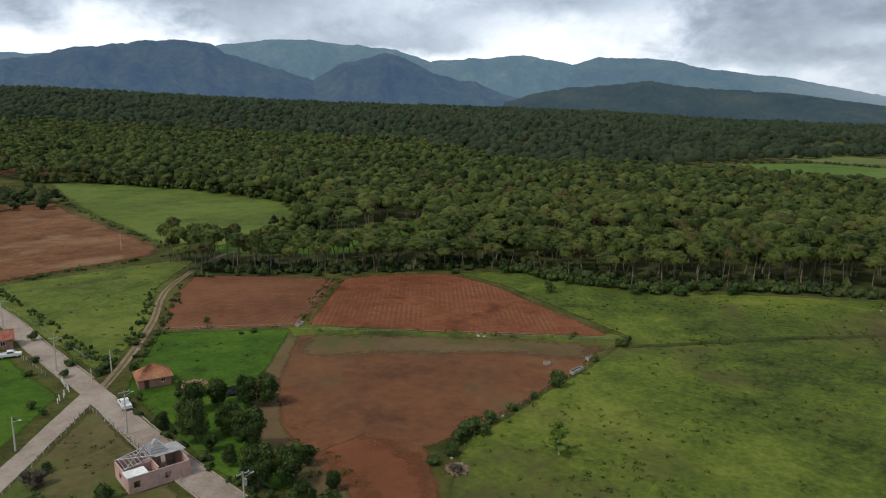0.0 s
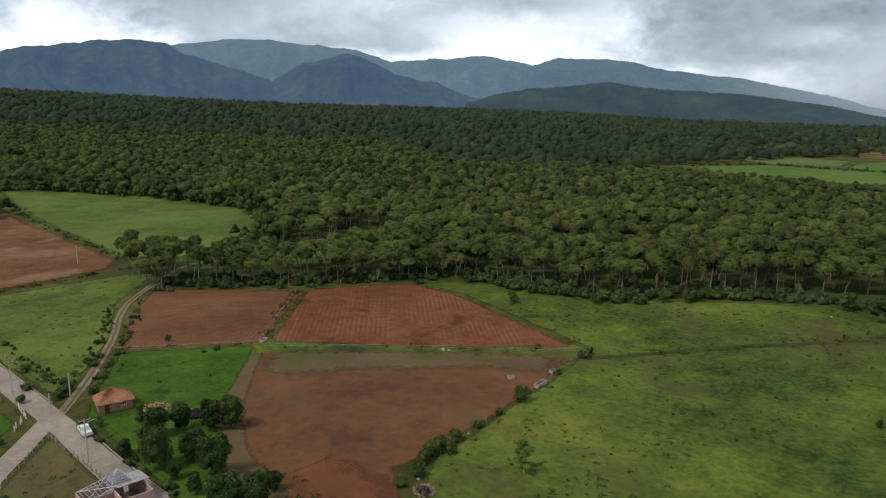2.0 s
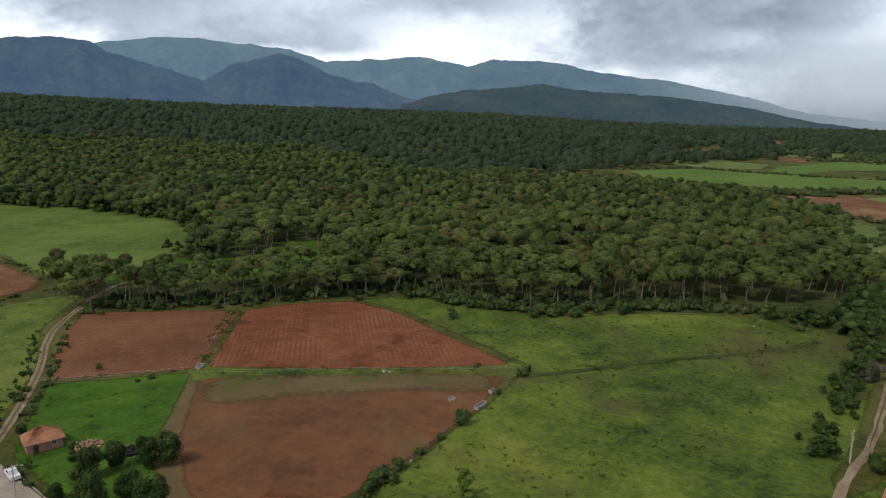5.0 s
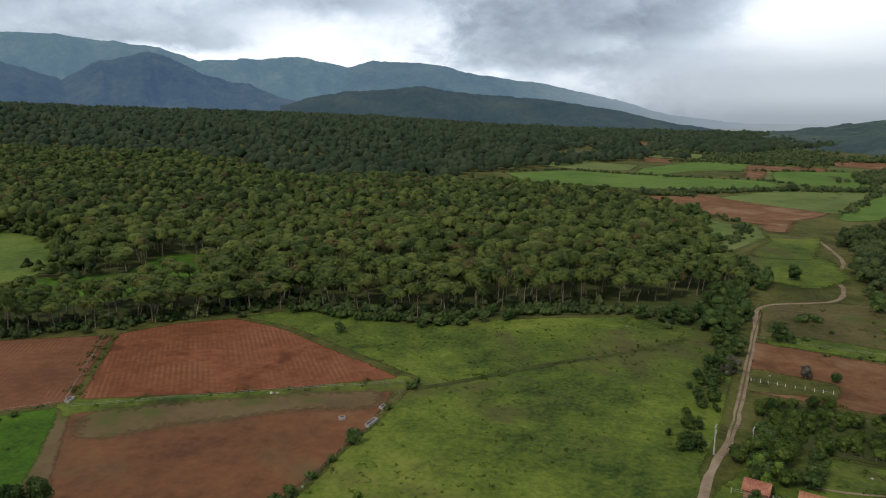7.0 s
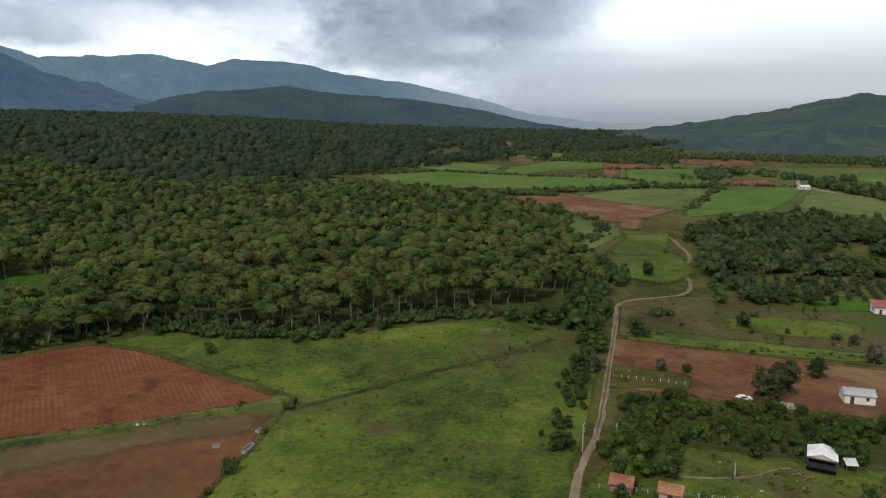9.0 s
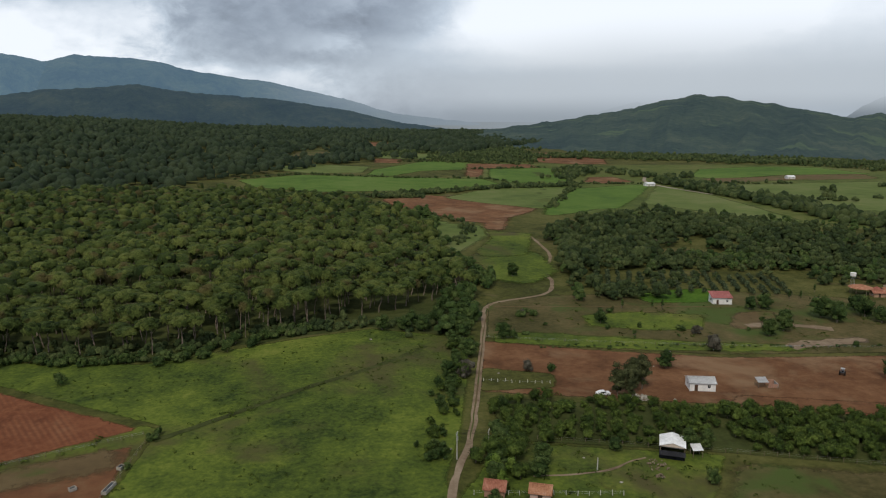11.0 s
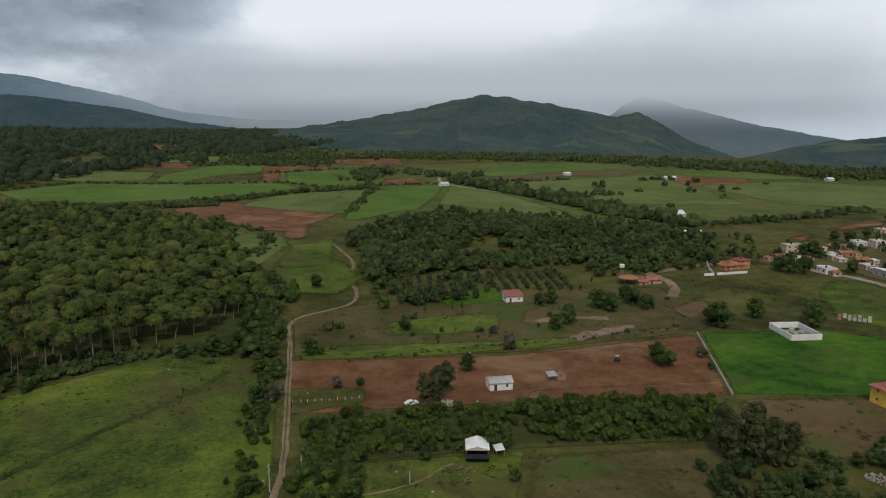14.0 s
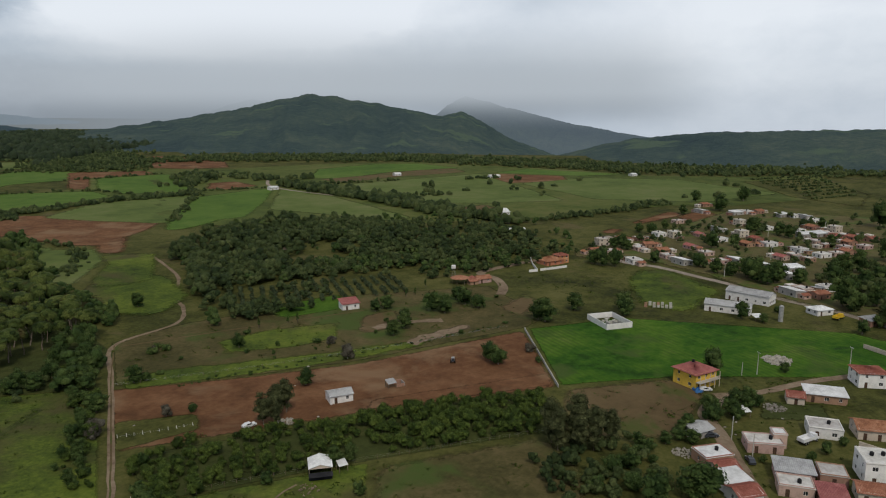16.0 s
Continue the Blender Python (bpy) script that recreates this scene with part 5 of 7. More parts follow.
hedge("field_hedge", [[(412, 813), (476, 730), (560, 658), (561, 580)], [(609, 933), (683, 886), (721, 808)], [(583, 534), (507, 479), (435, 424)], [(334, 472), (333, 421), (307, 372), (263, 342)], [(735, 735), (697, 744), (613, 769)], [(561, 585), (605, 556), (660, 510)], [(300, 805), (393, 826), (412, 813)], [(604, 559), (740, 680)]], FARROUND, DARKWOOD, "dark scrubby hedge between far fields", 3.4, 0.3, 0.75, 2.5)
hedge("field_hedge", [[(644, 600), (739, 677), (756, 639), (737, 551), (765, 519)], [(660, 620), (745, 650)]], FARROUND, DARKWOOD, "clump of tall dark trees on the far plain", 3.2, 0.8, 1.6, 9)
hedge("field_hedge", [[(700, 485), (718, 472), (749, 443), (801, 407)], [(640, 345), (700, 290)], [(850, 330), (880, 300)], [(573, 153), (631, 117), (716, 73)], [(580, 146), (640, 108), (720, 66)]], FARROUND, DARKWOOD, "dark scrubby row of bushes on the far plain", 3.0, 0.4, 1.0, 4)
hedge("hill_foot_woods", [[(780, 1010), (850, 930), (930, 850), (1000, 740), (1040, 620), (1100, 520), (1090, 381), (1075, 243), (1040, 116), (1060, 12), (1110, -93), (1130, -250)], [(960, 900), (1060, 760), (1140, 560), (1150, 380), (1140, 240), (1110, 120), (1130, 0), (1180, -120)]], FARROUND, DARKWOOD, "dark woods along the foot of the hills", 1.0, 0.6, 1.3, 22)
hedge("valley_woods", [[(700, 900), (765, 830), (820, 900), (900, 1000)], [(690, 920), (800, 1010), (930, 1080)], [(720, 870), (830, 960), (1000, 1090)], [(820, 1065), (960, 1180), (1100, 1300)], [(870, 1120), (1010, 1300), (1120, 1450)], [(640, 1050), (720, 1070), (830, 1100)]], FARROUND, DARKWOOD, "dark woods closing the far valley", 1.3, 0.6, 1.3, 24)
hedge("plain_trees", [[(640, 300), (820, 260), (900, 130)], [(720, 300), (860, 220)], [(720, 20), (850, 60), (960, 40)]], FARROUND, DARKWOOD, "scattered single trees on the far plain", 34, 0.8, 1.6, 40)
hedge("forest_understorey", [[(-98, 258), (-13, 270), (17, 276), (54, 248), (108, 241), (136, 235), (150, 217), (161, 206)], [(-98, 264), (-13, 278), (17, 284), (54, 256), (108, 250), (140, 244)]], FARROUND, DARKWOOD, "dark undergrowth below the forest edge", 1.3, 0.25, 0.6, 4.0)
hedge("forest_border", [[(161, 206), (196, 240), (234, 320), (286, 395), (330, 478)]], MIDROUND, BROAD, "leafy border of the pine forest", 5, 0.6, 1.2, 5)
copse("scrub", [(186, 40), (192, 20), (176, 11), (158, 12), (150, 30), (166, 46)], 46, MIDROUND, DARKWOOD, "dark scrub between paddock and lower houses", 0.3, 0.6)
hedge("plantation_trees", [[(985 - 22 * k, -8 - 7.5 * k), (1070 - 25 * k, -92 - 3 * k)] for k in range(9)], FARROUND, DARKWOOD, "dark plantation trees in long rows", 4.5, 0.4, 0.6, 0.8)
# trees far to the west by the meadow
hedge("forest_border", [[(-345, 549), (-300, 557), (-221, 537), (-154, 500), (-110, 464), (-92, 420), (-84, 345)]], MIDROUND, PINE, "low crowns along the meadow edge of the forest", 4.2, 0.7, 1.35, 4.5)
hedge("forest_understorey", [[(-345, 556), (-300, 564), (-221, 544), (-154, 507), (-108, 470), (-88, 424), (-80, 350)]], FARROUND, DARKWOOD, "dark undergrowth below the forest edge", 2.2, 0.5, 1.0, 4)
copse("copse", [(-330, 470), (-262, 462), (-250, 430), (-290, 395), (-340, 380)], 46, MIDROUND, DARKWOOD, "trees round the western farm", 0.8, 1.5)
hedge("field_hedge", [[(-262, 452), (-136, 312), (-140, 300)], [(-175, 222), (-128, 288), (-110, 292)]], FARROUND, BROAD, "low weedy hedge along the field edge", 3, 0.12, 0.3, 1.2)
hedge("roadside_hedge", [[(-157, 227), (-112, 184), (-84, 156)], [(-107, 232), (-93, 194), (-87, 165), (-85, 152)], [(-99, 238), (-86, 194), (-79, 163)], [(-70, 137), (-40, 108), (-20, 90)]], FARROUND, BROAD, "weedy green hedge along track and road", 1.7, 0.1, 0.24, 0.8)


def tufts(name, areas, mat, label, size):
    """Tussocks and weeds that break up the grass."""
    rng = np.random.default_rng(77)
    shapes = [leaf_cloud(rng, [(np.array([rng.normal(scale=0.5), rng.normal(scale=0.5), 0.12]), (0.7, 0.7, 0.4)) for _ in range(3)], 4, 0.33) for _ in range(4)]
    places = []
    for poly, n in areas:
        xs, ys = [p[0] for p in poly], [p[1] for p in poly]
        m = 0
        while m < n:
            x, y = random.uniform(min(xs), max(xs)), random.uniform(min(ys), max(ys))
            if inside(poly, x, y) and noise.noise((x * 0.04, y * 0.04, 2.0)) > random.uniform(-0.5, 0.4):
                k = size * random.uniform(0.4, 1.3) ** 2
                places.append((random.randrange(4), x, y, random.uniform(0, 6.28), k, k))
            m += 1
    tagged(merge_scatter(name, shapes, places, mat), label, "grass", kind="stuff")


EAST = [(0, 60), (0, 122), (14, 141), (39, 177), (44, 186), (12, 246), (54, 236), (108, 230), (136, 224), (156, 196), (106, 134), (88, 117), (60, 70)]
WEED = foliage("pasture_weeds", (0.04, 0.06, 0.012), (0.065, 0.095, 0.016), (0.11, 0.14, 0.028), 0.2)
tufts("pasture_tussocks", [(EAST, 4200), ([(-164, 235), (-119, 282), (-106, 236), (-91, 196), (-84, 161), (-146, 209)], 260), ([(-84, 183), (-48, 188), (-46, 159), (-79, 161)], 60), ([(0, 100), (20, 140), (45, 120), (20, 80)], 250), ([(-140, 190), (-112, 163), (-86, 138), (-84, 100), (-140, 100)], 400), ([(-75, 130), (-60, 115), (-47, 101), (-42, 85), (-72, 85), (-73, 105)], 420), ([(-80, 150), (-40, 110), (-22, 92), (-24, 104), (-40, 145), (-60, 150)], 300)], WEED, "weedy tussocks scattered over the pasture", 0.48)
tufts("grassland_tussocks", [([(163, 190), (196, 228), (300, 175), (345, 120), (300, 75), (281, 81), (217, 126)], 1300), ([(112, 124), (152, 85), (173, 31), (140, 20), (84, 108)], 700), ([(190, 44), (222, 49), (248, 10), (280, -60), (220, -60), (170, -10), (180, 30)], 600), ([(345, 120), (430, 90), (400, 20), (330, 40)], 500)], WEED, "weedy tussocks scattered over rough grassland", 0.8)
tufts("field_edge_weeds", [([(-86, 188), (-48, 193), (-46, 188), (-86, 184)], 90), ([(-46, 196), (-3, 189), (40, 186), (40, 180), (4, 185), (-46, 187)], 160), ([(-50, 250), (-44, 252), (-45, 195), (-50, 195)], 120), ([(41, 184), (12, 242), (16, 246), (46, 186)], 80), ([(38, 176), (66, 180), (90, 184), (140, 194), (140, 199), (88, 189), (40, 181)], 260), ([(-48, 150), (-34, 123), (-22, 104), (-14, 104), (-30, 126), (-41, 150)], 120), ([(-4, 119), (14, 140), (36, 176), (40, 176), (18, 139), (2, 116)], 170), ([(132, 149), (178, 99), (222, 49), (225, 53), (180, 103), (135, 153)], 120)], WEED, "weeds along the field edges", 0.9)

# ---- buildings ----
def plaster(name, c, dirt=0.72):
    return material(name, [tuple(v * dirt for v in c), c, tuple(min(0.85, v * 1.08) for v in c)], (0.35, 2.2), rough=0.85, bump=0.1, bump_depth=0.02, random_tint=0.07)


WHITE = plaster("whitewash", (0.74, 0.72, 0.69), 0.8)
CREAM = plaster("cream_plaster", (0.56, 0.48, 0.39))
PINKW = plaster("pink_plaster", (0.48, 0.33, 0.28))
BRICKW = plaster("bare_brick", (0.34, 0.20, 0.14))
YELLOW = plaster("yellow_plaster", (0.60, 0.36, 0.07))
ORANGEW = plaster("orange_plaster", (0.52, 0.24, 0.13))
GREYW = plaster("grey_render", (0.36, 0.345, 0.32))
TILE = material("clay_roof_tiles", [(0.17, 0.068, 0.045), (0.28, 0.116, 0.075), (0.37, 0.185, 0.128)], (0.5, 3.0), rough=0.85, bump=0.3, bump_depth=0.05, random_tint=0.12)
REDROOF = material("red_painted_roof", [(0.22, 0.075, 0.07), (0.30, 0.11, 0.10), (0.36, 0.15, 0.135)], (0.4, 2.5), rough=0.7, bump=0.1, bump_depth=0.02)
TIN = material("weathered_tin", [(0.24, 0.235, 0.225), (0.36, 0.355, 0.345), (0.46, 0.455, 0.445)], (0.3, 2.4), rough=0.55, metal=0.35, bump=0.1, bump_depth=0.02, random_tint=0.12)
WHITEROOF = material("pale_roof_sheet", [(0.42, 0.42, 0.41), (0.60, 0.60, 0.59), (0.72, 0.72, 0.71)], (0.3, 1.8), rough=0.6, bump=0.1, bump_depth=0.02, random_tint=0.1)
SLAB = material("flat_roof_concrete", [(0.33, 0.31, 0.285), (0.46, 0.44, 0.41), (0.58, 0.56, 0.53)], (0.3, 1.6), rough=0.9, bump=0.15, bump_depth=0.02, random_tint=0.15)
WOOD = material("weathered_wood", [(0.10, 0.075, 0.05), (0.17, 0.13, 0.09), (0.24, 0.20, 0.15)], (0.8, 6.0), bump=0.3, bump_depth=0.02)
DARKWOODM = material("dark_door_paint", [(0.05, 0.03, 0.022), (0.085, 0.05, 0.035), (0.12, 0.075, 0.05)], (0.8, 5.0), rough=0.6)
BLACKSHEET = material("black_shade_cloth", [(0.012, 0.012, 0.014), (0.022, 0.022, 0.025), (0.04, 0.04, 0.043)], (0.5, 4.0), rough=0.8)
STEEL = material("galvanised_steel", [(0.36, 0.37, 0.38), (0.48, 0.49, 0.50), (0.56, 0.57, 0.58)], (0.8, 6.0), rough=0.4, metal=0.8)
BLACKPL = material("black_plastic", [(0.015, 0.015, 0.016), (0.025, 0.025, 0.027)], (0.8, 5.0), rough=0.5)
CARWHITE = material("white_car_paint", [(0.62, 0.62, 0.62), (0.72, 0.72, 0.72)], (0.8, 5.0), rough=0.3, spec=0.5)
CARDARK = material("dark_car_paint", [(0.03, 0.035, 0.045), (0.05, 0.055, 0.065)], (0.8, 5.0), rough=0.3, spec=0.5)
CARYELLOW = material("yellow_machine_paint", [(0.55, 0.36, 0.03), (0.65, 0.44, 0.04)], (0.8, 5.0), rough=0.45)
RUBBER = material("tyre_rubber", [(0.012, 0.012, 0.012), (0.02, 0.02, 0.02)], (2.0, 9.0), rough=0.8)
BLUETARP = material("blue_tarpaulin", [(0.03, 0.10, 0.26), (0.05, 0.16, 0.36)], (0.8, 5.0), rough=0.5, bump=0.3, bump_depth=0.05)
STONE = material("field_stone", [(0.17, 0.15, 0.125), (0.28, 0.255, 0.22), (0.38, 0.355, 0.32)], (0.7, 4.0), bump=0.5, bump_depth=0.05, random_tint=0.15)


def glass_mat():
    m = bpy.data.materials.new("dark_window_glass")
    m.use_nodes = True
    g = Nodes(m.node_tree)
    n = g.n("ShaderNodeTexNoise", Scale=1.5, Detail=2.0)
    c = g.n("ShaderNodeValToRGB", {"ramp": [(0.3, (0.012, 0.014, 0.016)), (0.7, (0.035, 0.04, 0.045))]}, Fac=n)
    b = g.n("ShaderNodeBsdfPrincipled", Base_Color=c, Roughness=0.12)
    b.inputs["Specular IOR Level"].default_value = 0.6
    g.n("ShaderNodeOutputMaterial", Surface=b)
    return m


GLASS = glass_mat()


class Geo:
    """Collects boxes, prisms and tubes of one part."""

    def __init__(self):
        self.v, self.f = [], []

    def quad(self, *pts):
        b = len(self.v)
        self.v += [tuple(p) for p in pts]
        self.f.append(tuple(range(b, b + len(pts))))

    def box(self, x0, x1, y0, y1, z0, z1, bevel=0.0):
        if bevel:
            b = bevel
            rings = [(x0 + b, x1 - b, y0 + b, y1 - b, z0), (x0, x1, y0, y1, z0 + b), (x0, x1, y0, y1, z1 - b), (x0 + b, x1 - b, y0 + b, y1 - b, z1)]
        else:
            rings = [(x0, x1, y0, y1, z0), (x0, x1, y0, y1, z1)]
        base = len(self.v)
        for a, c, d, e, z in rings:
            self.v += [(a, d, z), (c, d, z), (c, e, z), (a, e, z)]
        n = len(rings)
        self.f.append((base + 3, base + 2, base + 1, base))
        for r in range(n - 1):
            for k in range(4):
                p, q = base + 4 * r + k, base + 4 * r + (k + 1) % 4
                self.f.append((p, q, q + 4, p + 4))
        t = base + 4 * (n - 1)
        self.f.append((t, t + 1, t + 2, t + 3))
        return self

    def tube(self, p0, p1, r0, r1, sides=10, caps=True):
        V, F = [], []
        limb(V, F, p0, p1, r0, r1, sides)
        b = len(self.v)
        self.v += [tuple(v) for v in V]
        self.f += [tuple(i + b for i in q) for q in F]
        if caps:
            self.f.append(tuple(b + k for k in range(sides))[::-1])
            self.f.append(tuple(b + sides + k for k in range(sides)))
        return self

    def cable(self, pts, r, sides=4):
        """One unbroken wire through the points."""
        b = len(self.v)
        for i, p in enumerate(pts):
            q = np.array(pts[min(i + 1, len(pts) - 1)]) - np.array(pts[max(i - 1, 0)])
            q = q / (np.linalg.norm(q) + 1e-9)
            u = np.cross(q, (0, 0, 1))
            u = u / (np.linalg.norm(u) + 1e-9)
            w = np.cross(u, q)
            for k in range(sides):
                a = 2 * math.pi * k / sides
                self.v.append(tuple(np.array(p) + (u * math.cos(a) + w * math.sin(a)) * r))
        for i in range(len(pts) - 1):
            for k in range(sides):
                p, q = b + i * sides + k, b + i * sides + (k + 1) % sides
                self.f.append((p, q, q + sides, p + sides))
        return self

    def make(self, name, mat, parent=None, label=""):
        return mesh_object(name, self.v, self.f, mat, parent, label)


def wall_side(g, p0, p1, h, openings, thick=0.22, z0=-0.4):
    """One wall with real openings through it. openings: start, end, bottom, top along the wall."""
    p0, p1 = np.array(p0, float), np.array(p1, float)
    L = np.linalg.norm(p1 - p0)
    d = (p1 - p0) / L
    n = np.array((d[1], -d[0]))
    xs = sorted({0.0, L, *[o[0] for o in openings], *[o[1] for o in openings]})
    zs = sorted({z0, h, *[o[2] for o in openings], *[o[3] for o in openings]})

    def at(s, z, inset):
        q = p0 + d * s - n * inset
        return (q[0], q[1], z)

    for a, b in zip(xs, xs[1:]):
        for c, e in zip(zs, zs[1:]):
            m, k = (a + b) / 2, (c + e) / 2
            if any(o[0] < m < o[1] and o[2] < k < o[3] for o in openings):
                continue
            g.quad(at(a, c, 0), at(b, c, 0), at(b, e, 0), at(a, e, 0))
            g.quad(at(b, c, thick), at(a, c, thick), at(a, e, thick), at(b, e, thick))
    for a, b, c, e in openings:
        g.quad(at(a, c, 0), at(a, c, thick), at(b, c, thick), at(b, c, 0))
        g.quad(at(a, e, thick), at(a, e, 0), at(b, e, 0), at(b, e, thick))
        g.quad(at(a, c, thick), at(a, c, 0), at(a, e, 0), at(a, e, thick))
        g.quad(at(b, c, 0), at(b, c, thick), at(b, e, thick), at(b, e, 0))
    g.quad(at(0, h, 0), at(L, h, 0), at(L, h, thick), at(0, h, thick))


def sheet_roof(g, corners, wave=0.05, pitch=0.45, thick=0.1):
    """A sloping sheet with ribs that run down the slope. corners: eave a, eave b, ridge b, ridge a."""
    ea, eb, rb, ra = (np.array(c, float) for c in corners)
    n = max(2, int(np.linalg.norm(eb - ea) / pitch) * 2)
    m = 3
    base = len(g.v)
    for k in range(n + 1):
        t = k / n
        lift = wave if k % 2 else -wave
        for j in range(m + 1):
            s = j / m
            p = (ea + (eb - ea) * t) * (1 - s) + (ra + (rb - ra) * t) * s
            sag = 0.02 * math.sin(9 * t + 4 * s)
            g.v.append((p[0], p[1], p[2] + lift + sag))
    for k in range(n):
        for j in range(m):
            p = base + k * (m + 1) + j
            g.f.append((p, p + m + 1, p + m + 2, p + 1))
    low = [(c[0], c[1], c[2] - thick) for c in (ea, eb, rb, ra)]
    g.quad(*low[::-1])
    top = [ea, eb, rb, ra]
    for i in range(4):
        j = (i + 1) % 4
        g.quad(low[i], low[j], (top[j][0], top[j][1], top[j][2] - wave), (top[i][0], top[i][1], top[i][2] - wave))


def tank(parent, x, y, z, mat=BLACKPL):
    g = Geo()
    g.tube((x, y, z), (x, y, z + 0.9), 0.5, 0.52, 12).tube((x, y, z + 0.9), (x, y, z + 1.15), 0.52, 0.2, 12)
    g.make("water_tank", mat, parent, "round rooftop water tank")


def house(name, x, y, yaw, w, d, h, wall, roof, kind, label, storeys=1, doors=1, rise=1.6, over=0.5, frames=True, category="house", group="", tanks=0, wins=None, roof_label="", sides=True):
    """A house of walls with openings, windows, doors and a roof of one of several kinds."""
    ob = new(name)
    ob.matrix_basis = pose(x, y, terrain(x, y), 0, 0, yaw)
    tagged(ob, label, category, group)
    rng = random.Random(int(x * 7 + y * 13 + w * 5))
    g = Geo()
    P = [(-w / 2, -d / 2), (w / 2, -d / 2), (w / 2, d / 2), (-w / 2, d / 2)]
    per = h / storeys
    for i in range(4):
        a, b = P[i], P[(i + 1) % 4]
        L = w if i % 2 == 0 else d
        ops, marks = [], []
        n = max(1, int(L / 3.4)) if wins is None else wins
        if not sides and i % 2 == 1:
            n = 0
        for s in range(storeys):
            for k in range(n):
                c = L * (k + 0.5) / n
                if s == 0 and i == 0 and k < doors:
                    ops.append((c - 0.5, c + 0.5, 0.0, 2.05))
                    marks.append("door")
                else:
                    hw = rng.choice((0.45, 0.55, 0.7))
                    ops.append((c - hw, c + hw, s * per + 0.95, s * per + min(2.1, per - 0.4)))
                    marks.append("window")
        wall_side(g, a, b, h, ops)
        ax, bx = np.array(a), np.array(b)
        dd = (bx - ax) / L
        nn = np.array((dd[1], -dd[0]))
        for (s0, s1, z0, z1), kind_of in zip(ops, marks):
            q0, q1 = ax + dd * s0 - nn * 0.13, ax + dd * s1 - nn * 0.13
            pg = Geo()
            q2, q3 = q1 - nn * 0.03, q0 - nn * 0.03
            pts = [(q0, z0), (q1, z0), (q1, z1), (q0, z1)]
            back = [(q3, z0), (q2, z0), (q2, z1), (q3, z1)]
            pg.quad(*[(q[0], q[1], z) for q, z in pts])
            pg.quad(*[(q[0], q[1], z) for q, z in back[::-1]])
            if kind_of == "door":
                pg.make("door", DARKWOODM, ob)
            else:
                win = pg.make("window", GLASS, ob)
                if frames:
                    fg = Geo()
                    f0 = ax + dd * s0 - nn * 0.10
                    t = 0.07
                    L2 = s1 - s0
                    for u0, u1, v0, v1 in ((0, L2, z0, z0 + t), (0, L2, z1 - t, z1), (0, t, z0 + t, z1 - t), (L2 - t, L2, z0 + t, z1 - t), (L2 / 2 - t / 2, L2 / 2 + t / 2, z0 + t, z1 - t)):
                        r0, r1 = f0 + dd * u0, f0 + dd * u1
                        fg.quad((r0[0], r0[1], v0), (r1[0], r1[1], v0), (r1[0], r1[1], v1), (r0[0], r0[1], v1))
                        b0, b1 = r0 - nn * 0.025, r1 - nn * 0.025
                        fg.quad((b0[0], b0[1], v1), (b1[0], b1[1], v1), (r1[0], r1[1], v1), (r0[0], r0[1], v1))
                    fg.make("frame", WHITE, win)
    W, D = w / 2 + over, d / 2 + over
    drop = over * rise / (d / 2)
    r = Geo()
    wave, pit = (0.06, 0.34) if roof in (TILE, REDROOF) else (0.03, 0.5)
    if kind == "gable":
        for sgn in (1, -1):
            e0, e1 = (-W * sgn, -D * sgn, h - drop), (W * sgn, -D * sgn, h - drop)
            sheet_roof(r, (e0, e1, (W * sgn, 0, h + rise), (-W * sgn, 0, h + rise)), wave, pit)
        r.tube((-W, 0, h + rise), (W, 0, h + rise), 0.13, 0.13, 8)
        for sx in (-w / 2, w / 2 - 0.22):
            b = len(g.v)
            for xx in (sx, sx + 0.22):
                g.v += [(xx, -d / 2, h), (xx, d / 2, h), (xx, 0, h + rise - 0.1)]
            g.f += [(b, b + 2, b + 1), (b + 3, b + 4, b + 5), (b, b + 3, b + 5, b + 2), (b + 1, b + 2, b + 5, b + 4)]
    elif kind == "hip":
        k = min(d / 2, w / 2 - 0.2)
        A, B = (-w / 2 + k, 0, h + rise), (w / 2 - k, 0, h + rise)
        for cs in (((-W, -D), (W, -D), B, A), ((W, D), (-W, D), A, B), ((W, -D), (W, D), B, B), ((-W, D), (-W, -D), A, A)):
            sheet_roof(r, ((*cs[0], h - drop), (*cs[1], h - drop), cs[2], cs[3]), wave, pit)
        r.tube((A[0] - 0.01, 0, h + rise), (B[0] + 0.01, 0, h + rise), 0.12, 0.12, 8)
    elif kind == "mono":
        sheet_roof(r, ((-W, -D, h + 0.1), (W, -D, h + 0.1), (W, D, h + rise), (-W, D, h + rise)), wave, pit)
        g.quad((-w / 2, d / 2, h), (w / 2, d / 2, h), (w / 2, d / 2, h + rise - 0.2), (-w / 2, d / 2, h + rise - 0.2))
        for sx in (-w / 2, w / 2):
            g.quad((sx, -d / 2, h), (sx, d / 2, h), (sx, d / 2, h + rise - 0.2))
    else:
        r.box(-w / 2 - 0.15, w / 2 + 0.15, -d / 2 - 0.15, d / 2 + 0.15, h + 0.004, h + 0.16, 0.02)
        pg = Geo()
        for q in ((-w / 2, w / 2, -d / 2, -d / 2 + 0.15), (-w / 2, w / 2, d / 2 - 0.15, d / 2), (-w / 2, -w / 2 + 0.15, -d / 2 + 0.15, d / 2 - 0.15), (w / 2 - 0.15, w / 2, -d / 2 + 0.15, d / 2 - 0.15)):
            pg.box(*q, h + 0.16, h + 0.42)
        pg.make("parapet", wall, ob)
    g.make("wall", wall, ob)
    r.make("roof", roof, ob, roof_label)
    for k in range(tanks):
        tank(ob, rng.uniform(-w / 3, w / 3), rng.uniform(-d / 4, d / 4), h + 0.17)
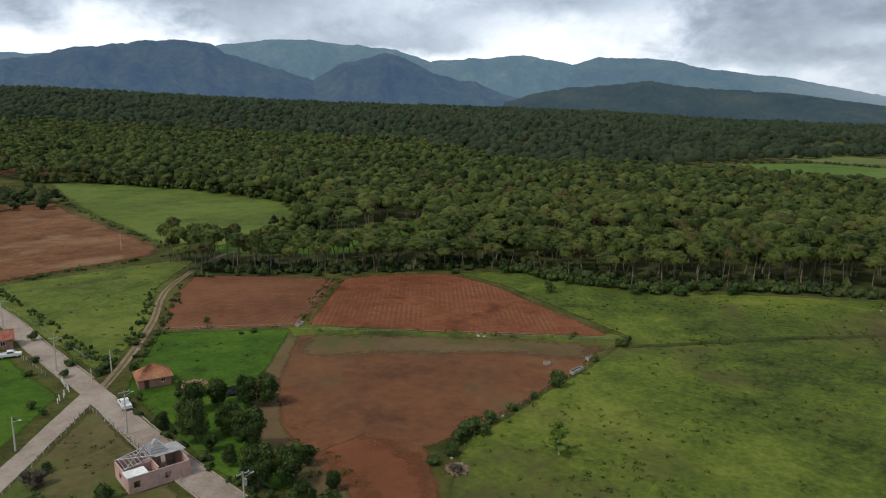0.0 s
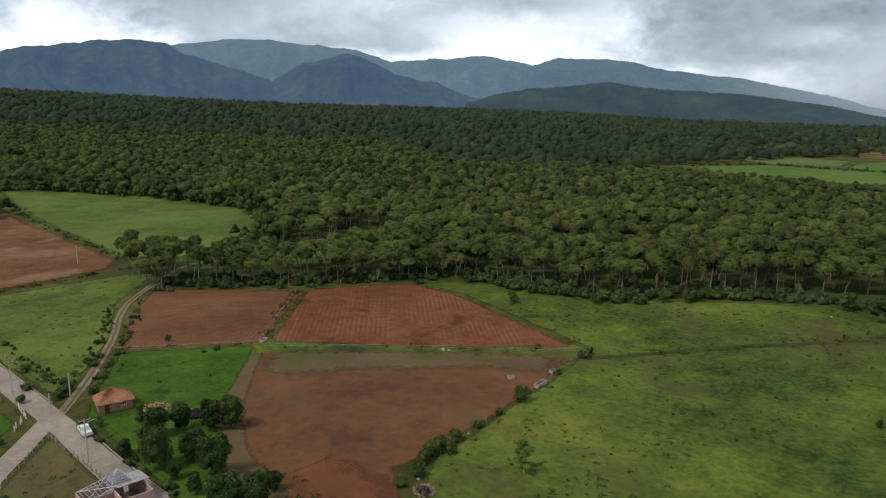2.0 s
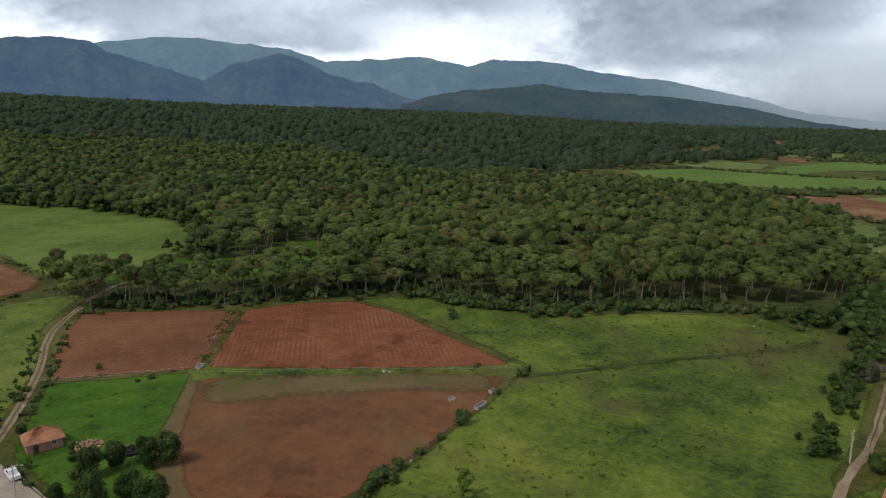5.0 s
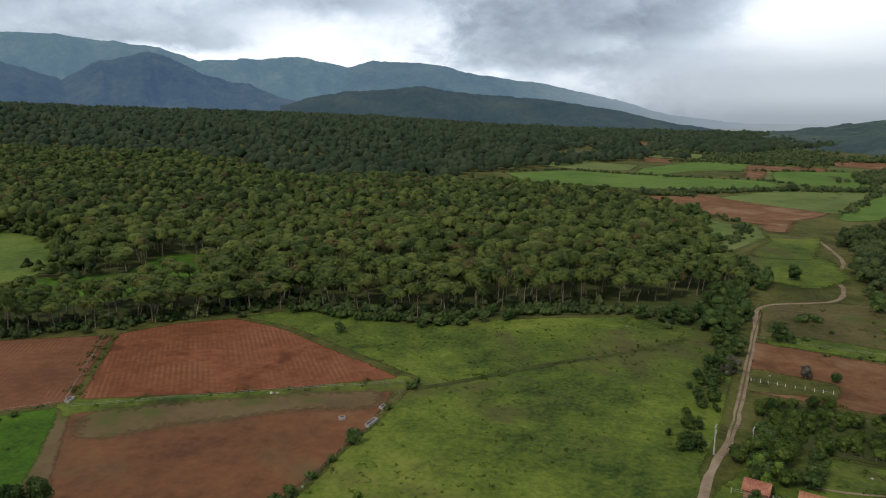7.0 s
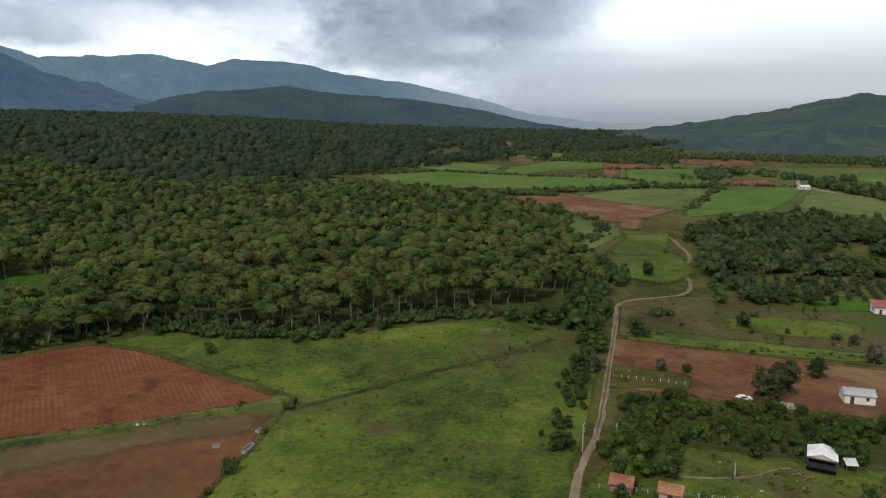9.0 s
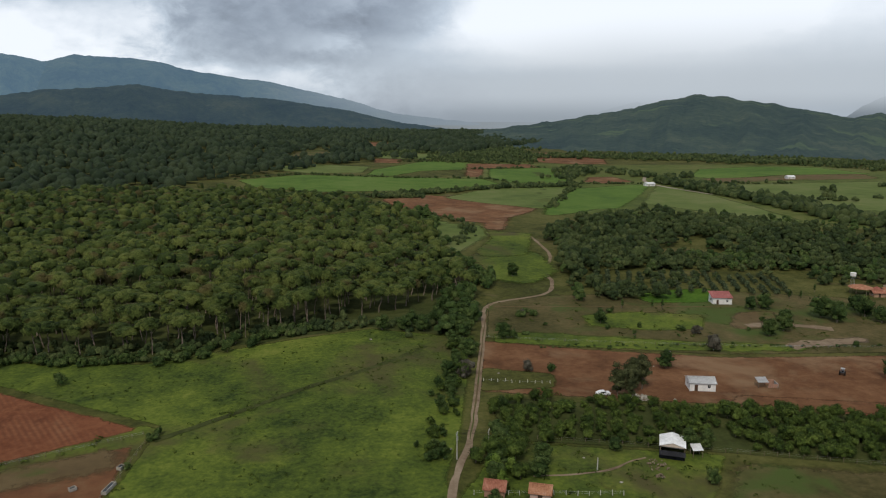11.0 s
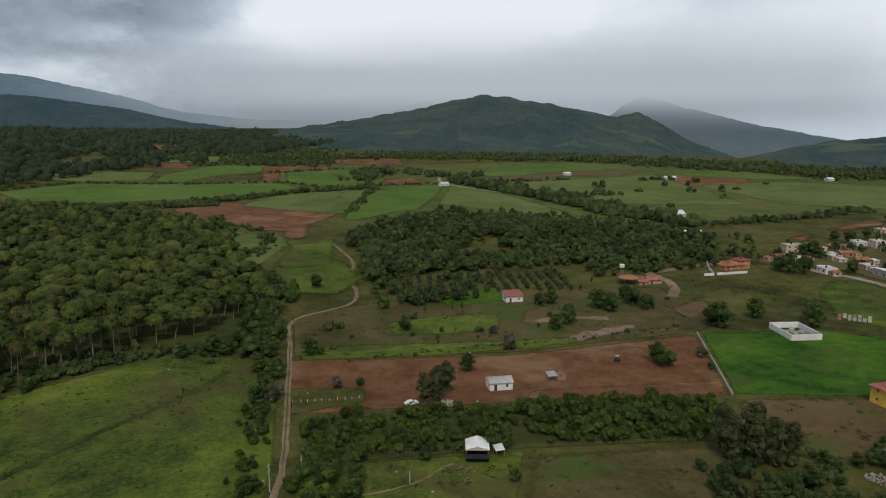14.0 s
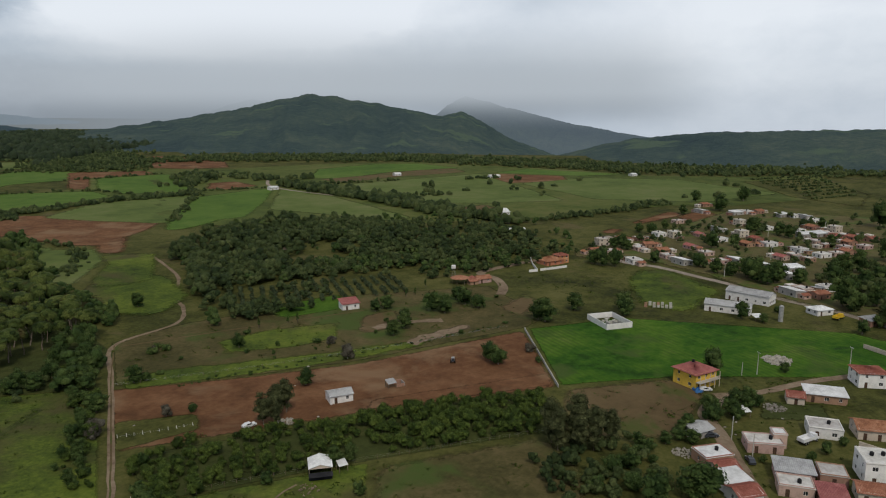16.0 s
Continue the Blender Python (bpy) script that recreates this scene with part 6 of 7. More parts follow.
    return ob


# by the cobbled road
house("tiled_house", -69.5, 148.0, 32, 6.8, 5.8, 2.5, BRICKW, TILE, "hip", "low brick house with a faded clay tile roof", rise=2.0, over=0.5, roof_label="faded red clay tile roof")
house("brick_house", -121, 170, 35, 9, 6, 2.7, BRICKW, TILE, "gable", "small brick house with a red tile roof")


def unfinished_house():
    """A pink house under construction: open rooms, tin canopy, skeleton of a pyramid roof."""
    ob = new("unfinished_house")
    ob.matrix_basis = pose(-51.5, 107, 0, 0, 0, 42) @ Matrix.Diagonal((0.82, 0.82, 0.95, 1))
    tagged(ob, "half-built pink brick house with grey tin roofs", "house")
    g = Geo()
    for a, b, h, ops in (((-6, -4.5), (6, -4.5), 3.0, [(1, 2.2, 0.9, 2.1), (7, 8.2, 0.9, 2.1)]), ((6, -4.5), (6, 4.5), 3.0, [(3, 4.2, 0.9, 2.1)]), ((6, 4.5), (-6, 4.5), 3.2, [(2, 3, 0, 2.1), (8, 9.4, 0.9, 2.1)]), ((-6, 4.5), (-6, -4.5), 3.0, [(3, 4.4, 0.9, 2.1)]), ((0, -4.2), (0, 4.2), 3.3, [(2, 3, 0, 2.1)]), ((-5.7, 0), (-0.3, 0), 3.0, [(2, 3, 0, 2.1)])):
        wall_side(g, a, b, h, ops)
    g.make("wall", PINKW, ob, "unplastered pink brick walls")
    r = Geo()
    sheet_roof(r, ((0.3, 4.9, 3.35), (6.6, 4.9, 3.35), (6.6, -1.0, 3.9), (0.3, -1.0, 3.9)), 0.03, 0.5)
    r.make("roof", TIN, ob, "grey corrugated tin roof")
    s = Geo()
    s.box(-6.3, -2.2, -4.8, -1.6, 3.02, 3.2, 0.02)
    s.make("slab", WHITEROOF, ob, "white painted roof slab")
    t = Geo()
    for a in (0.2, 5.6):
        t.tube((-5.6, a - 1.0, 3.1), (0.2, a - 1.0, 4.1), 0.09, 0.09, 6)
    for k in range(8):
        t.tube((-5.4 + 0.75 * k, -1.2, 3.2 + 0.12 * k), (-5.4 + 0.75 * k, 4.6, 3.2 + 0.12 * k), 0.06, 0.06, 6)
    t.tube((-5.6, -1, 3.1), (0, 4.6, 4.3), 0.08, 0.08, 6).tube((-5.6, 4.6, 3.1), (0, -1, 4.3), 0.08, 0.08, 6)
    t.make("rafter", STEEL, ob, "pale steel rafters")
    c = Geo()
    for k in range(7):
        z, q = 3.7 + 0.3 * k, 2.1 * (1 - k / 7.5)
        c.box(1.6 - q, 1.6 + q, 2.6 - q, 2.6 - q + 0.14, z, z + 0.12)
        c.box(1.6 - q, 1.6 + q, 2.6 + q - 0.14, 2.6 + q, z, z + 0.12)
        c.box(1.6 - q, 1.6 - q + 0.14, 2.6 - q + 0.14, 2.6 + q - 0.14, z, z + 0.12)
        c.box(1.6 + q - 0.14, 1.6 + q, 2.6 - q + 0.14, 2.6 + q - 0.14, z, z + 0.12)
    for sx, sy in ((1, 1), (1, -1), (-1, 1), (-1, -1)):
        c.tube((1.6 + 2.1 * sx, 2.6 + 2.1 * sy, 3.6), (1.6, 2.6, 5.9), 0.07, 0.05, 6)
    c.make("lantern_frame", STEEL, ob, "open pyramid roof frame")
    p = Geo()
    b = len(p.v)
    p.v += [(0.9, 1.9, 5.0), (2.3, 1.9, 5.0), (2.3, 3.3, 5.0), (0.9, 3.3, 5.0), (1.6, 2.6, 6.0)]
    p.f += [(b, b + 1, b + 4), (b + 1, b + 2, b + 4), (b + 2, b + 3, b + 4), (b + 3, b, b + 4), (b + 3, b + 2, b + 1, b)]
    p.make("cap", WHITEROOF, ob, "white pyramid cap")


unfinished_house()

# farm and yard east of the track
house("red_roof_house", 94.0, 105.5, -50, 4.4, 3.8, 2.2, BRICKW, TILE, "gable", "small brick cottage with an orange tile roof", rise=1.2, over=0.4)
house("red_roof_house", 101, 98.5, -50, 4.4, 3.8, 2.1, PINKW, TILE, "gable", "small pink cottage with an orange tile roof", rise=1.1, over=0.4)
house("farm_house", 184, 114, -42, 7.6, 5.6, 2.7, WHITE, TIN, "gable", "whitewashed farm house with a grey sheet roof", rise=1.0, over=0.35, doors=1)
house("pink_roof_house", 278, 166, -40, 8.2, 6.0, 2.9, WHITE, REDROOF, "mono", "white house with a sloping salmon roof", rise=1.6)
house("orange_villa", 412, 104, -35, 13, 10, 3.0, ORANGEW, TILE, "hip", "orange villa with a clay tile roof", rise=1.8, over=0.7)
house("orange_villa_wing", 418, 99, -35, 7, 7, 5.0, ORANGEW, TILE, "hip", "two-storey orange villa wing with tiles", storeys=2, rise=1.3, over=0.5)
house("farm_cottage", 352, 126, -40, 8, 6, 2.5, PINKW, TILE, "gable", "pink cottage with a clay tile roof", rise=1.2)
house("farm_cottage", 345, 129, -40, 5, 4, 2.2, BRICKW, TILE, "gable", "small brick outbuilding with a tile roof", rise=0.9)


def barn():
    ob = new("barn")
    ob.matrix_basis = pose(141, 93.5, 0, 0, 0, -54)
    tagged(ob, "open barn with a bright white sheet roof", "barn")
    r = Geo()
    for sgn in (1, -1):
        sheet_roof(r, ((-3.1 * sgn, -3.2, 3.3), (-3.1 * sgn, 3.2, 3.3), (0, 3.2, 4.3), (0, -3.2, 4.3)) if sgn > 0 else ((3.1, 3.2, 3.3), (3.1, -3.2, 3.3), (0, -3.2, 4.3), (0, 3.2, 4.3)), 0.03, 0.4)
    r.make("roof", WHITEROOF, ob, "bright white sheet roof")
    for px in (-2.8, 2.8):
        for py in (-3, 0, 3):
            Geo().tube((px, py, -0.3), (px, py, 3.25), 0.09, 0.09, 8).make("post", WOOD, ob)
    Geo().box(-2.9, 2.9, 2.85, 2.95, 0, 2.9).make("back_wall", GREYW, ob)
    Geo().box(-2.9, 2.9, -3.15, -3.05, 0.0, 1.5).make("screen", BLACKSHEET, ob, "black shade cloth screen")
    Geo().box(-3.0, -2.9, -2.9, 2.8, 0.0, 2.3).make("screen", BLACKSHEET, ob, "black shade cloth screen")
    g = Geo()
    g.quad((-3, -3.05, 2.1), (3, -3.05, 2.1), (3, -4.6, 1.6), (-3, -4.6, 1.6))
    g.quad((-3, -4.6, 1.56), (3, -4.6, 1.56), (3, -3.05, 2.06), (-3, -3.05, 2.06))
    g.make("awning", BLACKSHEET, ob, "sagging black awning")
    e = Geo()
    e.quad((-2.9, -3.04, 3.1), (2.9, -3.04, 3.1), (0, -3.04, 4.1))
    e.make("gable", CREAM, ob)


barn()


def pen_shed(x, y, yaw, roof=TIN, label="ruined cattle shed with a tilted tin roof", posts=4, s=1.0):
    ob = new("cattle_shed")
    ob.matrix_basis = pose(x, y, 0, 0, 0, yaw)
    tagged(ob, label, "shed")
    g = Geo()
    sheet_roof(g, ((-2 * s, -1.6 * s, 2.0), (1.2 * s, -1.6 * s, 2.1), (1.2 * s, 1.6 * s, 2.7), (-2 * s, 1.6 * s, 2.6)), 0.03, 0.4)
    g.make("roof", roof, ob)
    for px in (-1.8, 1.0):
        for py in (-1.4, 1.4):
            Geo().tube((px * s, py * s, -0.2), (px * s, py * s, 2.05 + 0.15 * (py > 0)), 0.08, 0.07, 6).make("post", WOOD, ob)
    if posts:
        Geo().box(1.4, 4.2, -0.9, -0.75, 0, 1.2).make("pen_wall", BRICKW, ob)
        Geo().box(4.2, 4.35, -0.9, 2.2, 0, 1.3).make("pen_wall", GREYW, ob)
        Geo().box(1.4, 4.2, 2.2, 2.35, 0, 1.5).make("pen_wall", BRICKW, ob)
        for k in range(5):
            Geo().tube((1.4 + 0.7 * k, -2.2, 0), (1.4 + 0.7 * k, -2.2, 1.2), 0.06, 0.05, 6).make("stake", WOOD, ob)


pen_shed(200, 103, -40)
pen_shed(145, 89, -38, WHITEROOF, "small shed with a white sheet roof", 0, 0.8)
pen_shed(223, -7, -60, WHITEROOF, "small open shed with a white roof", 0, 1.2)
pen_shed(334, -12, -60, WHITEROOF, "small open shed beside the crop field", 0, 1.4)


def palapa(x, y, r, h):
    ob = new("palapa")
    ob.matrix_basis = pose(x, y, terrain(x, y))
    tagged(ob, "round open shelter with an orange tile roof", "shelter", "round shelters")
    n = 28
    verts = [(0, 0, h)] + [(r * math.cos(6.2832 * k / n), r * math.sin(6.2832 * k / n), h - 1.5 + (0.08 if k % 2 else 0)) for k in range(n)]
    verts += [(v[0], v[1], v[2] - 0.15) for v in verts[1:]] + [(0, 0, h - 0.3)]
    faces = [(0, 1 + k, 1 + (k + 1) % n) for k in range(n)] + [(1 + k, 1 + n + k, 1 + n + (k + 1) % n, 1 + (k + 1) % n) for k in range(n)] + [(2 * n + 1, 1 + n + (k + 1) % n, 1 + n + k) for k in range(n)]
    mesh_object("roof", verts, faces, TILE, ob)
    for k in range(6):
        a = 6.2832 * k / 6
        Geo().tube((0.8 * r * math.cos(a), 0.8 * r * math.sin(a), -0.2), (0.8 * r * math.cos(a), 0.8 * r * math.sin(a), h - 1.3), 0.12, 0.12, 8).make("post", WOOD, ob)


palapa(344, 136, 5.2, 4.6)
palapa(349, 131, 3.0, 3.8)


def white_enclosure():
    """A walled plot with a house begun inside it."""
    ob = new("walled_enclosure")
    ob.matrix_basis = pose(303, 48.5, 0, 0, 0, -49) @ Matrix.Diagonal((0.84, 0.84, 0.95, 1))
    tagged(ob, "white walled plot with half-built rooms inside", "enclosure")
    for q in ((-7.5, 7.5, -10, -9.7), (-7.5, 7.5, 9.7, 10), (-7.5, -7.2, -9.7, 9.7), (7.2, 7.5, -9.7, 9.7)):
        Geo().box(*q, -0.2, 2.6, 0.03).make("wall", WHITE, ob)
    for q in ((-4, 3, -9.6, -9.4), (-4, -3.8, -9.3, -3), (0, 0.2, -9.3, -3), (3, 3.2, -9.3, -3), (-4, 3.2, -3, -2.8)):
        Geo().box(*q, 0, 2.2, 0.02).make("room_wall", CONCRETE, ob)
    for px, py in ((-3, 2), (0, 4), (3, 1), (2, 6)):
        Geo().box(px, px + 1.6, py, py + 1.1, 0, 1.1, 0.05).make("block_stack", CONCRETE, ob)


white_enclosure()

# around the bright crop field
house("warehouse", 368, -8.5, -111, 21, 9, 4.6, WHITE, TIN, "gable", "long white warehouse with a grey tin roof", doors=2, rise=1.6, over=0.4, wins=5, category="warehouse")
house("warehouse", 344.5, 1, -95, 20, 8, 3.6, WHITE, TIN, "gable", "long low white warehouse with a grey roof", doors=1, rise=1.5, over=0.4, wins=4, category="warehouse")


def yellow_house():
    ob = house("yellow_house", 245, 9, -36, 10.5, 9.5, 5.6, YELLOW, REDROOF, "hip", "two-storey yellow house with a red hipped roof", storeys=2, rise=1.3, over=0.7, tanks=0)
    Geo().box(-5.2, 5.2, -6.6, -4.8, 2.75, 2.95, 0.02).make("balcony", CONCRETE, ob, "pale concrete balcony slab")
    for k in range(5):
        Geo().tube((-4.9 + 2.45 * k, -6.4, -0.2), (-4.9 + 2.45 * k, -6.4, 5.4), 0.13, 0.13, 8).make("column", CREAM, ob, "cream porch column")
    for k in range(22):
        Geo().tube((-5.0 + 0.476 * k, -6.45, 2.95), (-5.0 + 0.476 * k, -6.45, 3.75), 0.05, 0.05, 5).make("baluster", CREAM, ob)
    Geo().box(-5.2, 5.2, -6.55, -6.35, 3.75, 3.87, 0.02).make("rail", CREAM, ob)
    tank(ob, 3.0, 3.4, 5.9)


yellow_house()
house("white_house", 268, -46, -74, 9.5, 8.5, 5.2, WHITE, TILE, "hip", "two-storey white house with an orange tile roof", storeys=2, rise=1.2, over=0.4, tanks=0)
house("brick_store", 247, -31, -84, 12, 7.5, 2.8, BRICKW, WHITEROOF, "mono", "long brick store with pale sheet roof", rise=0.5)
house("orange_roof_annex", 241, -22, -84, 5, 5.5, 2.8, CREAM, TILE, "gable", "cream annex with an orange tile roof", rise=1.0)
house("pink_house", 202, -12, -76, 9.5, 6.5, 2.8, PINKW, SLAB, "flat", "flat-roofed pink house with white patched roof", doors=2, tanks=1)
house("pink_house_tower", 205.5, -16, -76, 3.6, 4.0, 4.2, PINKW, WHITEROOF, "flat", "small pink upper room with white roof")
house("white_block_house", 219, -28.5, -85, 9, 7.5, 3.0, WHITE, SLAB, "flat", "white flat-roofed block house", tanks=1)
house("long_white_house", 224, -44, -80, 15, 8, 3.2, CREAM, TILE, "gable", "long cream house with an orange tile roof", doors=2, rise=1.4)
house("grey_roof_house", 188, -19, -84, 9, 7, 3.0, PINKW, TIN, "mono", "pink house with a grey sheet roof", doors=2, rise=0.5)
house("brick_shell", 190, -28, -84, 6.5, 6.5, 2.8, BRICKW, SLAB, "flat", "bare brick house with a flat roof", doors=1)
house("white_two_storey_house", 196, -39, -80, 9, 9, 5.8, WHITE, SLAB, "flat", "white two-storey house with flat roof and tank", storeys=2, tanks=2)
house("roadside_house", 188.5, 0.5, -52, 8.5, 6.5, 2.9, BRICKW, WHITEROOF, "flat", "brick house with a bright white roof", tanks=1)
house("roadside_house", 182.5, -2.5, -52, 6.0, 5.5, 2.7, CREAM, TILE, "gable", "cream house with a faded tile roof", rise=1.1)
house("roadside_house", 176.5, -4.5, -52, 7.0, 6.0, 2.9, WHITE, WHITEROOF, "mono", "white house with a patched pale roof", rise=0.6)
house("roadside_house", 171, -7.5, -52, 6.5, 6.0, 2.9, WHITE, TILE, "gable", "white house with a red tile roof", rise=1.1)
house("grey_tin_house", 204, 5.5, -40, 7, 6, 2.4, GREYW, TIN, "gable", "low grey house under loose tin sheets", rise=0.9)
house("lower_house", 180, -19, -84, 8, 6, 2.9, PINKW, SLAB, "flat", "pink house with flat grey roof", tanks=1)
house("lower_house", 178, -27, -84, 6, 7, 2.9, BRICKW, REDROOF, "mono", "brick house with a red sheet roof", rise=0.5)
house("lower_house", 184, -36, -84, 7, 6, 3.0, CREAM, TILE, "gable", "cream house with an orange tile roof", rise=1.1)
house("field_house", 357, -38, -50, 9, 7, 2.8, WHITE, WHITEROOF, "hip", "white house with a pale hipped roof", rise=1.0)
house("field_house", 347, -58, -50, 9, 6, 2.8, BRICKW, TIN, "mono", "brick workshop with a flat tin roof", rise=0.5)
house("field_house", 306, -64, -55, 8, 6, 2.7, WHITE, REDROOF, "gable", "white house with a dark red roof", rise=1.2)
house("far_farm", -337, 500, 10, 12, 7, 3, WHITE, TIN, "gable", "pale western farm building with a tin roof", rise=1.2)
house("far_farm", -322, 478, 30, 9, 6, 3, CREAM, SLAB, "flat", "cream flat-roofed farm building")
for x, y, w, nm in ((883, 304, 15, "white_farm_hall"), (855, 433, 9, "far_farm"), (656, 489, 10, "far_farm"), (587, 192, 8, "far_farm"), (500, 159, 9, "far_farm"), (598, 196, 6, "far_farm"), (505, 152, 7, "far_farm"), (978, 139, 8, "far_farm")):
    house(nm, x, y, random.uniform(-60, -20), w, 8, 3.2, WHITE, WHITEROOF, "gable", "white farm building far out on the plain", rise=1.2, frames=False)

# the village: a few house types, repeated along its lanes
LANES = [[(440, 70), (431, 59), (428, 43), (412, 20), (399, 1), (377, -23), (365, -44), (345, -64)], [(520, 90), (478, 50), (462, 25), (440, -8)], [(480, -64), (503, -73), (528, -81), (561, -91), (620, -110)]]
TYPES = []
for i, (w, d, h, wl, rf, kd, lb, st) in enumerate(((8, 6.5, 2.7, PINKW, SLAB, "flat", "pink flat-roofed village house", 1), (8, 7, 3.0, BRICKW, TILE, "gable", "brick village house with a tile roof", 1), (9, 7, 2.8, WHITE, SLAB, "flat", "white flat-roofed village house with tank", 1), (8, 7, 4.9, CREAM, SLAB, "flat", "cream two-storey village house", 2), (8, 6, 2.8, PINKW, REDROOF, "gable", "pink village house with a red roof", 1), (11, 7, 3.0, GREYW, WHITEROOF, "mono", "grey village house with a pale sheet roof", 1), (8, 7, 4.8, PINKW, SLAB, "flat", "pink two-storey village house", 2), (7, 6, 2.8, BRICKW, SLAB, "flat", "small unplastered brick village house", 1))):
    TYPES.append((w, d, h, wl, rf, kd, lb, st))
first = {}
STREETS = [
    [(483, 86, 3), (453, 85, 1), (455, 76, 0), (433, 57, 2), (504, 75, 1), (510, 65, 7), (488, 56, 1), (474, 60, 0), (471, 45, 1), (456, 40, 0), (442, 30, 5), (494, 29, 4), (544, 26, 4), (532, 43, 3), (535, 54, 2)],
    [(572, 14, 5), (529, 12, 2), (556, -2, 3), (609, 0, 3), (518, -6, 1), (541, -12, 1), (525, -20, 2), (475, 18, 0), (452, 9, 0), (457, -1, 5), (450, -14, 5), (602, 47, 0), (713, 33, 1), (668, 33, 5), (669, 4, 5), (680, -5, 2), (686, -14, 1), (596, -19, 2)],
    [(671, -33, 5), (672, -42, 2), (668, -51, 5), (650, -57, 2), (592, -41, 2), (572, -45, 5), (579, -54, 5), (605, -67, 3), (612, -52, 1), (588, -61, 0), (572, -64, 4), (583, -71, 0), (574, -76, 1), (584, -82, 0), (571, -87, 1)],
    [(547, -50, 0), (535, -55, 7), (532, -66, 0), (551, -71, 1), (540, -79, 0), (511, -38, 2), (480, -26, 4), (490, -33, 0), (480, -41, 7), (498, -50, 2), (506, -59, 0), (515, -66, 1), (447, -31, 5), (427, -27, 5), (396, -33, 0), (387, -40, 1), (405, -45, 2), (388, -28, 5)],
]
random.seed(31)
SHEDS = [(4.2, 3.4, 2.2, BRICKW, TIN, "mono", "small brick yard shed with a tin roof"), (5.0, 3.6, 2.3, CREAM, WHITEROOF, "flat", "small cream yard room with a pale roof"), (4.6, 4.0, 2.3, PINKW, TILE, "gable", "small pink yard shed with a tile roof")]
first_shed = {}
for street in STREETS:
    for x, y, i in street:
        yaw = -50 + random.choice((0, 90)) + random.uniform(-7, 7)
        if i not in first:
            w, d, h, wl, rf, kd, lb, st = TYPES[i]
            first[i] = house("village_house", x, y, yaw, w, d, h, wl, rf, kd, lb, st, rise=1.1, over=0.35, frames=False, group="houses of the village", tanks=1 if kd == "flat" else 0, wins=2)
        else:
            copy_thing(first[i], pose(x, y, terrain(x, y), 0, 0, yaw))
        # sheds and rooms built on behind, close against the house
        for side in (-1, 1):
            if random.random() < 0.6:
                k = random.randrange(3)
                a = radians(yaw)
                sx, sy = x + math.cos(a) * 7.6 * side, y + math.sin(a) * 7.6 * side
                if k not in first_shed:
                    w, d, h, wl, rf, kd, lb = SHEDS[k]
                    first_shed[k] = house("yard_shed", sx, sy, yaw + 90, w, d, h, wl, rf, kd, lb, rise=0.7, over=0.25, frames=False, category="shed", group="sheds of the village", wins=1)
                else:
                    copy_thing(first_shed[k], pose(sx, sy, terrain(sx, sy), 0, 0, yaw + 90))
ribbon("village_lane", LANES[0], 5.0, COBBLE, "pale cobbled village lane", "road", 0.12, 0.3)
ribbon("village_lane", LANES[1], 4.5, COBBLE, "pale cobbled village lane", "road", 0.14, 0.3)
ribbon("village_lane", LANES[2], 5.0, COBBLE, "pale cobbled village lane", "road", 0.16, 0.3)
ribbon("farm_drive", [(330, 108), (346, 112), (362, 122), (372, 134), (402, 122), (436, 104)], 5.0, DUST, "pale dirt drive to the villa", "track", 0.13, 0.5)
ribbon("lower_lane", [(236, -2), (221, 4), (206, -1), (196, -4), (187, -6.5), (174, -11), (160, -17)], 4.6, DUST, "bare earth lane between village houses", "track", 0.13, 0.4)
ribbon("house_drive", [(236, 2), (245, -12), (262, -28), (280, -50)], 3.4, DUST, "worn dirt drive past the yellow house", "track", 0.125, 0.4)
ribbon("foot_path", [(194, 221), (214, 206), (234, 191), (270, 163), (300, 140)], 1.1, MARGIN, "narrow dirt path over the grassland", "track", 0.125, 0.4)
ribbon("yard_path", [(106, 106), (112, 102), (118, 99), (124, 97), (130, 97), (134, 96)], 0.7, DUST, "thin worn path across the yard", "track", 0.12, 0.3)
ribbon("clay_bank", [(243, 117), (256, 113), (268, 106)], 6, DUST, "bare sandy creek bank", "ground", 0.12, 2.5)
ribbon("clay_bank", [(255, 140), (266, 134), (278, 118)], 5, DUST, "bare sandy creek bank", "ground", 0.12, 2.0)
ribbon("far_road", [(742, 560), (690, 520), (662, 475), (640, 400)], 4, COBBLE, "pale far road between fields", "road", 0.45, 0.5)


# ---- walls, fences, poles ----
def wall_line(name, pts, h, mat, label, t=0.25):
    ob = new(name)
    ob.matrix_basis = pose(pts[0][0], pts[0][1], 0)
    tagged(ob, label, "wall")
    for (x0, y0), (x1, y1) in zip(pts, pts[1:]):
        L = math.hypot(x1 - x0, y1 - y0)
        n = max(1, round(L / 4))
        d = ((x1 - x0) / L, (y1 - y0) / L)
        for k in range(n):
            g = Geo().box(0.02, L / n - 0.02, -t / 2, t / 2, -0.2, h + random.uniform(-0.06, 0.06), 0.02)
            p = g.make("panel", mat, ob)
            p.matrix_basis = pose(x0 - pts[0][0] + d[0] * L * k / n, y0 - pts[0][1] + d[1] * L * k / n, 0, 0, 0, math.degrees(math.atan2(d[1], d[0])))


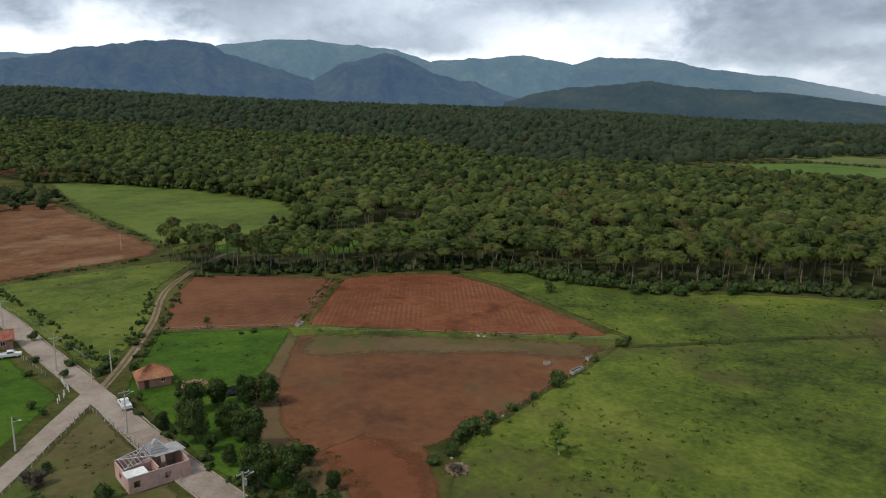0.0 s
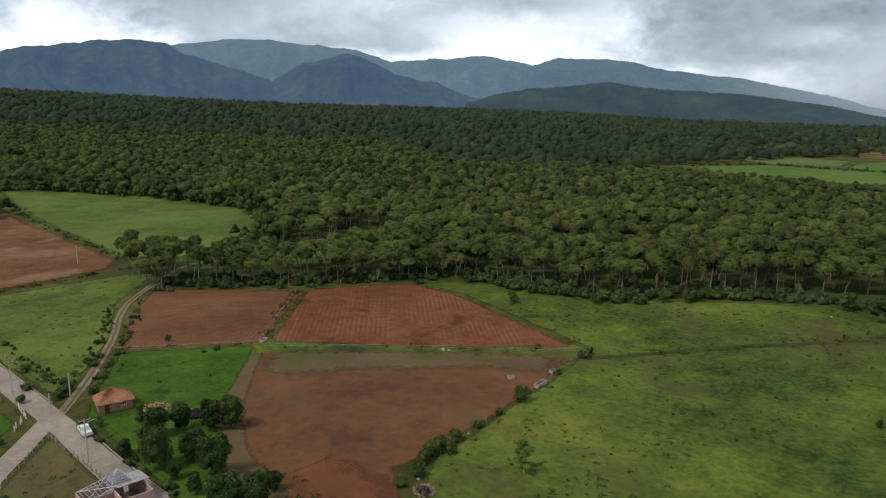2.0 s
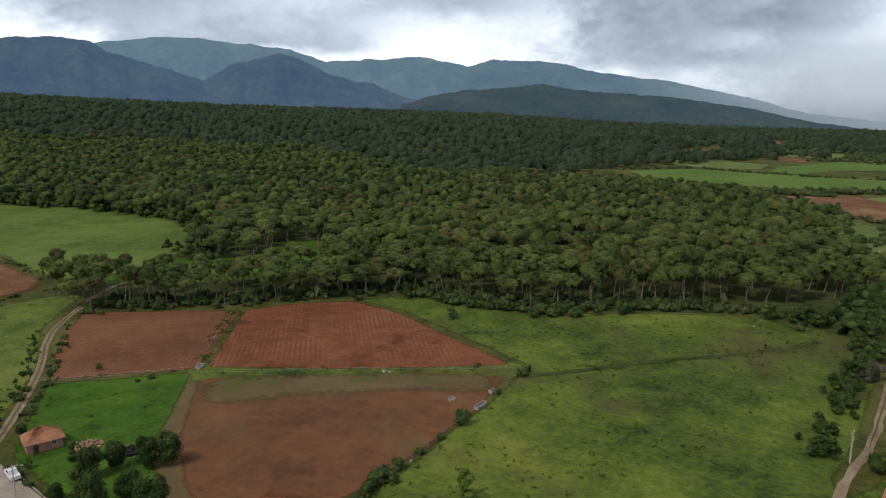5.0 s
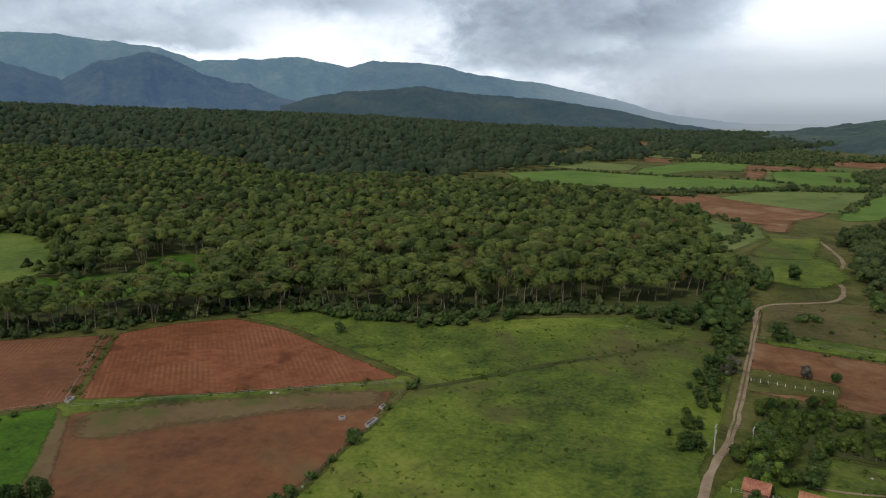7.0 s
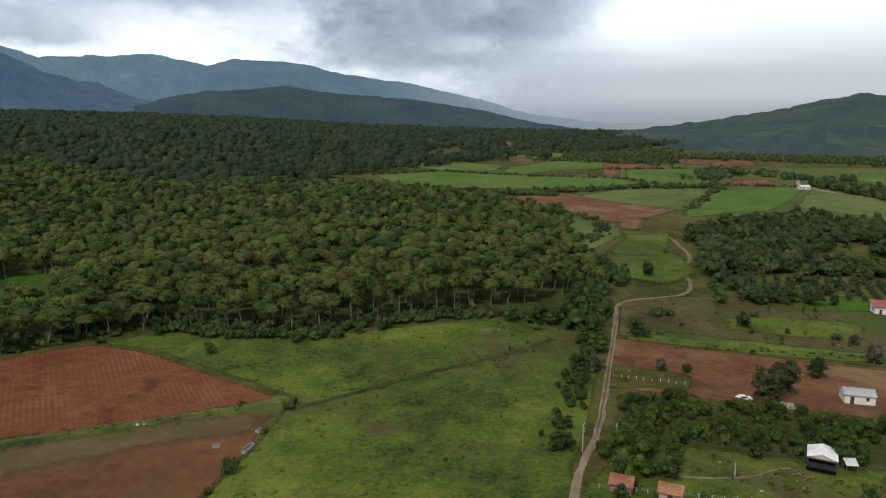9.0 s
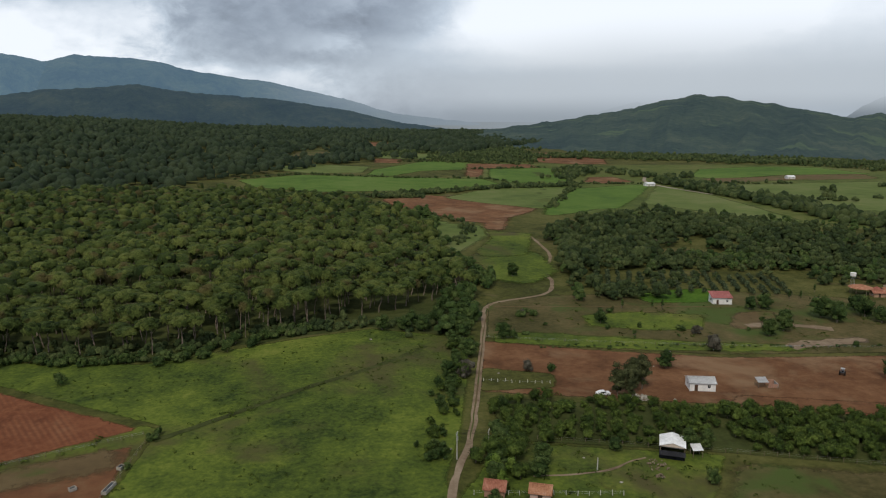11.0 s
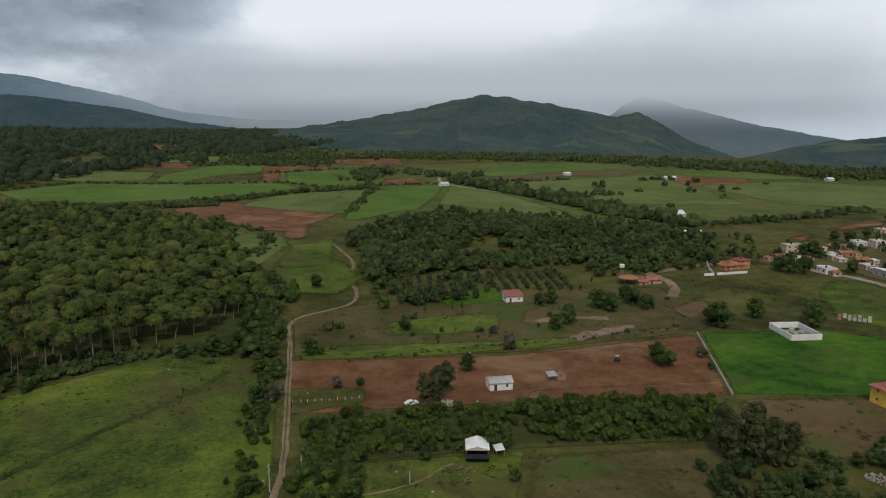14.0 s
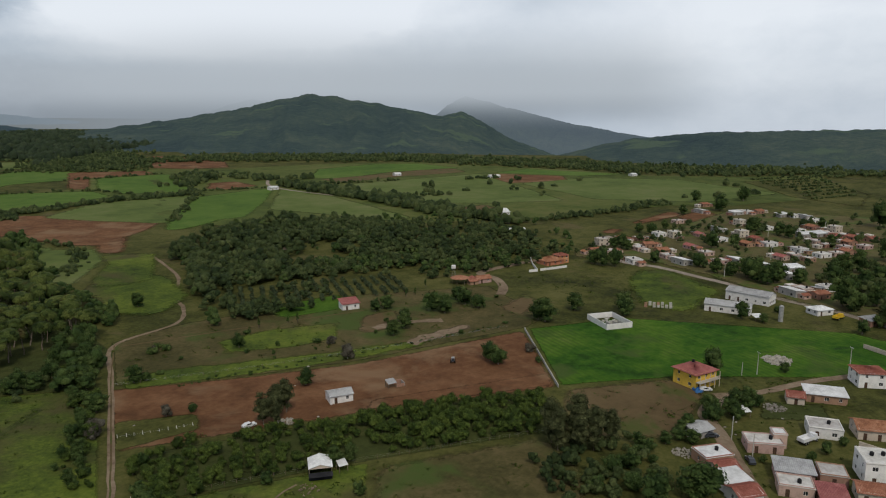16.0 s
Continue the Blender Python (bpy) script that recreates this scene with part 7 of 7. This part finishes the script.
wall_line("boundary_wall", [(279, 80), (222, 51)], 1.1, CONCRETE, "low pale concrete wall between two fields")
wall_line("garden_wall", [(384, 109), (388, 105), (402, 112), (418, 118)], 1.5, WHITE, "white garden wall of the villa")
wall_line("garden_wall", [(390, 104), (405, 92)], 1.4, WHITE, "white garden wall of the villa")
wall_line("plot_wall", [(310, -50), (300, -60), (296, -72)], 1.8, CREAM, "pale plot wall at the crop field")
wall_line("house_wall", [(214, -37), (207, -52)], 1.6, CREAM, "cream yard wall of the long house")


def fence(pts, gap, h, label, r=0.07, wires=2, mat=WOOD):
    """Posts in a line with wires between them."""
    ob = new("fence")
    ob.matrix_basis = pose(pts[0][0], pts[0][1], 0)
    tagged(ob, label, "fence")
    g = Geo().tube((0, 0, -0.3), (0, 0, h), r, r * 0.8, 6)
    me = mesh_object("post", g.v, g.f, mat, ob).data
    tops = [(0.0, 0.0)]
    for (x0, y0), (x1, y1) in zip(pts, pts[1:]):
        n = max(1, round(math.hypot(x1 - x0, y1 - y0) / gap))
        for k in range(1, n + 1):
            x = x0 + (x1 - x0) * k / n - pts[0][0] + random.uniform(-0.15, 0.15)
            y = y0 + (y1 - y0) * k / n - pts[0][1] + random.uniform(-0.15, 0.15)
            p = new("post", me)
            p.parent = ob
            p.matrix_basis = pose(x, y, 0, random.uniform(-5, 5), random.uniform(-5, 5), random.uniform(0, 360)) @ Matrix.Diagonal((1, 1, random.uniform(0.8, 1.15), 1))
            tops.append((x, y))
    for k in range(wires):
        z = h * (0.5 + 0.35 * k)
        Geo().cable([(x, y, z) for x, y in tops], 0.012, 3).make("wire", STEEL, ob)


fence([(-86, 185), (-48, 191)], 2.6, 1.3, "grey wooden posts with wire below the ploughed field")
fence([(-46, 188), (4, 185.5), (40, 182)], 2.8, 1.2, "grey wooden posts with wire between two fields")
fence([(-48, 191), (-48, 250)], 3.0, 1.2, "thin wooden posts between the ploughed fields")
fence([(39, 177), (28, 160), (14, 141), (2, 124)], 3.4, 1.4, "weathered posts along the fallow field", 0.09)
fence([(-76, 133), (-61, 119), (-46, 105)], 2.0, 1.2, "short stone-grey posts beside the cobbled road", 0.13, 2, STONE)
fence([(-76, 131), (-74.5, 118), (-72.5, 100)], 2.2, 1.1, "short stone-grey posts beside the side road", 0.12, 2, STONE)
fence([(-90, 147.5), (-85.5, 142), (-84.5, 136)], 1.6, 1.2, "thick pale posts at the road corner", 0.13, 0, WHITE)
fence([(-119, 172), (-96, 151)], 2.2, 1.2, "grey posts along the cobbled road", 0.1, 2, STONE)
fence([(188, 46), (170, 66), (152, 86), (120, 119)], 3.0, 1.3, "pale posts along the orchard")
fence([(135, 158), (143, 150), (150, 144)], 2.2, 1.1, "low white pegs round the green corner", 0.07, 1, WHITE)
fence([(163, 190), (195, 158), (240, 118), (279, 88)], 4.0, 1.2, "thin posts along the clay field")
fence([(-140, 205), (-118, 186), (-90, 160)], 3.0, 1.2, "thin posts along the cow pasture")
fence([(90, 108), (116, 88)], 2.5, 1.2, "pale posts below the yard", 0.1, 2, CONCRETE)


def utility_pole(x, y, yaw, h, label, lamp=False, box=False, arm=True):
    ob = new("utility_pole")
    ob.matrix_basis = pose(x, y, terrain(x, y), 0, 0, yaw)
    tagged(ob, label, "utility pole", "poles along the roads")
    Geo().tube((0, 0, -0.5), (0, 0, h), 0.17, 0.10, 10).make("pole", CONCRETE, ob)
    if arm:
        Geo().box(-1.0, 1.0, -0.06, 0.06, h - 0.35, h - 0.22, 0.01).make("crossarm", STEEL, ob)
        for k in (-0.9, 0.0, 0.9):
            Geo().tube((k, 0, h - 0.22), (k, 0, h + 0.02), 0.05, 0.03, 8).make("insulator", WHITE, ob)
    if lamp:
        Geo().tube((0, 0, h - 1.0), (1.3, 0, h - 0.6), 0.04, 0.04, 6).make("lamp_arm", STEEL, ob)
        Geo().box(1.2, 1.75, -0.13, 0.13, h - 0.68, h - 0.52, 0.03).make("lamp_head", STEEL, ob)
    if box:
        Geo().tube((0.32, 0, h - 2.2), (0.32, 0, h - 1.2), 0.24, 0.24, 10).make("transformer", GREYW, ob, "grey round transformer")
    return (x, y, h - 0.25)


P = [utility_pole(-163, 221, 45, 8.5, "grey concrete pole with crossarm"), utility_pole(-128, 185, 45, 8.5, "grey concrete pole with crossarm", True), utility_pole(-95, 154, 45, 8.5, "grey concrete pole with street lamp", True), utility_pole(-63, 122, 45, 8.8, "grey concrete pole with street lamp", True), utility_pole(-31.5, 92.5, 45, 9, "grey concrete pole with transformer", True, True), utility_pole(2, 62, 45, 9, "grey concrete pole with crossarm")]
utility_pole(-80, 115, 0, 6.5, "pale concrete street lamp pole", True, False, False)
utility_pole(-82, 154, 0, 5.5, "bare pale concrete post", False, False, False)
utility_pole(-83.5, 148, 0, 3.2, "short pale concrete post", False, False, False)
utility_pole(-150, 299, 0, 8, "lone thin pale pole", False, False, False)
Q = [utility_pole(97, 123, 40, 7, "grey pole with transformer by the track", False, True), utility_pole(104, 119.5, 40, 7, "grey concrete pole by the track")]
R = [utility_pole(262, -11, 30, 8.5, "tall pale concrete pole"), utility_pole(281, -42, 30, 8.5, "tall pale concrete pole")]
utility_pole(259, -6, 0, 5, "leaning bare wooden pole", False, False, False)
utility_pole(204, -4, 0, 7, "pale pole at the lane", True)
utility_pole(195, -9.5, 0, 7, "pale pole at the lane", False, False, False)
utility_pole(120, 99, 0, 3.2, "short grey post in the yard", False, False, False)
for x, y in ((450, 20), (475, -20), (520, 40), (500, -60), (415, 5), (560, -20), (600, -60)):
    utility_pole(x, y, 40, 8.5, "tall grey village power pole")


def power_line(a, b, n=3, sag=0.7):
    ob = new("power_line")
    ob.matrix_basis = pose(*a)
    tagged(ob, "thin dark sagging power wires between poles", "wire")
    dx, dy, dz = (b[i] - a[i] for i in range(3))
    L = math.hypot(dx, dy)
    for k in range(n):
        o = (k - (n - 1) / 2) * 0.9
        ox, oy = -dy / L * o, dx / L * o
        pts = [(dx * t + ox, dy * t + oy, dz * t + 0.25 - sag * 4 * t * (1 - t)) for t in np.linspace(0, 1, 13)]
        Geo().cable(pts, 0.022).make("wire", BLACKPL, ob)


for p, q in zip(P, P[1:]):
    power_line(p, q)
power_line(Q[0], Q[1], 3, 0.2)
power_line(R[0], R[1], 2, 0.6)


# ---- vehicles ----
def wheels(ob, xs, half, r=0.33):
    for x in xs:
        for s in (-1, 1):
            w = Geo().tube((x, s * half, r), (x, s * (half - 0.2), r), r, r, 14).make("wheel", RUBBER, ob)
            Geo().tube((x, s * (half + 0.012), r), (x, s * (half - 0.02), r), r * 0.55, r * 0.55, 10).make("rim", STEEL, w)


def profile_body(name, prof, half, mat, ob, label="", tuck=0.12):
    """A vehicle body swept across its width from a side outline, narrower at the roof."""
    top = max(p[1] for p in prof)
    n = len(prof)
    verts = []
    for s in (-1, 1):
        for x, z in prof:
            verts.append((x, s * (half - tuck * max(0.0, (z - 0.8) / max(0.1, top - 0.8))), z))
    faces = [tuple(range(n)), tuple(range(2 * n - 1, n - 1, -1))] + [(i, n + i, n + (i + 1) % n, (i + 1) % n) for i in range(n)]
    return mesh_object(name, verts, faces, mat, ob, label)


def car(name, x, y, yaw, mat, label, pickup=False, category="car"):
    ob = new(name)
    ob.matrix_basis = pose(x, y, terrain(x, y) + (0.13 if pickup else 0.05), 0, 0, yaw)
    tagged(ob, label, category)
    if pickup:
        profile_body("body", [(-2.6, 0.45), (2.55, 0.4), (2.62, 0.75), (2.5, 0.98), (1.25, 1.1), (0.75, 1.68), (-0.5, 1.72), (-0.65, 1.15), (-0.68, 0.75), (-2.45, 0.75), (-2.5, 1.12), (-2.6, 1.12)], 0.88, mat, ob)
        for s in (-1, 1):
            Geo().box(-2.55, -0.68, s * 0.86 - 0.04, s * 0.86 + 0.04, 0.7, 1.14, 0.01).make("bed_side", mat, ob)
        glass = [(1.16, 1.12), (0.76, 1.6), (0.7, 1.6), (1.1, 1.12)]
    else:
        profile_body("body", [(-2.1, 0.35), (2.1, 0.35), (2.15, 0.65), (1.95, 0.88), (0.95, 0.98), (0.35, 1.42), (-1.05, 1.45), (-1.7, 1.02), (-2.1, 0.95)], 0.83, mat, ob)
        glass = [(0.94, 1.02), (0.4, 1.39), (0.34, 1.39), (0.86, 1.02)]
    g = Geo()
    for (x0, z0), (x1, z1) in ((glass[0], glass[1]),):
        g.quad((x0 + 0.02, -0.68, z0 + 0.03), (x0 + 0.02, 0.68, z0 + 0.03), (x1 + 0.02, 0.62, z1 + 0.02), (x1 + 0.02, -0.62, z1 + 0.02))
        g.quad((x0, -0.68, z0), (x1, -0.62, z1), (x1, 0.62, z1), (x0, 0.68, z0))
    g.make("windscreen", GLASS, ob)
    for s in (-1, 1):
        g = Geo()
        zt = 1.58 if pickup else 1.36
        xb, xe = (-0.42, 0.72) if pickup else (-1.0, 0.35)
        z0 = 1.18 if pickup else 1.02
        g.quad((xb, s * 0.86, z0), (xe + 0.3, s * 0.86, z0), (xe, s * 0.79, zt), (xb, s * 0.79, zt))
        g.quad((xb, s * 0.84, z0), (xb, s * 0.77, zt), (xe, s * 0.77, zt), (xe + 0.3, s * 0.84, z0))
        g.make("side_window", GLASS, ob)
        Geo().box(2.45 if pickup else 2.02, 2.64 if pickup else 2.17, s * 0.62 - 0.16, s * 0.62 + 0.16, 0.68, 0.84, 0.02).make("headlight", WHITE, ob)
    wheels(ob, (-1.55, 1.6) if pickup else (-1.3, 1.3), 0.86)
    return ob


car("pickup_truck", -69.5, 134.5, 128, CARWHITE, "white pickup truck parked on the cobbled road", True, "pickup truck")
car("parked_van", -112, 163, 30, CARWHITE, "white vehicle parked by the brick house", True, "van")
car("parked_car", 156, 128, -25, CARWHITE, "pale car parked below the grey trees")
car("parked_car", 203.5, 1.5, -60, CARDARK, "dark car parked at the lane")
car("parked_car", 192, -9, 20, CARDARK, "dark car parked on bare earth")
car("parked_car", 239, 5, -60, CARWHITE, "white car beside the yellow house")


def dump_truck(x, y, yaw, mat, label):
    ob = new("dump_truck")
    ob.matrix_basis = pose(x, y, 0.05, 0, 0, yaw)
    tagged(ob, label, "truck")
    profile_body("cab", [(1.4, 0.7), (3.6, 0.65), (3.65, 1.3), (2.9, 1.5), (2.75, 2.35), (1.5, 2.4)], 1.05, mat, ob)
    Geo().box(-3.4, 3.4, -0.45, 0.45, 0.6, 0.8).make("chassis", BLACKPL, ob)
    g = Geo().box(-3.5, 1.2, -1.15, 1.15, 1.0, 1.12)
    for q in ((-3.5, 1.2, -1.15, -1.05), (-3.5, 1.2, 1.05, 1.15), (1.1, 1.2, -1.05, 1.05), (-3.5, -3.4, -1.05, 1.05)):
        g.box(*q, 1.12, 2.0)
    g.make("tipper_bed", mat, ob)
    Geo().box(2.84, 2.9, -0.85, 0.85, 1.55, 2.2).make("windscreen", GLASS, ob)
    wheels(ob, (-2.4, -1.3, 2.6), 1.1, 0.48)


dump_truck(211, -24, -38, CARWHITE, "white dump truck parked by the houses")
dump_truck(350, -45, -30, CARYELLOW, "yellow truck parked beyond the crop field")


def tractor(x, y, yaw):
    ob = new("tractor")
    ob.matrix_basis = pose(x, y, 0.05, 0, 0, yaw)
    tagged(ob, "old dark tractor standing on red clay", "tractor")
    Geo().box(0.1, 1.9, -0.35, 0.35, 0.7, 1.35, 0.08).make("bonnet", CARDARK, ob)
    Geo().box(-0.9, 0.1, -0.5, 0.5, 0.75, 1.0, 0.05).make("deck", CARDARK, ob)
    Geo().box(-0.7, -0.2, -0.25, 0.25, 1.0, 1.35, 0.06).make("seat", BLACKPL, ob)
    Geo().box(-0.95, 0.25, -0.65, 0.65, 2.15, 2.25, 0.03).make("canopy", TIN, ob)
    for a, b in ((-0.85, -0.55), (-0.85, 0.55), (0.15, -0.55), (0.15, 0.55)):
        Geo().tube((a, b, 1.0), (a, b, 2.15), 0.04, 0.04, 6).make("canopy_post", STEEL, ob)
    for s in (-1, 1):
        Geo().tube((-0.5, s * 0.9, 0.72), (-0.5, s * 0.55, 0.72), 0.72, 0.72, 16).make("rear_wheel", RUBBER, ob)
        Geo().tube((1.5, s * 0.75, 0.38), (1.5, s * 0.5, 0.38), 0.38, 0.38, 12).make("front_wheel", RUBBER, ob)


tractor(230, 93, 20)


# ---- small things ----
def trough(x, y, yaw, L, label):
    ob = new("water_trough")
    ob.matrix_basis = pose(x, y, 0.04, 0, 0, yaw)
    tagged(ob, label, "trough", "concrete troughs")
    g = Geo().box(-L / 2, L / 2, -0.6, 0.6, 0, 0.15)
    for q in ((-L / 2, L / 2, -0.6, -0.45), (-L / 2, L / 2, 0.45, 0.6), (-L / 2, -L / 2 + 0.15, -0.45, 0.45), (L / 2 - 0.15, L / 2, -0.45, 0.45)):
        g.box(*q, 0.15, 0.75)
    g.make("basin", STONE, ob)
    Geo().box(-L / 2 + 0.16, L / 2 - 0.16, -0.44, 0.44, 0.5, 0.53).make("water", GLASS, ob, "dark still water")


trough(26.5, 158.5, 50, 4.5, "long pale concrete cattle trough")
trough(-47, 193, 75, 3.0, "pale concrete trough at the field corner")
trough(31, 167, 40, 1.8, "small pale concrete trough")
trough(20, 163, 10, 1.5, "small pale concrete trough")


def rock(x, y, s, label="pale boulder lying in the grass", mat=STONE, category="stone"):
    bm = bmesh.new()
    bmesh.ops.create_icosphere(bm, subdivisions=2, radius=1)
    for v in bm.verts:
        k = 1 + 0.4 * noise.noise(v.co * 1.4 + Vector((x, y, 0)))
        v.co = Vector((v.co.x * s * k, v.co.y * s * 0.8 * k, v.co.z * s * 0.55 * k))
    me = bpy.data.meshes.new("boulder")
    bm.to_mesh(me)
    bm.free()
    me.materials.append(mat)
    ob = new("boulder", me)
    ob.matrix_basis = pose(x, y, terrain(x, y) + s * 0.2, 0, 0, random.uniform(0, 360))
    tagged(ob, label, category, "pale boulders")


for x, y, s in ((4, 184.5, 0.7), (5.5, 184.2, 0.5), (-2, 115, 0.35), (3, 128, 0.35), (8, 133, 0.35), (128, 214, 0.6), (143, 160, 0.4), (188, 134, 0.35), (205, 140, 0.6), (170, 113, 0.5), (120, 92, 0.4), (122, 105, 0.35), (148, 100, 0.3), (-83, 170, 0.6), (99, 128, 0.4), (212, -2, 0.4), (217, -5, 0.4), (225, -18, 0.5), (229, -15, 0.4), (208, -5, 0.35)):
    rock(x, y, s)


def heap(name, x, y, r, h, mat, label, n=60, size=0.3):
    """A loose heap of chunks."""
    rng = random.Random(int(x * 3 + y))
    V, F = [], []
    for _ in range(n):
        a, q = rng.uniform(0, 6.28), r * math.sqrt(rng.random())
        z = h * (1 - q / r) * rng.random()
        g = Geo().box(-1, 1, -0.6, 0.6, -0.4, 0.4, 0.15)
        m = pose(q * math.cos(a), q * math.sin(a), z + 0.1, rng.uniform(0, 60), rng.uniform(0, 60), rng.uniform(0, 360)) @ Matrix.Scale(size * rng.uniform(0.4, 1.1), 4)
        b = len(V)
        V += [tuple(m @ Vector(v)) for v in g.v]
        F += [tuple(i + b for i in f) for f in g.f]
    ob = mesh_object(name, V, F, mat)
    ob.matrix_basis = pose(x, y, terrain(x, y) + 0.05)
    tagged(ob, label, name.replace("_", " "), kind="stuff")


heap("rubble_heap", 163, 120, 2.6, 0.6, STONE, "pale heap of rubble by the grey trees", 110, 0.35)
heap("brush_heap", -1, 111, 2.0, 0.8, WOOD, "grey heap of dry branches", 90, 0.4)
heap("scrap_heap", -50, 143, 2.0, 1.0, BLACKSHEET, "dark heap of scrap under the trees", 60, 0.6)
heap("rubble_heap", -60, 147, 3.0, 0.6, BRICKW, "brown rubble beside the tiled house", 90, 0.35)
heap("ruin", 280, -18, 5.0, 0.5, STONE, "pale collapsed ruin beside the crop field", 90, 1.0)
for k in range(3):
    ob = new("block_wall")
    ob.matrix_basis = pose(337 + 2.6 * k, 31.5 + 0.3 * k, 0, 0, 0, -82)
    tagged(ob, "unfinished grey block wall standing in the grass", "wall", "block walls in rows")
    for q in range(7):
        if random.random() > 0.12:
            Geo().box(-6.5 + 1.9 * q, -6.5 + 1.9 * q + 1.35, -0.25, 0.25, -0.2, random.uniform(0.8, 1.7), 0.03).make("wall_stub", CONCRETE if random.random() < 0.6 else BRICKW, ob)
heap("rubble_heap", 233, -16, 3.5, 0.7, STONE, "grey rubble beside the brick store", 110, 0.4)
heap("rubble_heap", 190, 8, 3.0, 0.4, STONE, "scattered pale rubble by the trees", 90, 0.35)
heap("timber_stack", 133, 92, 3.0, 0.3, WOOD, "loose grey timber lying in the yard", 40, 0.3)
heap("timber_stack", 129, 88, 0.9, 1.0, WOOD, "grey stacked timber posts", 30, 0.35)
heap("tarpaulin_heap", 238, 7, 1.4, 1.2, BLUETARP, "blue tarpaulin heap beside the yellow house", 30, 0.9)
heap("tarpaulin_heap", 186, -29, 1.6, 1.0, BLUETARP, "blue tarpaulin behind the brick house", 30, 0.9)


def silo(x, y):
    ob = new("water_tower")
    ob.matrix_basis = pose(x, y, 0)
    tagged(ob, "slim pale steel water tower", "water tower")
    Geo().tube((0, 0, -0.3), (0, 0, 7.0), 1.0, 1.0, 18).make("shaft", TIN, ob)
    Geo().tube((0, 0, 7.0), (0, 0, 7.6), 1.05, 0.3, 18).make("cap", TIN, ob)


silo(336, -21)


def dish(x, y):
    ob = new("white_tank")
    ob.matrix_basis = pose(x, y, 0)
    tagged(ob, "white round water tank on a steel stand", "water tank")
    for a in (0, 90, 180, 270):
        Geo().tube((math.cos(radians(a)), math.sin(radians(a)), -0.2), (0.8 * math.cos(radians(a)), 0.8 * math.sin(radians(a)), 6), 0.08, 0.08, 6).make("leg", STEEL, ob)
    Geo().tube((0, 0, 6), (0, 0, 7.6), 1.3, 1.3, 16).make("tank", WHITE, ob)


dish(352, 143)
